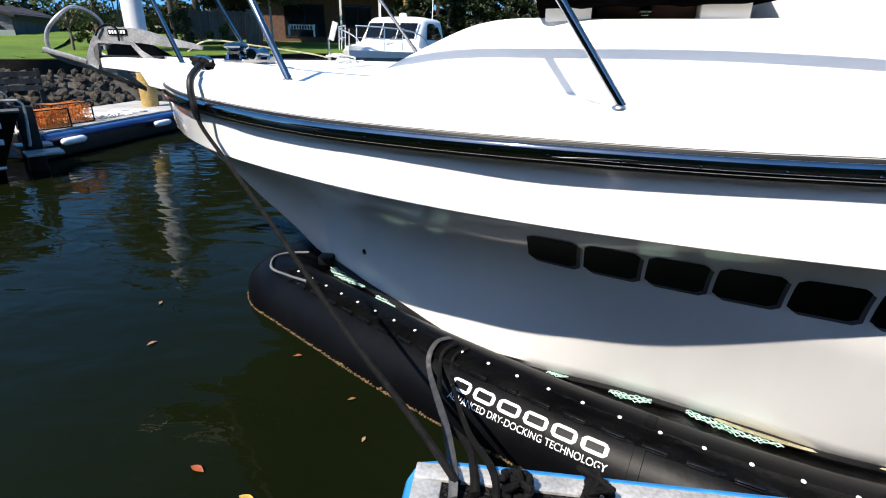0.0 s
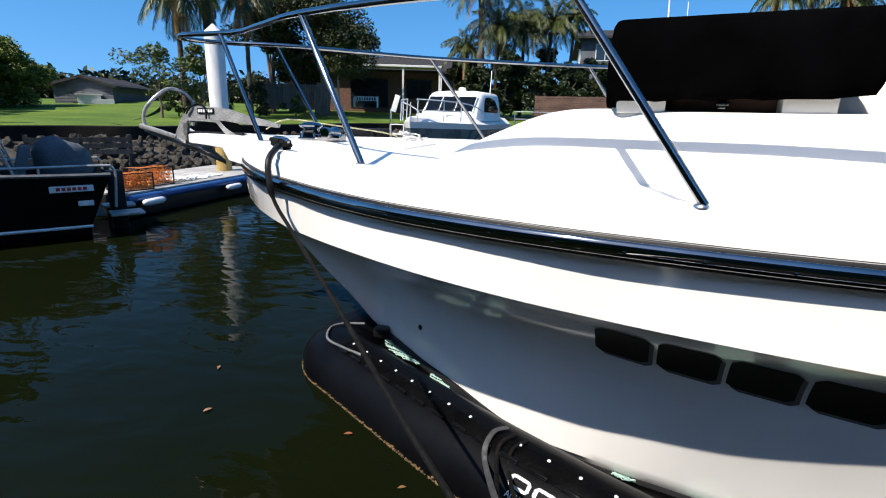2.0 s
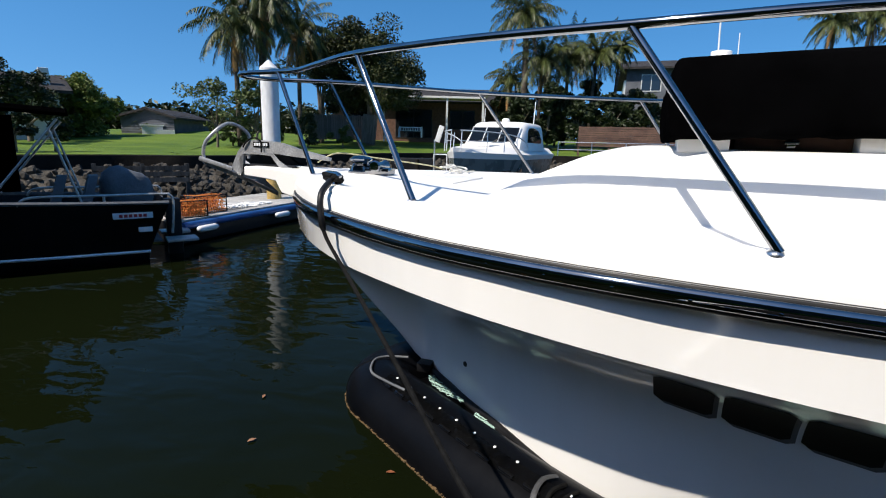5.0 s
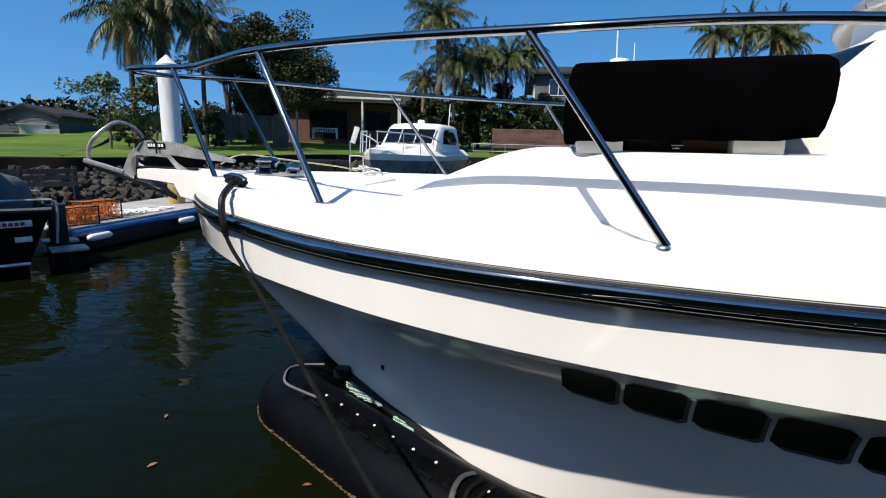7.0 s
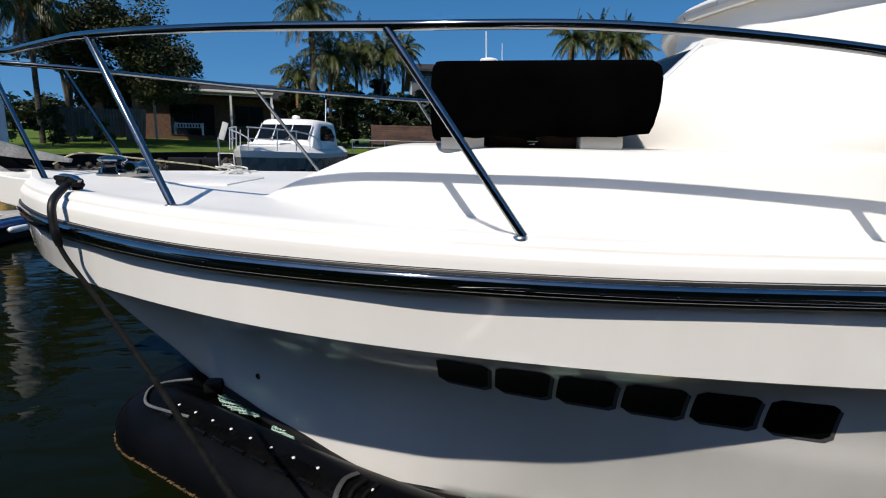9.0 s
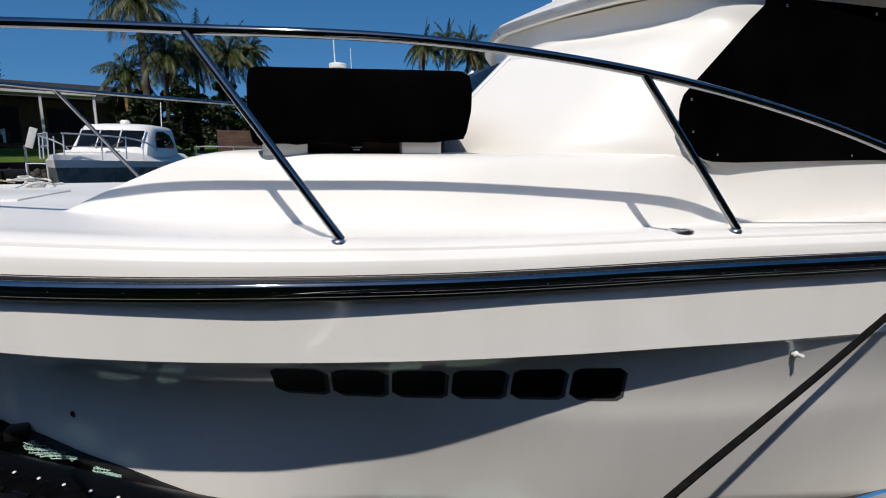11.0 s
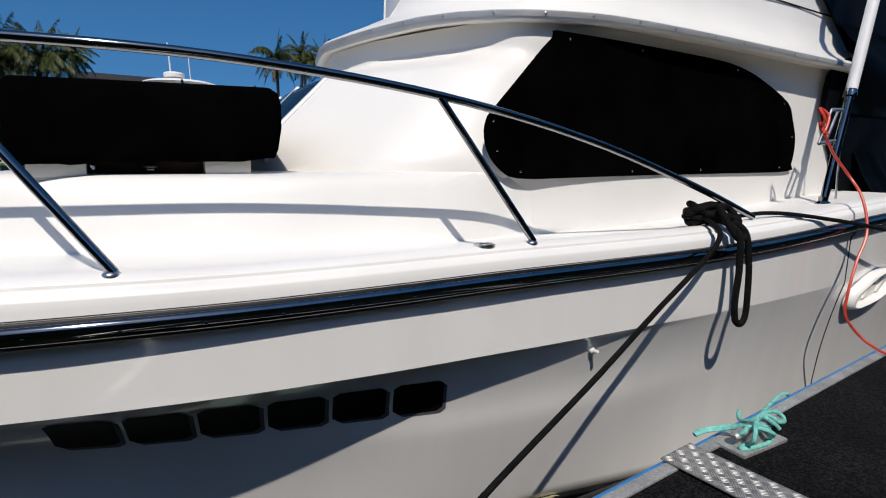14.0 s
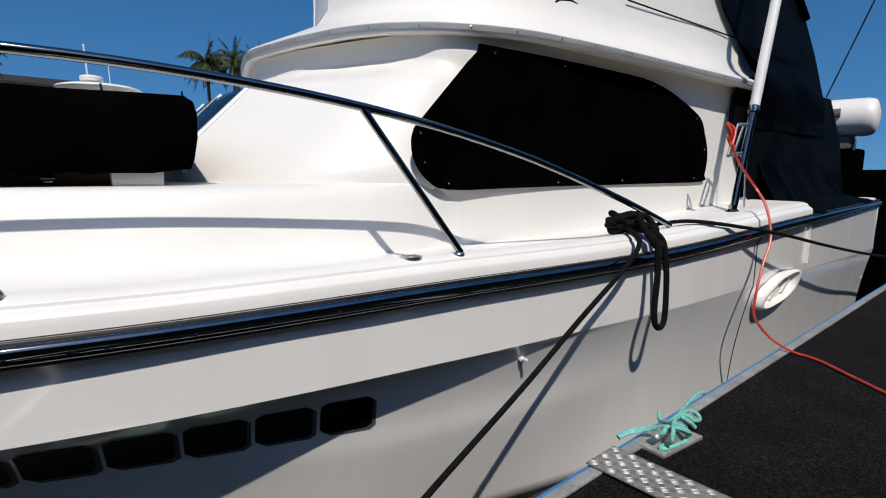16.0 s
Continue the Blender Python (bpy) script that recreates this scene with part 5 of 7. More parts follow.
def build_small_fittings():
    # fuel filler on the side deck
    bm = bmesh.new()
    p = on_deck(1.965, -1.885)
    lathe(bm, [(0.046, -0.006), (0.046, 0.001), (0.041, 0.0035), (0.037, 0.003), (0.036, 0.0005), (0.03, 0.0005), (0.029, 0.003), (0.008, 0.0035)], 22, Matrix.Translation(p))
    box(bm, p.x - 0.022, p.x + 0.022, p.y - 0.003, p.y + 0.003, p.z + 0.003, p.z + 0.006)
    part("deck_filler", bm, DULL_STEEL, cruiser, "flush steel deck filler cap")
    # a small peg light under the knuckle
    bm = bmesh.new()
    lathe(bm, [(0.016, 0), (0.016, 0.012), (0.009, 0.018), (0.009, 0.042), (0.004, 0.046)], 12, Matrix.Translation(hull_point(2.57, 1.045)) @ Vector((0.1, -1, 0.0)).to_track_quat("Z", "Y").to_matrix().to_4x4())
    part("hull_fitting", bm, PILE_WHITE, cruiser, "small white skin fitting")
    bm = bmesh.new()
    lathe(bm, [(0.02, -0.004), (0.02, 0.004), (0.012, 0.006), (0.006, 0.001)], 14, Matrix.Translation(hull_point(-0.70, 0.435)) @ Vector((-0.5, -1, -0.2)).to_track_quat("Z", "Y").to_matrix().to_4x4())
    part("drain_fitting", bm, RUBBER, cruiser, "small black drain fitting")
    # the hull side's moulded vent scoop
    bm = bmesh.new()
    rows = []
    for r, lift in ((1.0, -0.004), (0.99, 0.03), (0.93, 0.055), (0.84, 0.06), (0.78, 0.045), (0.72, 0.012), (0.5, 0.006), (0.2, 0.005)):
        row = []
        for k in range(28):
            a = 2 * math.pi * k / 28
            u, v = math.cos(a), math.sin(a)
            x = 5.31 + 0.36 * r * (abs(u) ** 0.8) * (1 if u > 0 else -1) + 0.03 * v
            z = 1.06 + 0.125 * r * (abs(v) ** 0.8) * (1 if v > 0 else -1) + 0.05 * u * r
            row.append(hull_point(x, z, lift + 0.01))
        rows.append(row)
    grid_mesh(bm, rows, close_v=True)
    vent = part("side_vent", bm, GEL, cruiser, "white moulded oval vent scoop", angle=50)
    for k in range(2):
        bm = bmesh.new()
        x = 5.22 + 0.20 * k
        grid_mesh(bm, [[hull_point(x + 0.05 * t + dx, 0.985 + 0.03 * k + 0.10 * t, lift) for t in steps(0, 1, 4)] for dx, lift in ((0, -0.02), (0.0, 0.03), (0.03, 0.035), (0.035, -0.02))])
        part("vent_vane", bm, GEL, vent)
    # anchor locker hatch, and a foot beside the chest
    bm = bmesh.new()
    z = deck_z(-1.1, 0)
    box(bm, -1.36, -0.86, -0.34, 0.34, z - 0.03, z + 0.005, 0.003)
    part("locker_hatch", bm, GEL_DECK, cruiser, "low white locker hatch")
    bm = bmesh.new()
    p = on_deck(0.45, -1.0)
    lathe(bm, [(0.022, -0.03), (0.022, 0.022), (0.026, 0.026), (0.026, 0.044), (0.02, 0.048)], 12, Matrix.Translation(p))
    part("chest_foot", bm, RUBBER, cruiser, "black rubber foot")
    # joint line down the topside
    bm = bmesh.new()
    pts = [hull_point(4.86, z, 0.0015) for z in steps(1.50, 0.3, 24)]
    sweep(bm, pts, 0.004, 6)
    part("topside_joint", bm, RUBBER, cruiser, "thin dark joint line")
    # black vent lamp and line on the flybridge side
    bm = bmesh.new()
    rows = [[Vector((x, -1.312, 3.165 + 0.002 * (x - 4.1) + dz)) for x in steps(4.2, 6.1, 12)] for dz in (-0.007, 0.007)]
    grid_mesh(bm, rows)
    part("coaming_line", bm, BLACK_MARK, cruiser)


build_small_fittings()


def build_outrigger():
    # a folded outrigger pole stepped on the side deck abreast the cabin's aft end
    rig = thing("outrigger_pole", BOAT, "white folded outrigger pole in a polished steel base", "outrigger")
    foot = Vector((4.86, -1.85, 1.655))
    mid = Vector((5.07, -1.85, 2.42))
    d1 = (mid - foot).normalized()
    bm = bmesh.new()
    sweep(bm, [foot, foot + d1 * 0.2, mid + d1 * 0.05], 0.026, 12)
    part("steel_sleeve", bm, STEEL, rig)
    bm = bmesh.new()
    sweep(bm, [mid, mid + d1 * 1.0, mid + d1 * 3.0], [0.036, 0.036, 0.03], 12)
    part("pole", bm, PILE_WHITE, rig, "white pole")
    bm = bmesh.new()
    lathe(bm, [(0.042, 0), (0.042, 0.035), (0.036, 0.05)], 14, Matrix.Translation(mid - d1 * 0.02) @ d1.to_track_quat("Z", "Y").to_matrix().to_4x4())
    part("collar", bm, STEEL, rig)
    bm = bmesh.new()
    lathe(bm, [(0.05, -0.01), (0.05, 0.012), (0.03, 0.03), (0.03, 0.06)], 14, Matrix.Translation(foot))
    part("foot_socket", bm, STEEL, rig)
    bm = bmesh.new()
    a, b = foot + d1 * 0.44 + Vector((-0.13, 0.06, 0.0)), foot + d1 * 0.68 + Vector((-0.09, 0.05, 0))
    sweep(bm, [a, b], 0.009, 8)
    sweep(bm, [a + Vector((0.05, -0.02, 0.02)), b + Vector((0.05, -0.02, 0))], 0.009, 8)
    sweep(bm, [a, a + Vector((0.13, -0.05, 0.02))], 0.014, 8)
    sweep(bm, [b, b + Vector((0.10, -0.05, 0.0))], 0.012, 8)
    part("latch_arm", bm, DULL_STEEL, rig, "bare steel folding latch")
    bm = bmesh.new()
    sweep(bm, [Vector((5.16, -1.80, 1.69)), Vector((5.12, -1.80, 2.3))], 0.008, 8)
    part("stay", bm, DULL_STEEL, rig)


build_outrigger()


def build_cockpit():
    # hanging black side curtains of the cockpit and flybridge
    bm = bmesh.new()
    side_panel = [(5.384, 2.724), (5.172, 2.631), (5.104, 2.556), (5.074, 2.443), (5.077, 2.331), (5.144, 2.191), (5.318, 1.938), (5.51, 1.732), (5.611, 1.657), (6.695, 1.671), (7.86, 1.75), (7.60, 2.284), (7.20, 2.705)]
    upper_panel = [(5.59, 3.336), (6.233, 2.913), (6.303, 2.812), (8.107, 2.812), (7.711, 3.252), (7.331, 3.587), (7.073, 3.791), (5.148, 3.791)]
    side_panel = [(0.7 + (x - 0.7) * 1.072, 1.915 + (z - 1.915) * 1.072) for x, z in side_panel]
    panels = []
    for outline, y0 in ((side_panel, -1.55), (upper_panel, -1.345)):
        bm = bmesh.new()
        a = [bm.verts.new((x, y0, z)) for x, z in outline]
        b = [bm.verts.new((x, y0 + 0.02, z)) for x, z in outline]
        bm.faces.new(a)
        bm.faces.new(b[::-1])
        for i in range(len(a)):
            j = (i + 1) % len(a)
            bm.faces.new((a[j], a[i], b[i], b[j]))
        panels.append(bm)
    clear = thing("cockpit_curtain", BOAT, "black zip-up cockpit curtain hung from the flybridge", "curtain")
    for bm in panels:
        part("curtain_panel", bm, VINYL, clear, smooth=False)
    # the fold that comes out over the brow's aft end, and the skirt draped on the coaming
    bm = bmesh.new()
    grid_mesh(bm, [[Vector((x0 + (7.18 + 0.5 * (3.12 - z) - x0) * u, y - 0.012 * math.sin(9 * u + 14 * z) + 0.10 * u * smoothstep(2.3, 2.62, z) * smoothstep(3.12, 2.8, z), z)) for u in steps(0, 1, 14)] for x0, y, z in ((5.94, -1.36, 3.12), (5.76, -1.52, 2.95), (5.61, -1.665, 2.80), (5.585, -1.672, 2.74), (5.58, -1.668, 2.62), (5.57, -1.60, 2.46), (5.56, -1.572, 2.35))])
    bmesh.ops.solidify(bm, geom=bm.faces[:], thickness=0.006)
    part("curtain_fold", bm, VINYL, clear, angle=60)
    bm = bmesh.new()
    rows = []
    for k in range(31):
        u = k / 30
        x = 5.96 + 1.75 * u
        h, z = rub_half(x), rub_z(x)
        wave = 0.012 * math.sin(23 * u) + 0.008 * math.sin(51 * u)
        rows.append([Vector((x, -1.56, 2.05)), Vector((x, -1.64 + wave, 1.86)), Vector((x, -1.74 + wave, z + 0.11)), Vector((x, -(h - 0.09), z + 0.078 + wave * 0.3)), Vector((x, -(h - 0.03), z + 0.070)), Vector((x, -(h + 0.014), z + 0.058 - 0.05 * math.sin(math.pi * u) ** 0.6 + wave * 0.6))])
    grid_mesh(bm, rows)
    bmesh.ops.solidify(bm, geom=bm.faces[:], thickness=0.005)
    part("curtain_skirt", bm, VINYL, clear, "loose black hem over the coaming", angle=60)
    bm = bmesh.new()
    sweep(bm, [(7.33, -1.36, 3.58), (7.0, -1.36, 3.79)], 0.034, 8)
    part("curtain_roll", bm, CANVAS, clear)
    # cockpit coaming aft of the deck step
    bm = bmesh.new()
    rows = []
    for x in steps(5.9, 8.08, 12):
        h, z = rub_half(x), rub_z(x)
        rows.append([Vector((x, -(h - 0.012), z + 0.03)), Vector((x, -(h - 0.04), z + 0.055)), Vector((x, -(h - 0.06), z + 0.06)), Vector((x, -(h - 0.3), z + 0.06)), Vector((x, -(h - 0.31), z - 0.5))])
    grid_mesh(bm, rows)
    part("cockpit_coaming", bm, GEL, cruiser, "white cockpit coaming")
    bm = bmesh.new()
    grid_mesh(bm, [[Vector((p.x, -p.y, p.z)) for p in r] for r in rows])
    part("cockpit_coaming", bm, GEL, cruiser, "white cockpit coaming")
    bm = bmesh.new()
    box(bm, 5.4, 8.05, -1.75, 1.75, 0.78, 0.80)
    part("cockpit_floor", bm, GEL_DECK, cruiser)
    bm = bmesh.new()
    box(bm, 8.0, 8.08, -1.9, 1.9, 0.8, 1.66, 0.01)
    part("transom_board", bm, GEL, cruiser)


build_cockpit()

RED = vary(mat("red_hose", (0.55, 0.04, 0.02), 0.35), 20, (0.48, 0.03, 0.015), (0.62, 0.06, 0.03))
TEAL = vary(mat("teal_rope", (0.16, 0.55, 0.47), 0.7), 60, (0.10, 0.42, 0.36), (0.26, 0.66, 0.57), bump=0.003, bump_scale=200)


def world_of(p):
    return BOAT @ Vector(p)


def build_hose():
    # hung on the pole's latch, down over the rub rail to the dock carpet
    pts = [world_of(p) for p in ((4.60, -1.90, 2.18), (4.73, -1.93, 2.01), (4.82, -2.00, 1.86), (4.79, -2.10, 1.72), (4.73, -2.17, 1.51), (4.61, -2.18, 1.33), (4.52, -2.19, 1.15), (4.50, -2.2, 1.0))]
    pts += [Vector((4.50, 1.27, 0.86)), Vector((4.47, 1.13, 0.806)), Vector((4.44, 0.98, 0.798)), Vector((4.30, 0.80, 0.797)), Vector((4.14, 0.60, 0.797)), Vector((3.9, 0.3, 0.797)), Vector((3.8, -0.2, 0.797)), Vector((4.2, -0.7, 0.797)), Vector((5.2, -0.9, 0.797))]
    rope_thing("red_hose", pts, 0.0085, RED, "thin glossy red hose hung from the pole onto the dock", category="hose")
    knot = [world_of(p) for p in ((4.60, -1.90, 2.18), (4.57, -1.93, 2.22), (4.60, -1.88, 2.29), (4.64, -1.92, 2.24), (4.58, -1.93, 2.14), (4.63, -1.88, 2.20), (4.63, -1.93, 2.12))]
    rope_thing("red_rope_knot", knot, 0.010, RED, "red cord knotted round the pole's latch")


build_hose()


def build_dock_cleat():
    c = Vector((2.795, 1.052, 0.796))
    cl = thing("dock_cleat", Matrix.Translation(c) @ pose(0, 0, 0, 0, 0, -5), "weathered aluminium dock cleat bolted near the edge", "cleat")
    bm = bmesh.new()
    sweep(bm, smooth_path([(-0.155, 0, 0.050), (-0.10, 0, 0.06), (0, 0, 0.06), (0.10, 0, 0.06), (0.155, 0, 0.050)], 4), [0.012] + [0.02] * 15 + [0.012], 8, flat=0.8)
    part("horn", bm, ALU, cl)
    bm = bmesh.new()
    box(bm, -0.06, 0.06, -0.028, 0.028, -0.006, 0.055, 0.012)
    part("pedestal", bm, ALU, cl)
    bm = bmesh.new()
    box(bm, -0.17, 0.12, -0.06, 0.06, -0.012, 0.004, 0.004)
    part("base_plate", bm, ALU, cl)
    # two leads over the edge, a turn round the horn, loose loops and a tail
    leads = ([(2.61, 1.21, 0.80), (2.65, 1.195, 0.816), (2.72, 1.13, 0.842), (2.72, 1.055, 0.872), (2.75, 1.01, 0.874), (2.785, 0.985, 0.855), (2.80, 1.0, 0.83)], [(2.60, 1.20, 0.804), (2.645, 1.183, 0.817), (2.695, 1.14, 0.832), (2.715, 1.085, 0.86), (2.70, 1.05, 0.876), (2.66, 1.04, 0.872), (2.665, 1.075, 0.84)])
    tail = [(2.89, 1.175, 0.845), (2.84, 1.15, 0.84), (2.795, 1.115, 0.85), (2.775, 1.075, 0.874), (2.79, 1.055, 0.89), (2.885, 1.078, 0.878), (3.03, 1.128, 0.842), (3.17, 1.165, 0.822), (3.30, 1.185, 0.818), (3.40, 1.20, 0.79), (3.45, 1.21, 0.74)]
    turn = [(2.82, 1.063, 0.888), (2.73, 1.03, 0.89), (2.67, 1.0, 0.884), (2.66, 1.0, 0.85), (2.685, 1.035, 0.815), (2.66, 1.045, 0.808), (2.66, 1.03, 0.807), (2.75, 1.005, 0.807), (2.815, 1.005, 0.812), (2.82, 1.01, 0.84), (2.77, 1.017, 0.878), (2.74, 1.045, 0.888)]
    loops = [(2.80, 1.05, 0.89), (2.86, 1.067, 0.888), (2.95, 1.063, 0.874), (2.99, 1.048, 0.852), (2.96, 1.024, 0.846), (2.91, 1.02, 0.856), (2.875, 1.04, 0.88), (2.825, 1.055, 0.894), (2.825, 1.028, 0.888), (2.856, 1.010, 0.862), (2.87, 1.002, 0.845)]
    bm = bmesh.new()
    for path in (*leads, tail, turn, loops):
        sweep(bm, smooth_path(path, 6), 0.0088, 8)
    ob = part("teal_mooring_rope", bm, TEAL)
    tagged(ob, "sea-green twisted rope made fast round the dock cleat", "rope")


build_dock_cleat()


# ---- print and lashings on the pen ----
def build_pen_print():
    # six plain white shapes in place of the maker's name
    pieces = [(1.975 + 0.133 * k, 0.114) for k in range(6)]
    for s, w in pieces:
        pen_sheet("maker_shape", s, s + w, 41, 54.5, 0.0025, WHITE_MARK, "white maker's mark shape", corner=0.5)
        pen_sheet("maker_shape_centre", s + 0.02, s + w - 0.018, 44.3, 51.3, 0.004, TUBE)
    cu = bpy.data.curves.new("tagline", "FONT")
    cu.body, cu.size, cu.align_x = "ADVANCED DRY-DOCKING TECHNOLOGY", 0.046, "LEFT"
    tmp = new("tagline", cu)
    dg = bpy.context.evaluated_depsgraph_get()
    me = bpy.data.meshes.new_from_object(tmp.evaluated_get(dg))
    bpy.data.objects.remove(tmp)
    width = max(v.co.x for v in me.vertices)
    for v in me.vertices:
        v.co = pen_point(1.985 + 0.78 * v.co.x / width, 30.5 + math.degrees(v.co.y / PEN_R), 0.003)
    me.materials.clear()
    me.materials.append(WHITE_MARK)
    ob = new("tagline", me)
    ob.parent = pen
    tagged(ob, "white printed tagline")


build_pen_print()


STRAP = vary(mat("grey_webbing", (0.05, 0.052, 0.055), 0.7), 12, (0.028, 0.029, 0.031), (0.065, 0.067, 0.07), fine=120)


def build_pen_straps():
    lashings = (
        (STRAP, 0.0145, [pen_point(1.80, 96, 0.02), pen_point(1.775, 80, 0.025), pen_point(1.80, 60, 0.03), pen_point(1.87, 44, 0.045), (0.077, 1.652, 0.5), (0.131, 1.41, 0.62), (0.189, 1.084, 0.80), (0.20, 1.0, 0.80)]),
        (ROPE, 0.012, [pen_point(1.86, 94, 0.01), pen_point(1.85, 72, 0.02), pen_point(1.90, 52, 0.03), (0.06, 1.75, 0.42), (0.20, 1.35, 0.64), (0.24, 1.09, 0.80), (0.25, 1.02, 0.80)]),
        (ROPE, 0.010, [pen_point(1.93, 94, 0.01), pen_point(1.92, 70, 0.02), pen_point(2.00, 46, 0.035), (0.182, 1.526, 0.55), (0.283, 1.103, 0.80), (0.30, 1.0, 0.80)]),
    )
    for k, (material, r, pts) in enumerate(lashings):
        bm = bmesh.new()
        sweep(bm, smooth_path([tuple(p) for p in pts], 8), r, 8, flat=0.4 if k == 0 else 1.0)
        ob = part("pen_strap", bm, material)
        tagged(ob, "grey webbing lashing from the pen tube to the dock corner" if k == 0 else "black rope lashing from the pen tube to the dock corner", "strap", group="pen lashings")
    # piping loop and stem bracket at the pen's bow
    bm = bmesh.new()
    sweep(bm, smooth_path([(-1.243, 3.568, 0.285), (-1.40, 3.52, 0.285), (-1.454, 3.423, 0.285), (-1.385, 3.24, 0.285), (-1.232, 3.148, 0.285), (-1.055, 3.073, 0.285)], 6), 0.009, 8)
    part("bow_piping", bm, GREY_CANVAS, pen, "grey piping loop")
    bm = bmesh.new()
    box(bm, -0.05, 0.06, -0.05, 0.05, -0.02, 0.05, 0.012, Matrix.Translation((-1.12, 3.60, 0.21)))
    part("stem_bracket", bm, RUBBER, pen, "black stem bracket")
    rnd = random.Random(8)
    for c in ((0.34, 1.04, 0.81), (0.52, 1.06, 0.81)):
        bm = bmesh.new()
        pts = [Vector(c) + Vector((rnd.uniform(-0.035, 0.035), rnd.uniform(-0.035, 0.035), rnd.uniform(-0.008, 0.05))) for _ in range(22)]
        sweep(bm, smooth_path(pts, 5), 0.0085, 7)
        ob = part("rope_knot", bm, ROPE)
        tagged(ob, "tangled black lashing knot on the dock corner", "rope", group="dock knots")


build_pen_straps()


def build_pen_net():
    # pale green netting showing between the flap and the hull
    netting = vary(mat("green_net", (0.35, 0.55, 0.47), 0.7), 30, (0.25, 0.45, 0.38), (0.50, 0.68, 0.60))
    for s0, s1, wide in ((0.42, 0.84, 0.34), (0.98, 1.16, 0.30), (1.38, 1.54, 0.26), (2.26, 2.38, 0.18), (2.62, 2.86, 0.27), (3.0, 3.42, 0.27)):
        bm = bmesh.new()
        pitch = 0.034 if s0 < 0.5 else 0.024
        n = int((s1 - s0) / pitch)

        def knot(s, v):
            u = (s - s0) / (s1 - s0)
            w = wide * math.sin(math.pi * min(max(0.12 + 0.8 * u, 0.0), 1.0)) ** 0.7
            a, b = pen_point(s, 84, 0.012), flap_edge(s)
            return a.lerp(b, 0.93 - w * v) + Vector((0, 0, 0.016 + 0.008 * math.sin(9 * s) + 0.006 * math.sin(71 * s + 9 * v)))

        for k in range(n):
            for r in range(4):
                for sg in (0, 1):
                    a, b = knot(s0 + pitch * (k + sg), r / 4), knot(s0 + pitch * (k + 1 - sg), (r + 1) / 4)
                    sweep(bm, [a, a.lerp(b, 0.5) + Vector((0, 0, 0.004)), b], 0.0028, 4, cap=False)
        part("net", bm, netting, pen, "pale green knotted netting", smooth=False)
    # pale foam showing where the flap gapes
    foam = vary(mat("cream_foam", (0.6, 0.55, 0.36), 0.8), 20, (0.5, 0.46, 0.28), (0.68, 0.63, 0.44))
    for s0, s1 in ((3.12, 3.55), (3.75, 4.5)):
        bm = bmesh.new()
        rows = []
        for k in range(14):
            s = s0 + (s1 - s0) * k / 13
            w = 0.16 * math.sin(math.pi * (0.03 + 0.94 * k / 13)) ** 0.8
            a, b = pen_point(s, 84, 0.012), flap_edge(s)
            rows.append([a.lerp(b, 0.97 - w * v) + Vector((0, 0, 0.022 + 0.01 * math.sin(math.pi * v))) for v in (0, 0.5, 1)])
        grid_mesh(bm, rows)
        bmesh.ops.solidify(bm, geom=bm.faces[:], thickness=0.01)
        part("foam_strip", bm, foam, pen, "cream foam strip under the flap")


build_pen_net()


def build_leaves_afloat():
    rnd = random.Random(2)
    for (x, y), s, col in (((-1.02, 1.70), 0.05, (0.30, 0.07, 0.02)), ((-0.72, 1.58), 0.06, (0.42, 0.28, 0.05)), ((-0.95, 2.62), 0.035, (0.25, 0.08, 0.03)), ((-0.5, 2.28), 0.03, (0.20, 0.10, 0.04)), ((0.36, 1.42), 0.035, (0.5, 0.09, 0.02)), ((-0.35, 2.0), 0.025, (0.3, 0.2, 0.1)), ((-1.9, 2.6), 0.04, (0.3, 0.15, 0.08)), ((-2.2, 3.1), 0.035, (0.25, 0.12, 0.06))):
        bm = bmesh.new()
        a = rnd.uniform(0, 6.28)
        rows = []
        for i in range(7):
            u = i / 6
            w = math.sin(math.pi * u) * 0.34 * s
            rows.append([Vector(((u - 0.5) * s * 1.6, v * w, 0.006 + 0.25 * abs(v) * w + 0.06 * s * math.sin(3 * u))) for v in (-1, 0, 1)])
        grid_mesh(bm, rows)
        ob = part("floating_leaf", bm, vary(mat("leaf_litter", col, 0.6), 40, tuple(c * 0.7 for c in col), tuple(c * 1.2 for c in col)), None, m=pose(x, y, 0.002, 0, 0, math.degrees(a)))
        tagged(ob, "fallen autumn leaf floating on the water", "leaf", group="floating leaves")


build_leaves_afloat()


# ---- the pontoon, pile and small boat across the basin ----
def build_pile():
    pile = thing("mooring_pile", pose(-7.86, 10.78, 0), "tall mooring pile with a white sleeve and pointed cap", "pile")
    bm = bmesh.new()
    lathe(bm, [(0.17, -1.0), (0.17, 1.3)], 20)
    part("timber", bm, PILE_WOOD, pile, "yellow-brown timber foot")
    bm = bmesh.new()
    lathe(bm, [(0.205, 1.22), (0.205, 3.42)], 24)
    part("sleeve", bm, PILE_WHITE, pile, "white plastic sleeve")
    bm = bmesh.new()
    lathe(bm, [(0.215, 3.41), (0.215, 3.47), (0.205, 3.48), (0.02, 3.66)], 24)
    part("cap", bm, PILE_WHITE, pile, "white pointed cap", angle=25)


build_pile()


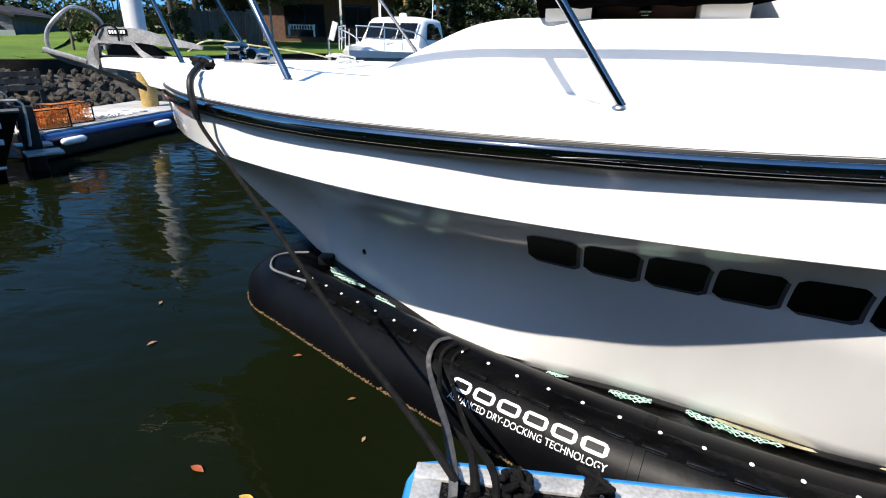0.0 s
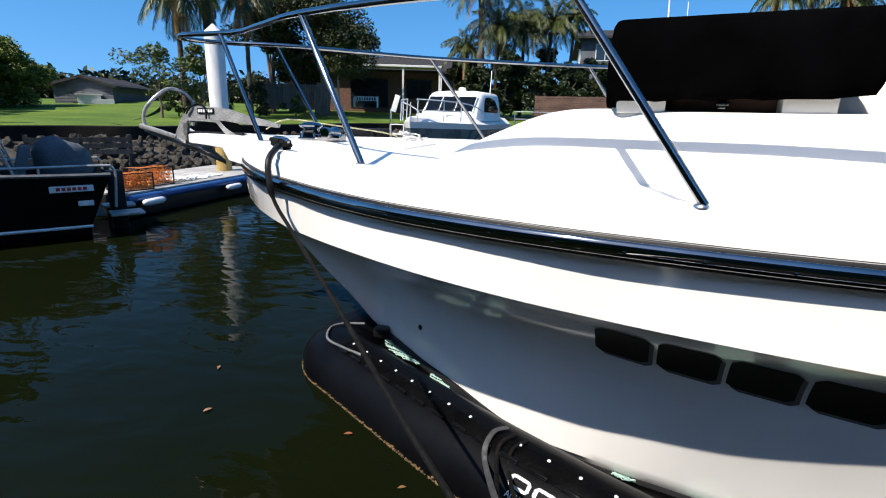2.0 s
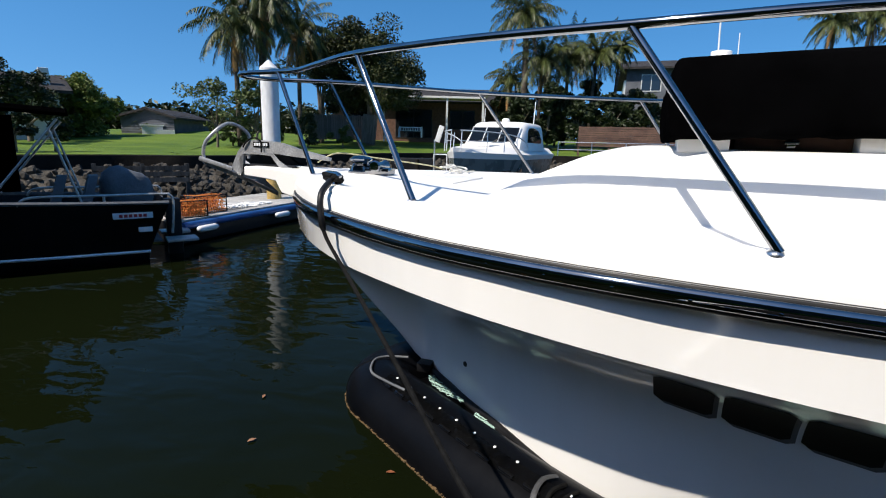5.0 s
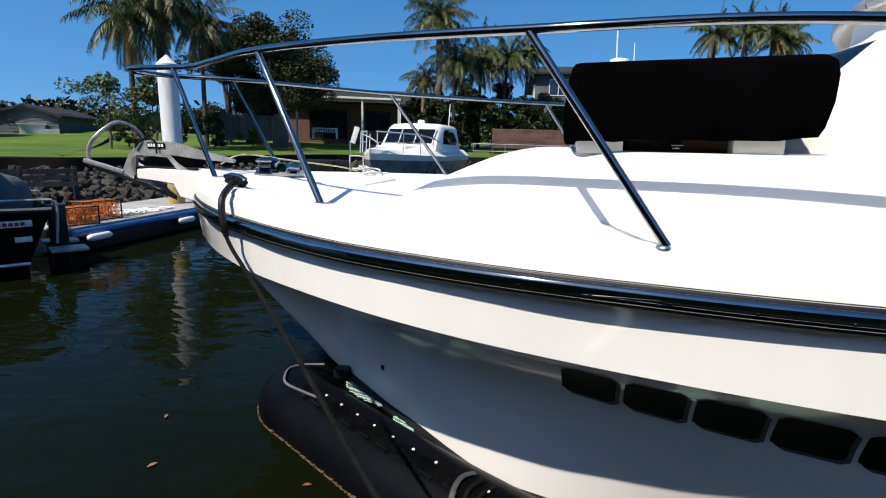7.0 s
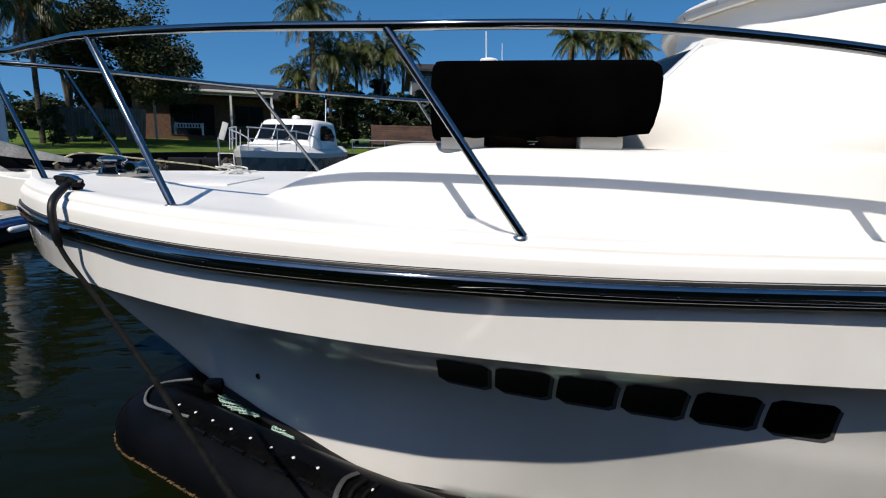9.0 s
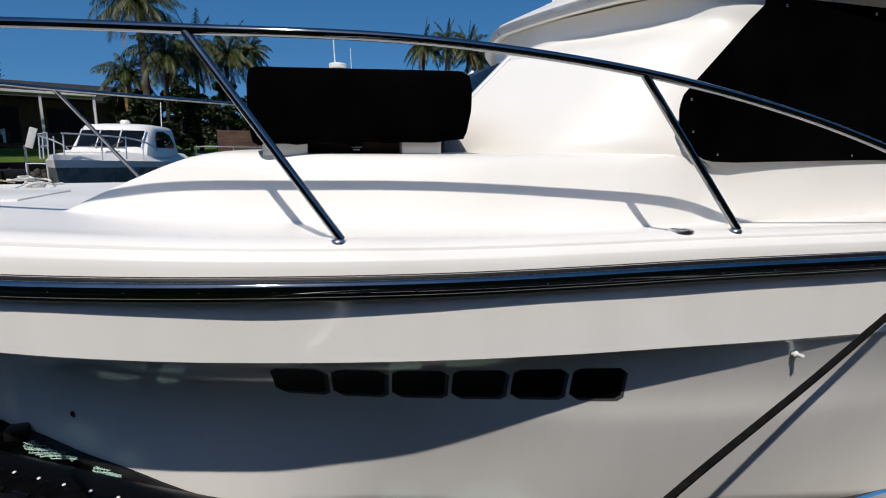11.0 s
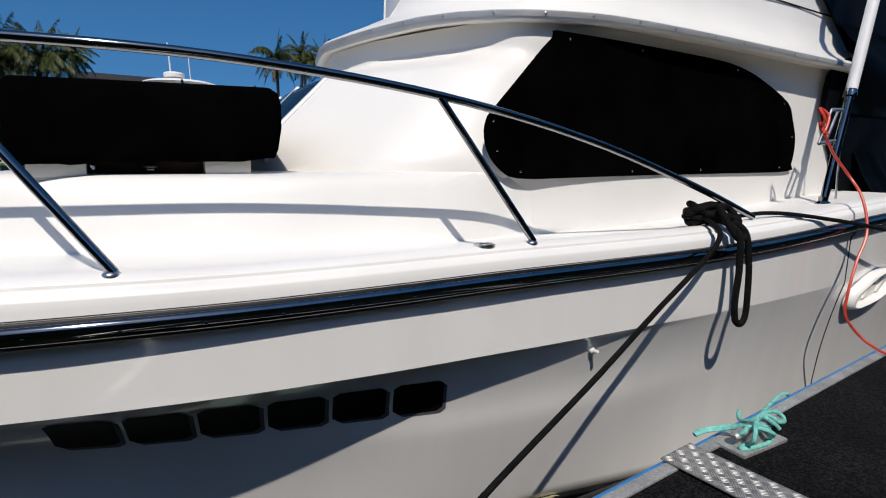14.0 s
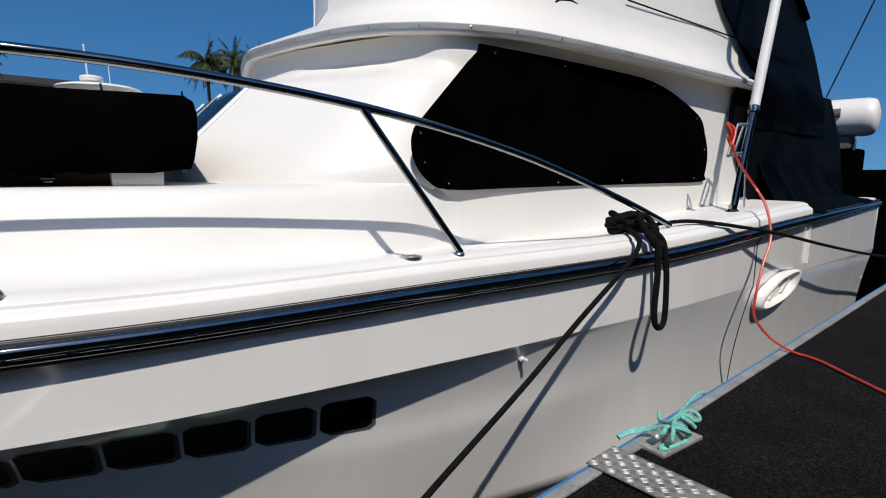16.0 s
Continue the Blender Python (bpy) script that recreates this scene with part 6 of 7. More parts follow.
def build_pontoon():
    po = thing("pontoon", pose(-7.02, 7.1, 0), "blue-sided floating pontoon with a grey plank top", "pontoon")
    bm = bmesh.new()
    box(bm, -1.9, 0.0, 0.0, 4.6, 0.02, 0.40, 0.03)
    part("float", bm, RUBBER, po, "black float side")
    bm = bmesh.new()
    sweep(bm, [(0.02, 0.0, 0.335), (0.02, 4.6, 0.335)], 0.068, 12)
    part("fender_tube", bm, BLUE_PONTOON, po, "blue edge tube")
    pl = bmesh.new()
    box(pl, -1.9, -0.02, 0, 0.135, 0, 0.03, 0.004)
    me = mesh_of("plank", pl, PLANK)
    for k in range(33):
        ob = new("plank", me)
        ob.parent = po
        ob.matrix_basis = pose(0, 0.01 + 0.139 * k, 0.402 + 0.002 * (k % 3))
    return po


build_pontoon()


def build_white_fender(x, y, z, turn):
    fe = thing("boat_fender", pose(x, y, z, 0, 90, turn), "white cylindrical boat fender tied to the pontoon edge", "fender", group="pontoon fenders")
    bm = bmesh.new()
    lathe(bm, [(0.015, -0.24), (0.04, -0.225), (0.058, -0.18), (0.06, 0.0), (0.058, 0.18), (0.04, 0.225), (0.015, 0.24)], 14)
    part("body", bm, PILE_WHITE, fe)
    bm = bmesh.new()
    lathe(bm, [(0.02, 0.23), (0.03, 0.245), (0.02, 0.27)], 10)
    part("eye", bm, BLUE_PONTOON, fe)


build_white_fender(-6.88, 9.75, 0.24, 90)
build_white_fender(-6.88, 7.55, 0.26, 90)

ORANGE_NET = vary(mat("orange_net", (0.62, 0.18, 0.03), 0.7), 20, (0.56, 0.15, 0.022), (0.8, 0.29, 0.06))


def build_net_basket(x, y, w, h, turn):
    nb = thing("crab_pot", pose(x, y, 0.43, 0, 0, turn), "folded crab pot of orange netting on a dark frame", "crab pot", group="crab pots")
    bm = bmesh.new()
    for sx in (-1, 1):
        for sy in (-1, 1):
            sweep(bm, [(sx * w / 2, sy * 0.2, 0), (sx * w / 2, sy * 0.2, h)], 0.012, 6)
    for z in (0.01, h):
        sweep(bm, [(-w / 2, -0.2, z), (w / 2, -0.2, z), (w / 2, 0.2, z), (-w / 2, 0.2, z), (-w / 2, -0.2, z)], 0.01, 6)
    part("frame", bm, RUBBER, nb)
    bm = bmesh.new()
    n = 15
    for y0 in (-0.2, -0.07, 0.06, 0.2):
        for k in range(n + 1):
            u = -w / 2 + w * k / n
            sag = 0.035 * math.sin(k * 1.7 + 9 * y0)
            sweep(bm, [(u, y0, 0), (u * 0.9 + sag, y0 * 0.8 + 0.5 * sag, h * 0.5), (u, y0, h * (0.86 + 0.14 * math.sin(k * 2.1 + 20 * y0)))], 0.008, 4)
        for k in range(6):
            z = h * k / 5
            sweep(bm, [(-w / 2, y0, z), (0, y0 * 0.8, z - 0.02), (w / 2, y0, z)], 0.008, 4)
    part("netting", bm, ORANGE_NET, nb, smooth=False)


build_net_basket(-7.5, 8.15, 0.7, 0.34, 80)
build_net_basket(-7.35, 7.55, 0.6, 0.3, 70)


def build_rope_heap():
    rnd = random.Random(4)
    bm = bmesh.new()
    for k in range(3):
        pts = [Vector((-7.45 + rnd.uniform(-0.22, 0.22), 8.6 + 0.024 * j * (1 + 0.2 * k) + rnd.uniform(-0.13, 0.13), 0.445 + rnd.uniform(0, 0.07) * (1 - j / 60))) for j in range(44)]
        sweep(bm, smooth_path(pts, 4), 0.011, 6)
    tagged(part("rope_heap", bm, PILE_WHITE), "loose heap of pale rope and sheet on the pontoon", "rope")


build_rope_heap()


def build_runabout():
    # axes of its own: x towards its bow, y to its far side
    m = pose(-6.20, 5.98, 0.0, 0, 0, math.degrees(math.atan2(-1.43, -1.06)))
    boat = thing("runabout", m, "small black aluminium runabout with white chine and grey seats", "boat")
    L, B = 5.2, 1.5

    def side(x, v):
        t = x / L
        w = B / 2 * (1 - max(0, (t - 0.45) / 0.55) ** 2.2)
        return w * (0.82 + 0.18 * v)
    bm = bmesh.new()
    for s in (1, -1):
        rows = []
        for x in steps(0, L, 24):
            rows.append([Vector((x - 0.10 * v + 0.20 * (1 - v) * (1 - x / L), -s * side(x, v), 0.17 + 0.16 * (x / L) ** 2 + v * (0.74 + 0.1 * (x / L)))) for v in steps(0, 1, 6)])
        grid_mesh(bm, rows)
    a = [Vector((-0.10 * v + 0.20 * (1 - v), -side(0, v), 0.17 + v * 0.74)) for v in steps(0, 1, 6)]
    grid_mesh(bm, [a, [Vector((p.x, -p.y, p.z)) for p in a]])
    ox = Matrix.Translation((0, -0.75, 0))
    bmesh.ops.transform(bm, matrix=ox, verts=bm.verts[:])
    part("hull", bm, NAVY, boat, "black hull side")
    bm = bmesh.new()
    for s in (1, -1):
        grid_mesh(bm, [[Vector((x + 0.20 * (1 - x / L), -0.75 - s * side(x, 0) * k, z + 0.16 * (x / L) ** 2)) for k, z in ((1.0, 0.172), (0.97, 0.08), (0.90, -0.02), (0.55, -0.14), (0.0, -0.24))] for x in steps(0, L, 16)])
    a = [Vector((0.2, -0.75 - side(0, 0) * k, z)) for k, z in ((1.0, 0.172), (0.97, 0.08), (0.90, -0.02), (0.55, -0.14), (0.0, -0.24))]
    grid_mesh(bm, [a, [Vector((p.x, -1.5 - p.y, p.z)) for p in a]])
    part("bottom", bm, NAVY, boat, "black bottom below the chine")
    bm = bmesh.new()
    for s in (1, -1):
        sweep(bm, [(x - 0.02, -0.75 - s * (side(x, 0) + 0.005), 0.185 + 0.16 * (x / L) ** 2) for x in steps(0.2, L, 20)], 0.022, 6)
    part("chine_stripe", bm, PILE_WHITE, boat, "white chine stripe")
    bm = bmesh.new()
    for s in (1, -1):
        sweep(bm, [(x - 0.1, -0.75 - s * (side(x, 1) + 0.0), 0.915 + 0.26 * (x / L) ** 1.5) for x in steps(0.0, L, 20)], 0.03, 6)
    part("gunwale", bm, GREY_CANVAS, boat, "grey gunwale capping")
    bm = bmesh.new()
    box(bm, 0.0, L * 0.8, -1.3, -0.2, 0.30, 0.33)
    part("floor", bm, GREY_CANVAS, boat)
    # stern rail
    bm = bmesh.new()
    for yy in (-0.75 + 0.73, -0.75 - 0.73):
        sweep(bm, smooth_path([(-0.12, yy, 0.45), (-0.16, yy, 0.9), (-0.12, yy, 1.02), (0.0, yy, 1.04), (0.8, yy, 1.04), (1.5, yy, 1.04), (1.65, yy, 0.93)], 5), 0.018, 8)
        sweep(bm, [(0.7, yy, 1.04), (0.7, yy, 0.92)], 0.016, 8)
    part("stern_rail", bm, ALU, boat, "bare aluminium stern rail")
    bm = bmesh.new()
    for yy in (-0.35, -1.15):
        box(bm, -0.5, -0.06, yy - 0.18, yy + 0.18, 0.28, 0.32, 0.01)
    part("boarding_step", bm, ALU, boat, "aluminium boarding platform")
    # seats
    for x in (0.72, 1.08):
        bm = bmesh.new()
        rows = []
        for t in steps(0, 1, 7):
            z = 0.62 + 0.68 * t
            xx = x + 0.26 - 0.20 * t
            w = 0.22 * (1 - 0.35 * max(0, t - 0.6) ** 2 * 6)
            rows.append([Vector((xx + dx, -0.45 + yy, z)) for dx, yy in ((-0.05, -w), (-0.02, 0.0), (-0.05, w), (0.06, w), (0.08, 0), (0.06, -w))])
        vs = grid_mesh(bm, rows, close_v=True)
        bm.faces.new(vs[-1])
        box(bm, x - 0.25, x + 0.22, -0.66, -0.24, 0.55, 0.66, 0.03)
        part("seat", bm, GREY_CANVAS, boat, "grey padded seat")
    # covered outboard
    bm = bmesh.new()
    rows = []
    for t, w, l, zz in ((0, 0.19, 0.30, 0.86), (0.2, 0.21, 0.34, 0.98), (0.5, 0.21, 0.34, 1.14), (0.75, 0.18, 0.29, 1.27), (0.92, 0.12, 0.2, 1.35), (1, 0.05, 0.08, 1.375)):
        rows.append([Vector((0.36 + l * math.cos(a) * (1.1 if math.cos(a) > 0 else 1), -0.75 + w * math.sin(a), zz + 0.05 * math.cos(a))) for a in (2 * math.pi * k / 18 for k in range(18))])
    vs = grid_mesh(bm, rows, close_v=True)
    bm.faces.new(vs[-1])
    part("outboard_cover", bm, GREY_CANVAS, boat, "blue-grey canvas over the outboard cowl")
    bm = bmesh.new()
    box(bm, -0.34, -0.12, -0.83, -0.67, -0.3, 0.9, 0.03)
    part("outboard_leg", bm, RUBBER, boat, "black outboard leg")
    # bimini frame and canvas
    for yy in (-0.02, -1.48):
        for a, b in (((0.95, yy, 0.93), (1.22, yy, 1.92)), ((1.95, yy, 0.98), (1.12, yy, 2.06))):
            bm = bmesh.new()
            sweep(bm, [a, b], 0.016, 8)
            part("awning_strut", bm, ALU, boat, "bare aluminium awning strut")
    bm = bmesh.new()
    rows = []
    for x in steps(1.02, 3.6, 10):
        rows.append([Vector((x, -0.75 + yy, 2.24 - 0.08 * (yy / 0.8) ** 2 - 0.02 * math.cos((x - 1) * 4))) for yy in steps(-0.82, 0.82, 9)])
    grid_mesh(bm, rows)
    bmesh.ops.solidify(bm, geom=bm.faces[:], thickness=0.16)
    part("bimini_canvas", bm, CANVAS, boat, "black awning canvas")
    bm = bmesh.new()
    rows = [[Vector((x, -1.46 + 0.03 * math.sin(5 * x), z)) for x in steps(1.7, 3.6, 12)] for z in steps(1.0, 2.12, 5)]
    grid_mesh(bm, rows)
    bmesh.ops.solidify(bm, geom=bm.faces[:], thickness=0.02)
    part("awning_curtain", bm, CANVAS, boat, "black side curtain of the awning")
    # transfers on the near side, plain bars
    yb = 0.0
    bm = bmesh.new()
    box(bm, 0.12, 0.62, yb - 0.012, yb + 0.003, 0.70, 0.785, 0.002)
    part("name_patch", bm, PILE_WHITE, boat, "white maker's patch")
    bm = bmesh.new()
    for k in range(6):
        box(bm, 0.20 + 0.06 * k, 0.245 + 0.06 * k, yb - 0.012, yb + 0.006, 0.72, 0.765)
    part("name_bar", bm, mat("red_vinyl", (0.35, 0.02, 0.03), 0.4), boat, "dark red bars", smooth=False)
    bm = bmesh.new()
    box(bm, 0.14, 0.32, yb - 0.02, yb + 0.001, 0.50, 0.57, 0.002)
    part("white_patch", bm, PILE_WHITE, boat)


build_runabout()


# ---- the grey and white cruiser across the canal ----
def build_far_cruiser():
    m = pose(-4.88, 21.2, 0, 0, 0, -96) @ Matrix.Diagonal((1, 1.08, 1.16, 1))
    boat = thing("moored_cruiser", m, "white sports cruiser with a grey hull moored across the canal", "boat")
    L, B = 8.4, 2.66

    def half(x):
        t = (x + 4.2) / L
        return B / 2 * (1 - max(0, (t - 0.5) / 0.5) ** 2.3)
    xs = [4.2 - 8.4 * (k / 40) ** 1.9 for k in range(41)]
    for name, v0, v1, paint, words in (("hull", 0.0, 0.86, GREY_HULL, "dark grey hull"), ("topside", 0.865, 1.0, GEL, "white topside band")):
        bm = bmesh.new()
        for s in (1, -1):
            grid_mesh(bm, [[Vector((x - 0.35 * (1 - v) * max(0, x / 4.2), s * half(x) * (0.72 + 0.28 * v), v * (1.26 + 0.10 * max(0, x / 4.2)))) for v in steps(v0, v1, 5)] for x in xs])
        part(name, bm, paint, boat, words)
    bm = bmesh.new()
    rows = []
    for x in xs:
        z = 1.26 + 0.10 * max(0, x / 4.2)
        h = half(x)
        up = 0.16 * smoothstep(3.6, 1.0, x)
        rows.append([Vector((x, y * h, z + (0.12 if abs(y) < 0.97 else 0.0) + up * (1 - abs(y) ** 4))) for y in (-1, -0.97, -0.8, -0.5, 0, 0.5, 0.8, 0.97, 1)])
    grid_mesh(bm, rows)
    part("deck", bm, GEL, boat, "white foredeck")
    bm = bmesh.new()
    rows = []
    for z, x0, x1, w in ((1.38, 0.95, -2.8, 1.20), (1.66, 0.66, -2.8, 1.17), (2.22, 0.02, -2.8, 1.06), (2.30, -0.05, -2.75, 1.03), (2.36, -0.22, -2.7, 0.94), (2.40, -0.7, -2.5, 0.7)):
        out = [(x0, 0), (x0 - 0.06, w * 0.6), (x0 - 0.3, w * 0.92), (x0 - 0.7, w), (x1, w)]
        full = out + [(x, -y) for x, y in out[:0:-1]]
        rows.append([Vector((x, y, z)) for x, y in full])
    vs = grid_mesh(bm, rows, close_v=True)
    bm.faces.new(vs[-1])
    part("cabin", bm, GEL, boat, "white cabin top")
    for y0, y1 in ((-0.92, -0.31), (-0.295, 0.295), (0.31, 0.92)):
        bm = bmesh.new()
        rows = []
        for z in steps(1.70, 2.18, 4):
            x0 = 0.625 - (z - 1.70) * 1.143
            rows.append([Vector((x0 + 0.06 - 0.27 * (abs(y) / 1.0) ** 2.2, y, z)) for y in steps(y0, y1, 5)])
        grid_mesh(bm, rows)
        bmesh.ops.solidify(bm, geom=bm.faces[:], thickness=0.02)
        part("windscreen_pane", bm, DARK_GLASS, boat, "dark windscreen pane")
    for s in (1, -1):
        bm = bmesh.new()
        ring = [(-0.25, 1.68), (-0.55, 2.08), (-0.8, 2.18), (-1.5, 2.2), (-2.2, 2.1), (-2.5, 1.8), (-2.3, 1.66)]
        bm.faces.new([bm.verts.new((x, s * (1.235 - 0.197 * (z - 1.38)), z)) for x, z in ring])
        part("side_window", bm, DARK_GLASS, boat, "dark side window")
        bm = bmesh.new()
        sweep(bm, smooth_path([(4.0, s * 0.16, 1.98), (3.2, s * 0.72, 1.96), (2.2, s * 1.06, 1.92), (1.2, s * 1.22, 1.84), (0.3, s * 1.27, 1.66), (0.0, s * 1.28, 1.42)], 5), 0.022, 6)
        sweep(bm, smooth_path([(4.0, s * 0.16, 1.68), (3.2, s * 0.72, 1.67), (2.2, s * 1.06, 1.65)], 4), 0.014, 6)
        for x, y in ((3.95, 0.18), (3.1, 0.75), (2.2, 1.06), (1.2, 1.21)):
            sweep(bm, [(x, s * y, 1.96), (x + 0.08, s * y, 1.36)], 0.018, 6)
        part("bow_rail", bm, TRIM_ALU, boat)
    bm = bmesh.new()
    sweep(bm, [(-2.4, 0.8, 2.2), (-2.6, 0.8, 3.2)], 0.018, 6)
    part("aerial", bm, PILE_WHITE, boat)
    bm = bmesh.new()
    sweep(bm, [(-1.2, -0.9, 2.2), (-1.25, -0.9, 2.9)], 0.014, 6)
    part("aerial", bm, PILE_WHITE, boat)
    bm = bmesh.new()
    lathe(bm, [(0.04, 2.34), (0.04, 2.4), (0.14, 2.41), (0.16, 2.46), (0.12, 2.53), (0.03, 2.54)], 14, Matrix.Translation((-1.2, 0, 0)))
    part("horn_light", bm, GEL, boat)
    bm = bmesh.new()
    for k in range(7):
        box(bm, 1.4 + 0.13 * k, 1.49 + 0.13 * k, half(1.8) * 0.90, half(1.8) * 0.90 + 0.05, 0.66, 0.78)
    part("name_bar", bm, BLACK_MARK, boat, "dark name bars", smooth=False)
    # oval port light in the side, bright bars between the panes, wipers and a cushion line on the foredeck
    bm = bmesh.new()
    lathe(bm, [(0.0, 0.03), (0.13, 0.03), (0.16, 0.02), (0.165, -0.03)], 18, Matrix.Translation((0.75, half(0.75) * 0.93, 0.74)) @ pose(0, 0, 0, -90, 0, 0) @ Matrix.Diagonal((1.5, 0.75, 1, 1)))
    part("port_light", bm, DARK_GLASS, boat, "dark oval port light")
    for y in (-0.935, -0.302, 0.302, 0.935):
        bm = bmesh.new()
        sweep(bm, [(0.63 - (z - 1.70) * 1.143 + 0.065 - 0.27 * abs(y) ** 2.2, y, z) for z in (1.67, 1.94, 2.21)], 0.02, 6)
        part("windscreen_bar", bm, PILE_WHITE, boat)
    bm = bmesh.new()
    for y in (-0.5, 0.1):
        sweep(bm, [(0.72, y, 1.66), (0.58, y + 0.35, 1.86)], 0.012, 5)
    part("wiper", bm, RUBBER, boat)
    bm = bmesh.new()
    box(bm, 1.15, 2.3, -0.55, 0.55, 1.52, 1.585, 0.03)
    part("sun_pad", bm, PILE_WHITE, boat, "pale sun pad on the foredeck")


build_far_cruiser()


def build_neighbour():
    # a larger white boat beyond the deck chest; its hardtop, radome and aerials show
    m = pose(2.3, 16.4, 0)
    boat = thing("hardtop_cruiser", m, "white hardtop cruiser with a radome and whip aerials", "boat")
    bm = bmesh.new()
    rows = []
    for x in steps(-1.2, 7.5, 14):
        w = 1.7 * min(1, 0.55 + 0.45 * smoothstep(-1.2, 1.5, x))
        rows.append([Vector((x, -w * 0.7, 0)), Vector((x, -w, 1.35)), Vector((x, -w * 0.8, 1.5)), Vector((x, 0, 1.6)), Vector((x, w * 0.8, 1.5)), Vector((x, w, 1.35)), Vector((x, w * 0.7, 0))])
    vs = grid_mesh(bm, rows)
    bm.faces.new(vs[0])
    bm.faces.new(vs[-1][::-1])
    part("hull", bm, GEL, boat)
    bm = bmesh.new()
    box(bm, -0.2, 5.0, -1.35, 1.35, 1.5, 2.7, 0.15)
    box(bm, 0.6, 4.0, -1.15, 1.15, 2.7, 3.4, 0.15)
    part("cabin", bm, GEL, boat)
    for x, y in ((0.2, -1.1), (0.2, 1.1), (2.0, -1.1), (2.0, 1.1)):
        bm = bmesh.new()
        sweep(bm, [(x, y, 3.3), (x - 0.1, y, 4.12)], 0.03, 8)
        part("hardtop_post", bm, STEEL, boat)
    bm = bmesh.new()
    lathe(bm, [(0.03, 4.215), (0.6, 4.205), (0.86, 4.18), (0.97, 4.145), (1.0, 4.11), (0.96, 4.075), (0.03, 4.065)], 32, pose(0.2, 0, 0) @ Matrix.Diagonal((0.97, 1.0, 1, 1)))
    part("hardtop", bm, GEL, boat, "white hardtop roof")
    bm = bmesh.new()
    lathe(bm, [(0.12, 4.19), (0.13, 4.24), (0.25, 4.26), (0.26, 4.34), (0.24, 4.37), (0.1, 4.40)], 18, Matrix.Translation((0.0, -0.4, 0)))
    part("radome", bm, GEL, boat, "white radome")
    bm = bmesh.new()
    sweep(bm, [(-0.06, -0.3, 4.2), (-0.10, -0.3, 5.15)], 0.022, 6)
    sweep(bm, [(0.42, -0.2, 4.2), (0.40, -0.2, 4.85)], 0.012, 6)
    part("aerial", bm, PILE_WHITE, boat)


build_neighbour()


def build_tender():
    # aft: an inflatable tender on the next boat's stern
    ten = thing("inflatable_tender", pose(9.39, 2.47, 2.72, 0, 0, -80), "white inflatable tender with grey trim carried high astern", "dinghy")
    bm = bmesh.new()
    sweep(bm, smooth_path([(-2.2, 0.05, 0.0), (-1.0, 0.0, 0), (0.2, 0.0, 0.0), (0.55, 0.0, 0.0), (0.66, 0.0, 0.0)], 6), [0.25] * 17 + [0.25, 0.245, 0.235, 0.22, 0.19, 0.15, 0.10, 0.05], 18)
    part("tube", bm, GEL, ten)
    bm = bmesh.new()
    sweep(bm, [(-2.0, -0.235, 0.05), (0.25, -0.24, 0.05)], 0.05, 8, flat=1.2)
    part("rubbing_strake", bm, GREY_CANVAS, ten, "grey rubbing strake")
    bm = bmesh.new()
    box(bm, -2.2, 0.4, -0.1, 0.9, -0.42, -0.2, 0.06)
    part("keel", bm, GREY_CANVAS, ten)
    st = world_of((9.7, -1.3, 1.6))
    frame_ = thing("stern_platform", pose(st.x, st.y, 0, 0, 0, -2), "dark stern platform with outboard engines behind the cruiser", "platform")
    bm = bmesh.new()
    box(bm, -0.9, 1.6, -0.7, 2.2, 0.0, 2.02, 0.06)
    part("engine_block", bm, CANVAS, frame_)
    bm = bmesh.new()
    box(bm, -0.3, 1.2, 0.2, 2.2, 2.02, 2.36, 0.05)
    part("cradle", bm, CANVAS, frame_)
    bm = bmesh.new()
    sweep(bm, [(-0.95, -0.6, 2.05), (-0.7, -0.65, 2.08), (-0.5, -0.7, 2.05)], 0.06, 10)
    sweep(bm, [(-0.95, -0.6, 1.86), (-0.7, -0.65, 1.88), (-0.5, -0.7, 1.86)], 0.05, 10)
    part("chrome_fitting", bm, STEEL, frame_)
    # a stay wire against the sky
    bm = bmesh.new()
    a, b = world_of((9.3, -1.0, 3.0)), world_of((9.3, -1.65, 4.8))
    sweep(bm, [a, b], 0.009, 6)
    tagged(part("stay_wire", bm, RUBBER), "thin dark stay wire against the sky", "wire")


build_tender()


# ---- houses ----
def gable_house(name, m, w, d, h, rise, wall, roof, label, over=0.6):
    house = thing(name, m, label, "house")
    bm = bmesh.new()
    prism(bm, [(0, 0), (w, 0), (w, d), (0, d)], -0.5, h)
    part("wall", bm, wall, house, smooth=False)
    bm = bmesh.new()
    for s in (0, 1):
        y0, y1 = (-over, d / 2) if s == 0 else (d + over, d / 2)
        zs = (h - 0.12, h + rise)
        q = [Vector((-over, y0, zs[0])), Vector((w + over, y0, zs[0])), Vector((w + over, y1, zs[1])), Vector((-over, y1, zs[1]))]
        lo = [p + Vector((0, 0, -0.16)) for p in q]
        grid_mesh(bm, [[q[0], q[1]], [q[3], q[2]]])
        grid_mesh(bm, [[lo[0], lo[1]], [lo[3], lo[2]]])
        grid_mesh(bm, [[q[0], q[1]], [lo[0], lo[1]]])
        grid_mesh(bm, [[q[1], q[2]], [lo[1], lo[2]]])
        grid_mesh(bm, [[q[0], q[3]], [lo[0], lo[3]]])
    part("roof", bm, roof, house, smooth=False)
    for x in (0.0, w):
        bm = bmesh.new()
        vs = [bm.verts.new((x, 0.02, h - 0.05)), bm.verts.new((x, d - 0.02, h - 0.05)), bm.verts.new((x, d / 2, h + rise - 0.05))]
        bm.faces.new(vs)
        part("gable", bm, wall, house, smooth=False)
    return house


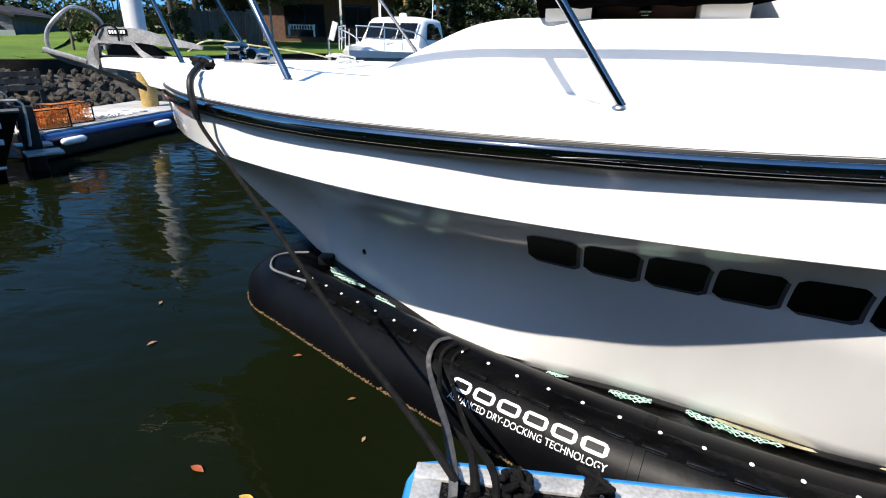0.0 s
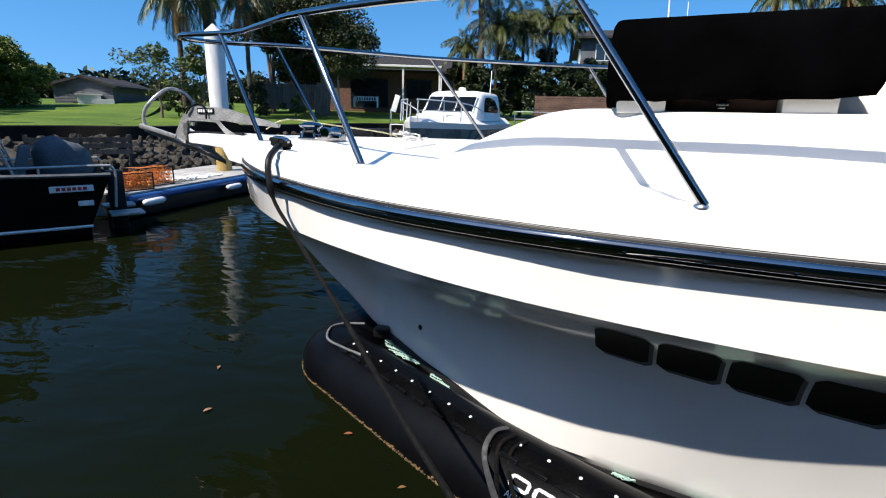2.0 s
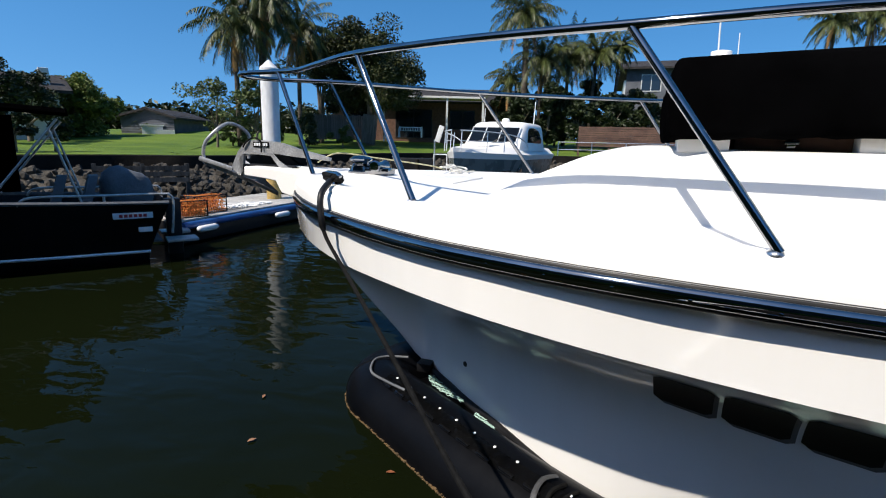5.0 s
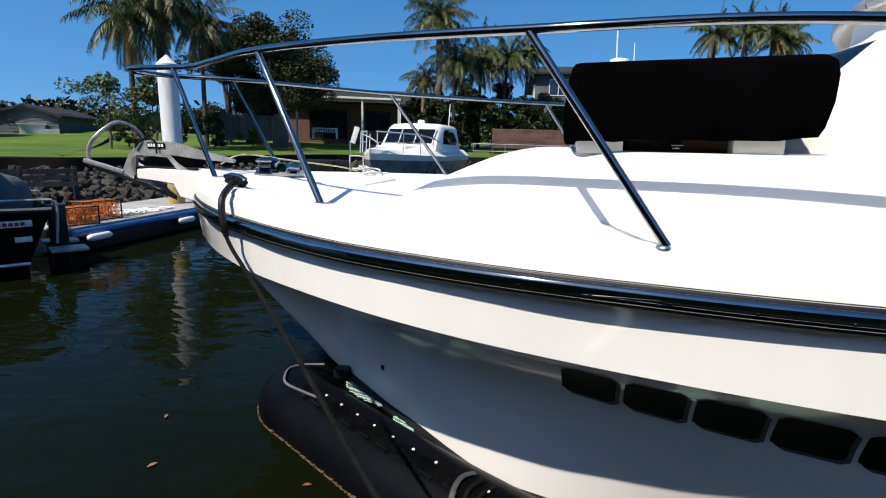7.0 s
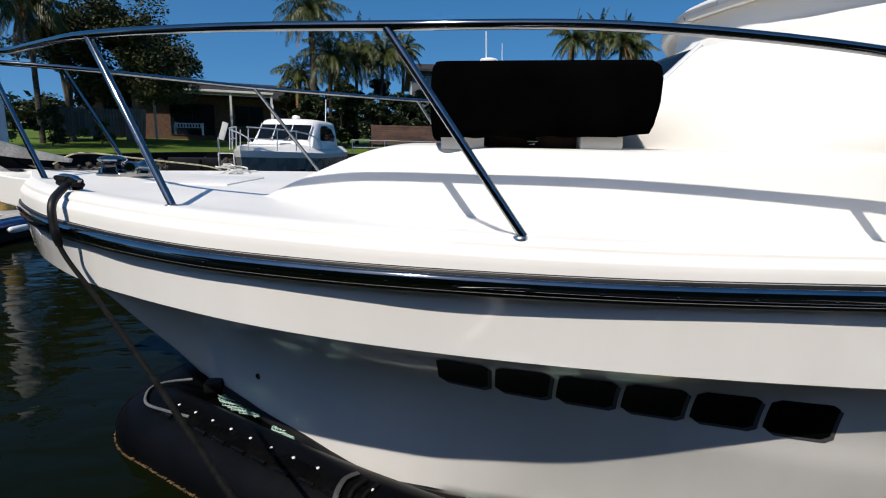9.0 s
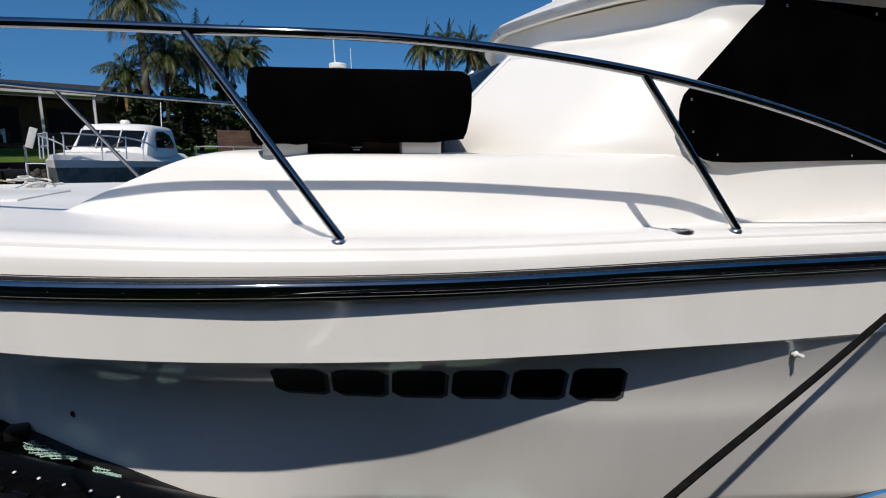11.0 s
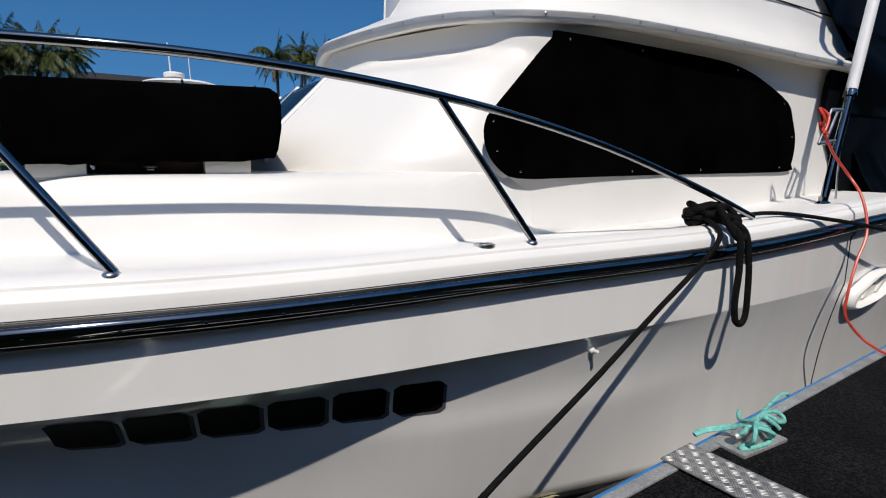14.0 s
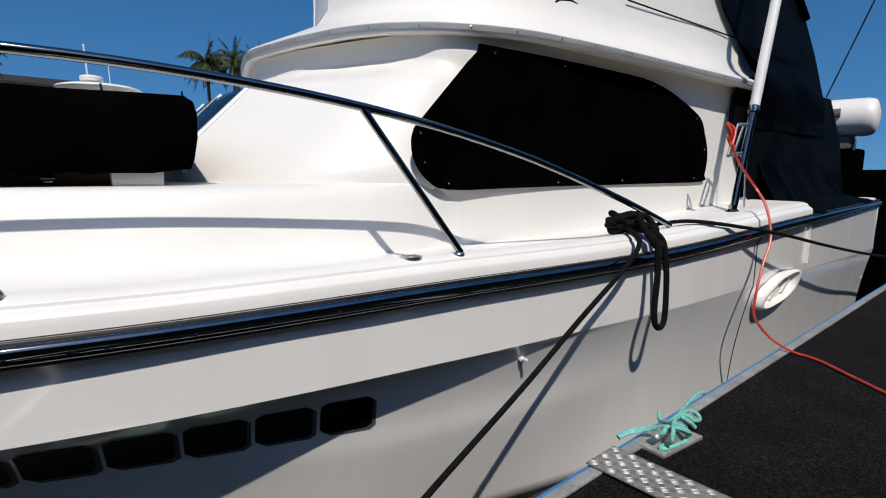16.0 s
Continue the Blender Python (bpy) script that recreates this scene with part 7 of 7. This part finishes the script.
def window_in(house, x0, x1, z0, z1, y=0.0, frame_mat=None):
    bm = bmesh.new()
    box(bm, x0, x1, y - 0.02, y + 0.05, z0, z1)
    pane = part("window", bm, DARK_GLASS, house, "dark window", smooth=False)
    bm = bmesh.new()
    t = 0.06
    for a in ((x0 - t, x1 + t, z0 - t, z0), (x0 - t, x1 + t, z1, z1 + t), (x0 - t, x0, z0, z1), (x1, x1 + t, z0, z1), ((x0 + x1) / 2 - 0.025, (x0 + x1) / 2 + 0.025, z0, z1)):
        box(bm, a[0], a[1], y - 0.05, y + 0.03, a[2], a[3])
    part("window_frame", bm, frame_mat or PALE_WALL, pane, smooth=False)


def build_houses():
    # grey weatherboard house across the lawn
    h1 = gable_house("weatherboard_house", pose(-35.2, 33.3, 1.75, 0, 0, -65), 7.0, 3.4, 1.5, 0.5, GREY_WALL, ROOF_TILE, "low grey weatherboard house with a dark tiled roof", 0.3)
    for k in range(9):
        bm = bmesh.new()
        box(bm, 7.0, 7.035, -0.02, 3.42, 0.02 + 0.17 * k, 0.16 + 0.17 * k, 0.0)
        part("board", bm, GREY_WALL, h1, smooth=False)
    bm = bmesh.new()
    box(bm, 7.03, 7.06, 2.25, 2.42, -0.1, 0.55)
    part("door_panel", bm, PALE_WALL, h1, "pale panel on the gable wall", smooth=False)
    h1b = thing("garden_shed", pose(-29.4, 27.2, 1.65, 0, 0, 47), "small pale garden shed beside the house", "shed")
    bm = bmesh.new()
    box(bm, 0, 1.05, 0, 0.8, 0, 0.62, 0.01)
    box(bm, -0.9, 0.35, 0.3, 1.2, 0, 0.85, 0.01)
    part("wall", bm, PALE_WALL, h1b, smooth=False)
    bm = bmesh.new()
    box(bm, -1.0, 0.45, 0.2, 1.3, 0.86, 0.94)
    part("roof", bm, PALE_WALL, h1b, smooth=False)
    # brick house with a covered terrace
    h2 = gable_house("brick_house", pose(-22.0, 37.2, 2.15, 0, 0, 20), 14.5, 9.0, 3.0, 1.3, TERRACOTTA, ROOF_TILE, "brown brick house with a shaded terrace and white trim")
    bm = bmesh.new()
    box(bm, 4.0, 11.8, -2.6, -0.6, 2.95, 3.1, 0.02)
    part("terrace_roof", bm, PALE_WALL, h2, "pale terrace roof edge", smooth=False)
    for x in (4.2, 8.9, 11.6):
        bm = bmesh.new()
        box(bm, x, x + 0.14, -2.5, -2.36, -0.3, 2.95)
        part("terrace_post", bm, PALE_WALL, h2, smooth=False)
    window_in(h2, 5.0, 7.8, 0.1, 2.2, frame_mat=ROOF_TILE)
    window_in(h2, 9.3, 11.2, 0.8, 2.2, frame_mat=ROOF_TILE)
    window_in(h2, 1.0, 2.8, 0.8, 2.2, frame_mat=ROOF_TILE)
    # two-storey house further off
    h3 = gable_house("two_storey_house", pose(-0.2, 54.5, 2.3, 0, 0, 4), 14, 9, 6.0, 1.6, PALE_WALL, ROOF_TILE, "pale two-storey house with a hipped grey roof")
    window_in(h3, 0.6, 2.2, 4.4, 5.4)
    window_in(h3, 3.2, 5.2, 4.4, 5.4)
    bm = bmesh.new()
    box(bm, -0.5, 8.0, -1.6, 0.2, 3.7, 3.9, 0.02)
    part("lower_roof", bm, ROOF_TILE, h3, smooth=False)
    h4 = gable_house("far_house", pose(-0.3, 46.0, 2.3, 0, 0, 0), 4.2, 6, 5.9, 0.8, GREY_WALL, ROOF_TILE, "grey house with a dark roof beyond the boats")
    window_in(h4, 1.2, 2.6, 4.0, 5.2)
    # the near neighbour behind the awning
    h5 = gable_house("rendered_house", pose(-31.0, 16.0, 1.7, 0, 0, 60), 5.0, 6.0, 2.5, 0.9, PALE_WALL, ROOF_TILE, "pale rendered house half hidden by trees")
    bm = bmesh.new()
    box(bm, 4.3, 4.75, 0.5, 0.95, 2.6, 3.55, 0.02)
    part("chimney", bm, PALE_WALL, h5, "pale chimney", smooth=False)


build_houses()


def build_fences():
    fence = thing("slatted_fence", pose(-2.5, 31.6, 1.75, 0, 0, 1.5), "dark stained timber fence of level slats", "fence")
    for k in range(9):
        bm = bmesh.new()
        box(bm, 0, 5.2, -0.02, 0.02, 0.1 + 0.125 * k, 0.21 + 0.125 * k)
        part("slat", bm, DARK_TIMBER, fence, smooth=False)
    for k in range(4):
        bm = bmesh.new()
        box(bm, 1.7 * k, 1.7 * k + 0.1, 0.02, 0.12, -0.6, 1.24)
        part("post", bm, DARK_TIMBER, fence, smooth=False)
    f2 = thing("paling_fence", pose(-18.3, 28.6, 1.8, 0, 0, 28), "weathered grey paling fence among the trees", "fence")
    pl = bmesh.new()
    box(pl, 0, 0.13, -0.012, 0.012, 0, 1.5)
    me = mesh_of("paling", pl, OLD_PALING, smooth=False)
    for k in range(24):
        ob = new("paling", me)
        ob.parent = f2
        ob.matrix_basis = pose(0.14 * k, 0, 0.1 + 0.03 * math.sin(k * 2.3))
    bm = bmesh.new()
    for z in (0.4, 1.2):
        box(bm, 0, 3.4, 0.014, 0.06, z, z + 0.08)
    part("rail", bm, OLD_PALING, f2, smooth=False)
    # a panel leaning at the near end of the fence
    f3 = tagged(thing("gate_panel", pose(-15.3, 29.2, 1.75, 0, 6, 40)), "grey timber gate panel standing ajar", "gate")
    bm = bmesh.new()
    box(bm, 0, 0.9, -0.03, 0.03, 0, 1.75, 0.01)
    part("board", bm, OLD_PALING, f3, smooth=False)


build_fences()


def build_garden_bits():
    sw = thing("swing_seat", pose(-15.65, 35.6, 2.48, 0, 0, 14) @ Matrix.Diagonal((0.9, 0.9, 0.62, 1)), "white slatted garden swing seat on the terrace", "seat")
    for k in range(4):
        bm = bmesh.new()
        box(bm, 0.05, 1.85, 0.13 * k, 0.13 * k + 0.1, 0.26, 0.30, 0.008)
        part("seat_slat", bm, PILE_WHITE, sw)
    for k in range(9):
        bm = bmesh.new()
        box(bm, 0.09 + 0.2 * k, 0.16 + 0.2 * k, 0.52, 0.55, 0.30, 0.66, 0.006)
        part("back_slat", bm, PILE_WHITE, sw)
    bm = bmesh.new()
    box(bm, 0.03, 1.87, 0.50, 0.57, 0.66, 0.74, 0.01)
    part("back_rail", bm, PILE_WHITE, sw)
    for x in (0.0, 1.84):
        bm = bmesh.new()
        box(bm, x, x + 0.07, 0.0, 0.07, -0.48, 0.5, 0.008)
        box(bm, x, x + 0.07, 0.5, 0.57, -0.48, 0.8, 0.008)
        box(bm, x, x + 0.07, 0.0, 0.57, 0.5, 0.56, 0.008)
        part("arm_frame", bm, PILE_WHITE, sw)
    si = thing("jetty_post_light", pose(-8.15, 22.9, 0.4), "slim post with a tilted pale panel on the jetty", "post")
    bm = bmesh.new()
    sweep(bm, [(0, 0, 0), (0, 0, 1.6)], 0.04, 8)
    part("post", bm, DULL_STEEL, si)
    bm = bmesh.new()
    box(bm, -0.12, 0.12, -0.03, 0.03, 0, 0.75, 0.01, pose(0.12, 0, 1.5, 0, 18, 0))
    part("panel", bm, PALE_WALL, si)
    # a small jetty with clutter next to it
    je = thing("jetty", pose(-11.0, 22.6, 0.0, 0, 0, 8), "low dark jetty with fishing clutter", "jetty")
    bm = bmesh.new()
    box(bm, 0, 4.2, -0.8, 0.8, 0.45, 0.62, 0.02)
    part("deck_board", bm, SEAWALL, je)
    for x in (0.3, 2.2, 3.9):
        bm = bmesh.new()
        sweep(bm, [(x, -0.7, -0.5), (x, -0.7, 1.1)], 0.09, 8)
        part("post", bm, SEAWALL, je)
    bm = bmesh.new()
    box(bm, 1.0, 2.9, -0.7, -0.2, 0.62, 1.15, 0.05)
    part("locker", bm, RUBBER, je)
    bm = bmesh.new()
    sweep(bm, smooth_path([(2.95, -0.6, 0.6), (2.95, -0.6, 1.28), (3.0, -0.6, 1.34), (3.5, -0.6, 1.34), (3.55, -0.6, 1.28), (3.55, -0.6, 0.6)], 3), 0.028, 6)
    part("hoop_rail", bm, PILE_WHITE, je, "white tubular hoop")
    # steel railing on the wall behind the moored cruiser
    ra = thing("wall_railing", pose(-3.4, 29.9, 1.3, 0, 0, 8), "grey steel railing along the sea wall", "railing")
    for z in (0.35, 0.75):
        bm = bmesh.new()
        sweep(bm, [(0, 0, z), (9, 0, z)], 0.03, 6)
        part("rail", bm, DULL_STEEL, ra)
    for k in range(6):
        bm = bmesh.new()
        sweep(bm, [(1.8 * k, 0, 0), (1.8 * k, 0, 0.78)], 0.03, 6)
        part("post", bm, DULL_STEEL, ra)
    # low timber landing on the wall to the far left
    la = thing("timber_landing", pose(-12.9, 10.0, 0.62, 0, 0, 52), "weathered timber landing against the sea wall", "landing")
    for k in range(3):
        bm = bmesh.new()
        box(bm, 0, 2.3, -0.04, 0.0, 0.16 * k, 0.16 * k + 0.12)
        part("board", bm, OLD_PALING, la, smooth=False)
    for k in range(3):
        bm = bmesh.new()
        box(bm, 1.1 * k, 1.1 * k + 0.1, 0.0, 0.1, -0.8, 0.5)
        part("post", bm, OLD_PALING, la, smooth=False)


build_garden_bits()


# ---- trees ----
def leaf_cloud(leaves, rnd, centre, radius, count, size, flat=1.0):
    """Adds loose leaves round a centre to a (points, faces) pair."""
    pts, faces = leaves
    cx, cy, cz = centre
    for _ in range(count):
        while True:
            x, y, z = rnd.uniform(-1, 1), rnd.uniform(-1, 1), rnd.uniform(-1, 1)
            if 0.08 < x * x + y * y + z * z < 1:
                break
        p = Vector((cx + x * radius, cy + y * radius, cz + z * radius * flat))
        a, b = rnd.uniform(0, 6.28), rnd.uniform(-0.9, 0.9)
        d = Vector((math.cos(a) * math.cos(b), math.sin(a) * math.cos(b), math.sin(b)))
        e = d.cross(Vector((rnd.uniform(-1, 1), rnd.uniform(-1, 1), rnd.uniform(-1, 1)))).normalized()
        s = size * rnd.uniform(0.6, 1.4)
        n = len(pts)
        pts += [p + d * s, p + e * s * 0.45, p - d * s, p - e * s * 0.45]
        faces.append((n, n + 1, n + 2, n + 3))


def leaf_part(name, leaves, material, parent=None, label=""):
    me = bpy.data.meshes.new(name)
    me.from_pydata(leaves[0], [], leaves[1])
    me.materials.append(material)
    ob = new(name, me)
    ob.parent = parent
    return tagged(ob, label) if label else ob


def broadleaf(name, x, y, z, height, spread, leaf, label, seed, trunk=0.35, clumps=26, per=130, size=0.16, low=0.3, flat=0.8):
    rnd = random.Random(seed)
    tree = thing(name, pose(x, y, z), label, "tree")
    bm = bmesh.new()
    th = height * (low + 0.12)
    sweep(bm, smooth_path([(0, 0, -0.4), (0.05, 0, th * 0.5), (0.1 * rnd.uniform(-2, 2), 0.1, th)], 5), [trunk * 0.5 * (1 - 0.4 * k / 10) for k in range(11)], 10)
    part("trunk", bm, BARK, tree)
    crown = ([], [])
    limbs = []
    lobes = []
    for k in range(7):
        a, t = 0.9 * k + rnd.uniform(-0.4, 0.4), rnd.random()
        r = spread * rnd.uniform(0.15, 0.80) * math.sin(math.pi * min(1, 0.25 + 0.75 * t)) ** 0.6
        lobes.append(Vector((r * math.cos(a), r * math.sin(a), height * (low + (1 - low) * t) * 0.88)))
    for k in range(clumps):
        c = lobes[k % 7] + Vector((rnd.gauss(0, 0.21) * spread, rnd.gauss(0, 0.21) * spread, rnd.gauss(0, 0.09) * height))
        c.z = min(max(c.z, height * low * 0.9), height * 0.97)
        rad = spread * rnd.uniform(0.16, 0.30)
        leaf_cloud(crown, rnd, c, rad, per, size, flat)
        if k % 3 == 0:
            limbs.append(c)
    for c in limbs[:9]:
        bm = bmesh.new()
        sweep(bm, smooth_path([(0, 0, th * 0.8), (c.x * 0.4, c.y * 0.4, th * 0.5 + c.z * 0.5), tuple(c)], 4), [trunk * 0.28 * (1 - 0.75 * k / 8) for k in range(9)], 6)
        part("limb", bm, BARK, tree)
    leaf_part("crown", crown, leaf, tree)


def frond(bm, base, d, length, droop, rnd, width=0.34, n=14, side_droop=0.95):
    """One feather-shaped palm frond of many leaflets."""
    d = d.normalized()
    horiz = Vector((d.x, d.y, 0)).normalized() if abs(d.z) < 0.99 else Vector((1, 0, 0))
    side = Vector((-horiz.y, horiz.x, 0))
    pts = []
    v, p = d.copy(), base.copy()
    for k in range(n + 1):
        pts.append(p.copy())
        p = p + v * (length / n)
        v = (v + Vector((0, 0, -droop / n))).normalized()
    for k in range(1, 2 * n + 1):
        t = k / (2 * n)
        a = pts[(k - 1) // 2].lerp(pts[(k - 1) // 2 + 1], 0.5 * ((k - 1) % 2))
        along = (pts[(k - 1) // 2 + 1] - pts[(k - 1) // 2]).normalized()
        w = length * width * (math.sin(math.pi * min(1, 0.10 + 0.86 * t)) ** 0.6) * 0.5
        thick = 0.022 + 0.016 * rnd.random()
        for sg in (-1, 1):
            reach = w * rnd.uniform(0.75, 1.15)
            tip = a + (side * sg * 0.75 + along * 0.55) * reach + Vector((0, 0, -reach * side_droop * rnd.uniform(0.7, 1.5)))
            mid = a.lerp(tip, 0.45) + Vector((0, 0, reach * 0.12))
            bm.faces.new([bm.verts.new(q) for q in (a - along * thick, mid - along * thick, tip, mid + along * thick, a + along * thick)])
    for k in range(n):
        w = 0.025 * (1 - k / n) + 0.006
        q = [pts[k] + side * w, pts[k] - side * w, pts[k + 1] - side * w * 0.8, pts[k + 1] + side * w * 0.8]
        bm.faces.new([bm.verts.new(c) for c in q])


def palm(x, y, z, height, lean, length, count, label, seed, dead=8, trunk=0.13):
    rnd = random.Random(seed)
    tree = thing("palm_tree", pose(x, y, z), label, "palm", group="palms along the bank")
    top = Vector((lean[0], lean[1], height))
    bm = bmesh.new()
    path = smooth_path([(0, 0, -0.4), (lean[0] * 0.3, lean[1] * 0.3, height * 0.5), tuple(top)], 8)
    sweep(bm, path, [trunk * (1.15 - 0.35 * k / 16) for k in range(len(path))], 10)
    part("trunk", bm, PALM_BARK, tree)
    bm = bmesh.new()
    count = int(count * 1.35)
    for k in range(count):
        a = 2.4 * k + rnd.uniform(-0.3, 0.3)
        el = radians(84 - 104 * (k / count) ** 0.85 + rnd.uniform(-10, 10))
        d = Vector((math.cos(a) * math.cos(el), math.sin(a) * math.cos(el), math.sin(el)))
        frond(bm, top + Vector((0, 0, 0.1)), d, length * rnd.uniform(0.72, 1.0), rnd.uniform(1.1, 2.4), rnd)
    part("crown", bm, FROND, tree, smooth=False)
    if dead:
        bm = bmesh.new()
        for k in range(dead):
            a = rnd.uniform(0, 6.28)
            el = radians(rnd.uniform(-80, -12))
            d = Vector((math.cos(a) * math.cos(el), math.sin(a) * math.cos(el), math.sin(el)))
            frond(bm, top + Vector((0, 0, -0.05)), d, length * rnd.uniform(0.6, 0.9), rnd.uniform(1.6, 2.8), rnd, 0.22)
        part("dead_fronds", bm, FROND_DEAD, tree, "brown hanging dead fronds", smooth=False)


def build_trees():
    broadleaf("shade_tree", -30.6, 22.8, 1.4, 3.75, 2.45, LEAF_SUNNY, "round dense light green tree on the lawn", 11, 0.4, 60, 420, 0.085, 0.08)
    broadleaf("garden_tree", -25.6, 15.4, 1.5, 3.9, 2.2, LEAF_DARK, "dark leafy tree beside the rendered house", 12, 0.3, 22, 260, 0.09, 0.15)
    broadleaf("garden_tree", -27.5, 18.0, 1.5, 3.2, 1.8, LEAF_DARK, "dark leafy shrub beside the rendered house", 32, 0.3, 18, 260, 0.09, 0.1)
    broadleaf("flowering_shrub", -31.2, 27.6, 1.5, 1.3, 1.0, LEAF_LIGHT, "pale flowering shrub by the shed", 13, 0.1, 12, 70, 0.09, 0.1)
    broadleaf("airy_tree", -19.0, 21.2, 1.6, 3.2, 1.8, LEAF_LIGHT, "light airy tree with grey-green leaves", 14, 0.14, 26, 120, 0.075, 0.14)
    broadleaf("airy_tree", -17.6, 22.4, 1.7, 3.2, 1.5, LEAF_LIGHT, "light airy tree with bare twigs", 15, 0.14, 24, 150, 0.075, 0.08)
    broadleaf("spreading_tree", -16.4, 32.6, 1.9, 7.4, 4.3, LEAF_OLIVE, "large dark spreading tree over the lawn", 16, 0.6, 70, 520, 0.10, 0.42)
    broadleaf("spreading_tree", -19.6, 31.6, 1.9, 6.4, 3.0, LEAF_DARK, "dark bushy tree under the palms", 17, 0.4, 48, 420, 0.10, 0.08)
    broadleaf("fern_tree", -17.0, 33.6, 1.9, 8.6, 1.7, LEAF_MID, "tall feathery green tree crown", 18, 0.35, 18, 300, 0.11, 0.6)
    # garden shrubs along the fence
    for k, (x, y, h, s, lf) in enumerate(((-18.2, 24.2, 1.3, 1.0, LEAF_MID), (-19.8, 23.2, 1.1, 0.9, LEAF_MID), (-20.6, 25.0, 1.4, 1.1, LEAF_DARK), (-17.4, 26.6, 1.5, 1.1, LEAF_DARK), (-15.9, 28.0, 1.0, 0.8, LEAF_MID), (-16.9, 9.6, 1.2, 1.0, LEAF_DARK), (-17.0, 10.8, 1.2, 0.9, LEAF_DARK), (-16.9, 11.9, 1.0, 0.8, LEAF_DARK), (-19.0, 10.5, 1.4, 1.2, LEAF_DARK))):
        broadleaf("garden_shrub", x, y, 1.7, h, s, lf, "low green garden shrub in the border", 40 + k, 0.1, 12, 150, 0.075, 0.05)
    palm(-19.3, 23.2, 1.7, 5.7, (0.1, -0.1), 3.0, 27, "tall palm with drooping fronds and a brown skirt", 21, 20)
    palm(-19.6, 25.5, 1.8, 6.6, (0.15, 0.0), 3.0, 27, "tall palm crowded beside its neighbours", 22, 20)
    palm(-19.0, 28.3, 1.9, 6.4, (0.0, 0.1), 3.1, 27, "tall palm with hanging dead fronds", 23, 24)
    palm(-18.6, 24.4, 1.8, 7.4, (0.2, 0.1), 2.9, 30, "slim tall palm above the others", 24, 8)
    palm(-6.9, 37.7, 2.2, 8.3, (-0.2, 0.2), 3.6, 36, "tall feathery palm beside the terrace", 25, 8, 0.22)
    palm(-6.0, 38.4, 2.2, 5.4, (0.2, 0.0), 3.2, 32, "lower palm in the garden grove", 26, 6)
    palm(-4.3, 40.0, 2.2, 5.8, (0.0, 0.2), 3.2, 32, "garden palm with arching fronds", 27, 5)
    palm(-2.6, 40.2, 2.2, 6.0, (0.3, 0.1), 3.1, 32, "garden palm with arching fronds", 28, 4)
    palm(-1.0, 41.0, 2.3, 6.4, (0.2, 0.0), 2.0, 20, "slim palm standing clear of the grove", 29, 3, 0.12)
    palm(-8.4, 39.2, 2.2, 4.2, (0.1, 0.0), 2.6, 22, "short palm close to the house", 30, 5)
    for k, (x, y, h, s) in enumerate(((-7.5, 39.5, 4.2, 2.0), (-5.0, 40.5, 4.6, 2.2), (-2.6, 41.2, 4.4, 2.2), (-0.4, 42.0, 3.8, 2.0), (1.8, 42.5, 3.0, 1.8), (-9.2, 40.2, 3.4, 1.5), (-6.9, 36.2, 3.0, 1.5), (-5.0, 36.6, 3.6, 1.7), (-3.0, 37.0, 3.3, 1.7), (-1.0, 37.6, 3.2, 1.7), (1.2, 38.4, 2.9, 1.7), (3.4, 39.2, 2.8, 1.7))):
        broadleaf("thicket_tree", x, y, 2.2, h, s, LEAF_DARK, "dense dark garden thicket under the palms", 60 + k, 0.2, 24, 230, 0.13, 0.02)
    palm(12.6, 43.4, 2.3, 8.0, (0.0, 0.0), 2.6, 26, "palm rising beyond the moored boats", 33, 5)
    palm(14.3, 43.2, 2.3, 8.3, (0.3, 0.0), 2.4, 24, "palm rising beyond the moored boats", 34, 4)
    palm(16.0, 42.4, 2.3, 7.9, (0.2, 0.1), 2.6, 26, "yellowish palm rising beyond the moored boats", 35, 6)
    palm(17.6, 43.6, 2.3, 7.5, (0.0, 0.0), 2.6, 24, "yellowish palm rising beyond the moored boats", 36, 5)
    # the far belt of woods that closes the view behind the gardens
    rnd = random.Random(90)
    woods = ([], [])
    belt = smooth_path([(-62, 4, 0), (-54, 34, 0), (-36, 50, 0), (-12, 58, 0), (14, 61, 0), (46, 60, 0)], 24)
    for p in belt:
        for _ in range(2):
            leaf_cloud(woods, rnd, (p.x + rnd.uniform(-1.5, 1.5), p.y + rnd.uniform(-1.5, 1.5), 3.2 + rnd.uniform(-0.4, 0.9)), rnd.uniform(1.8, 2.6), 130, 0.32, 0.8)
    tagged(leaf_part("far_woods", woods, LEAF_DARK), "dark belt of trees behind the gardens", "woods", kind="stuff")


build_trees()
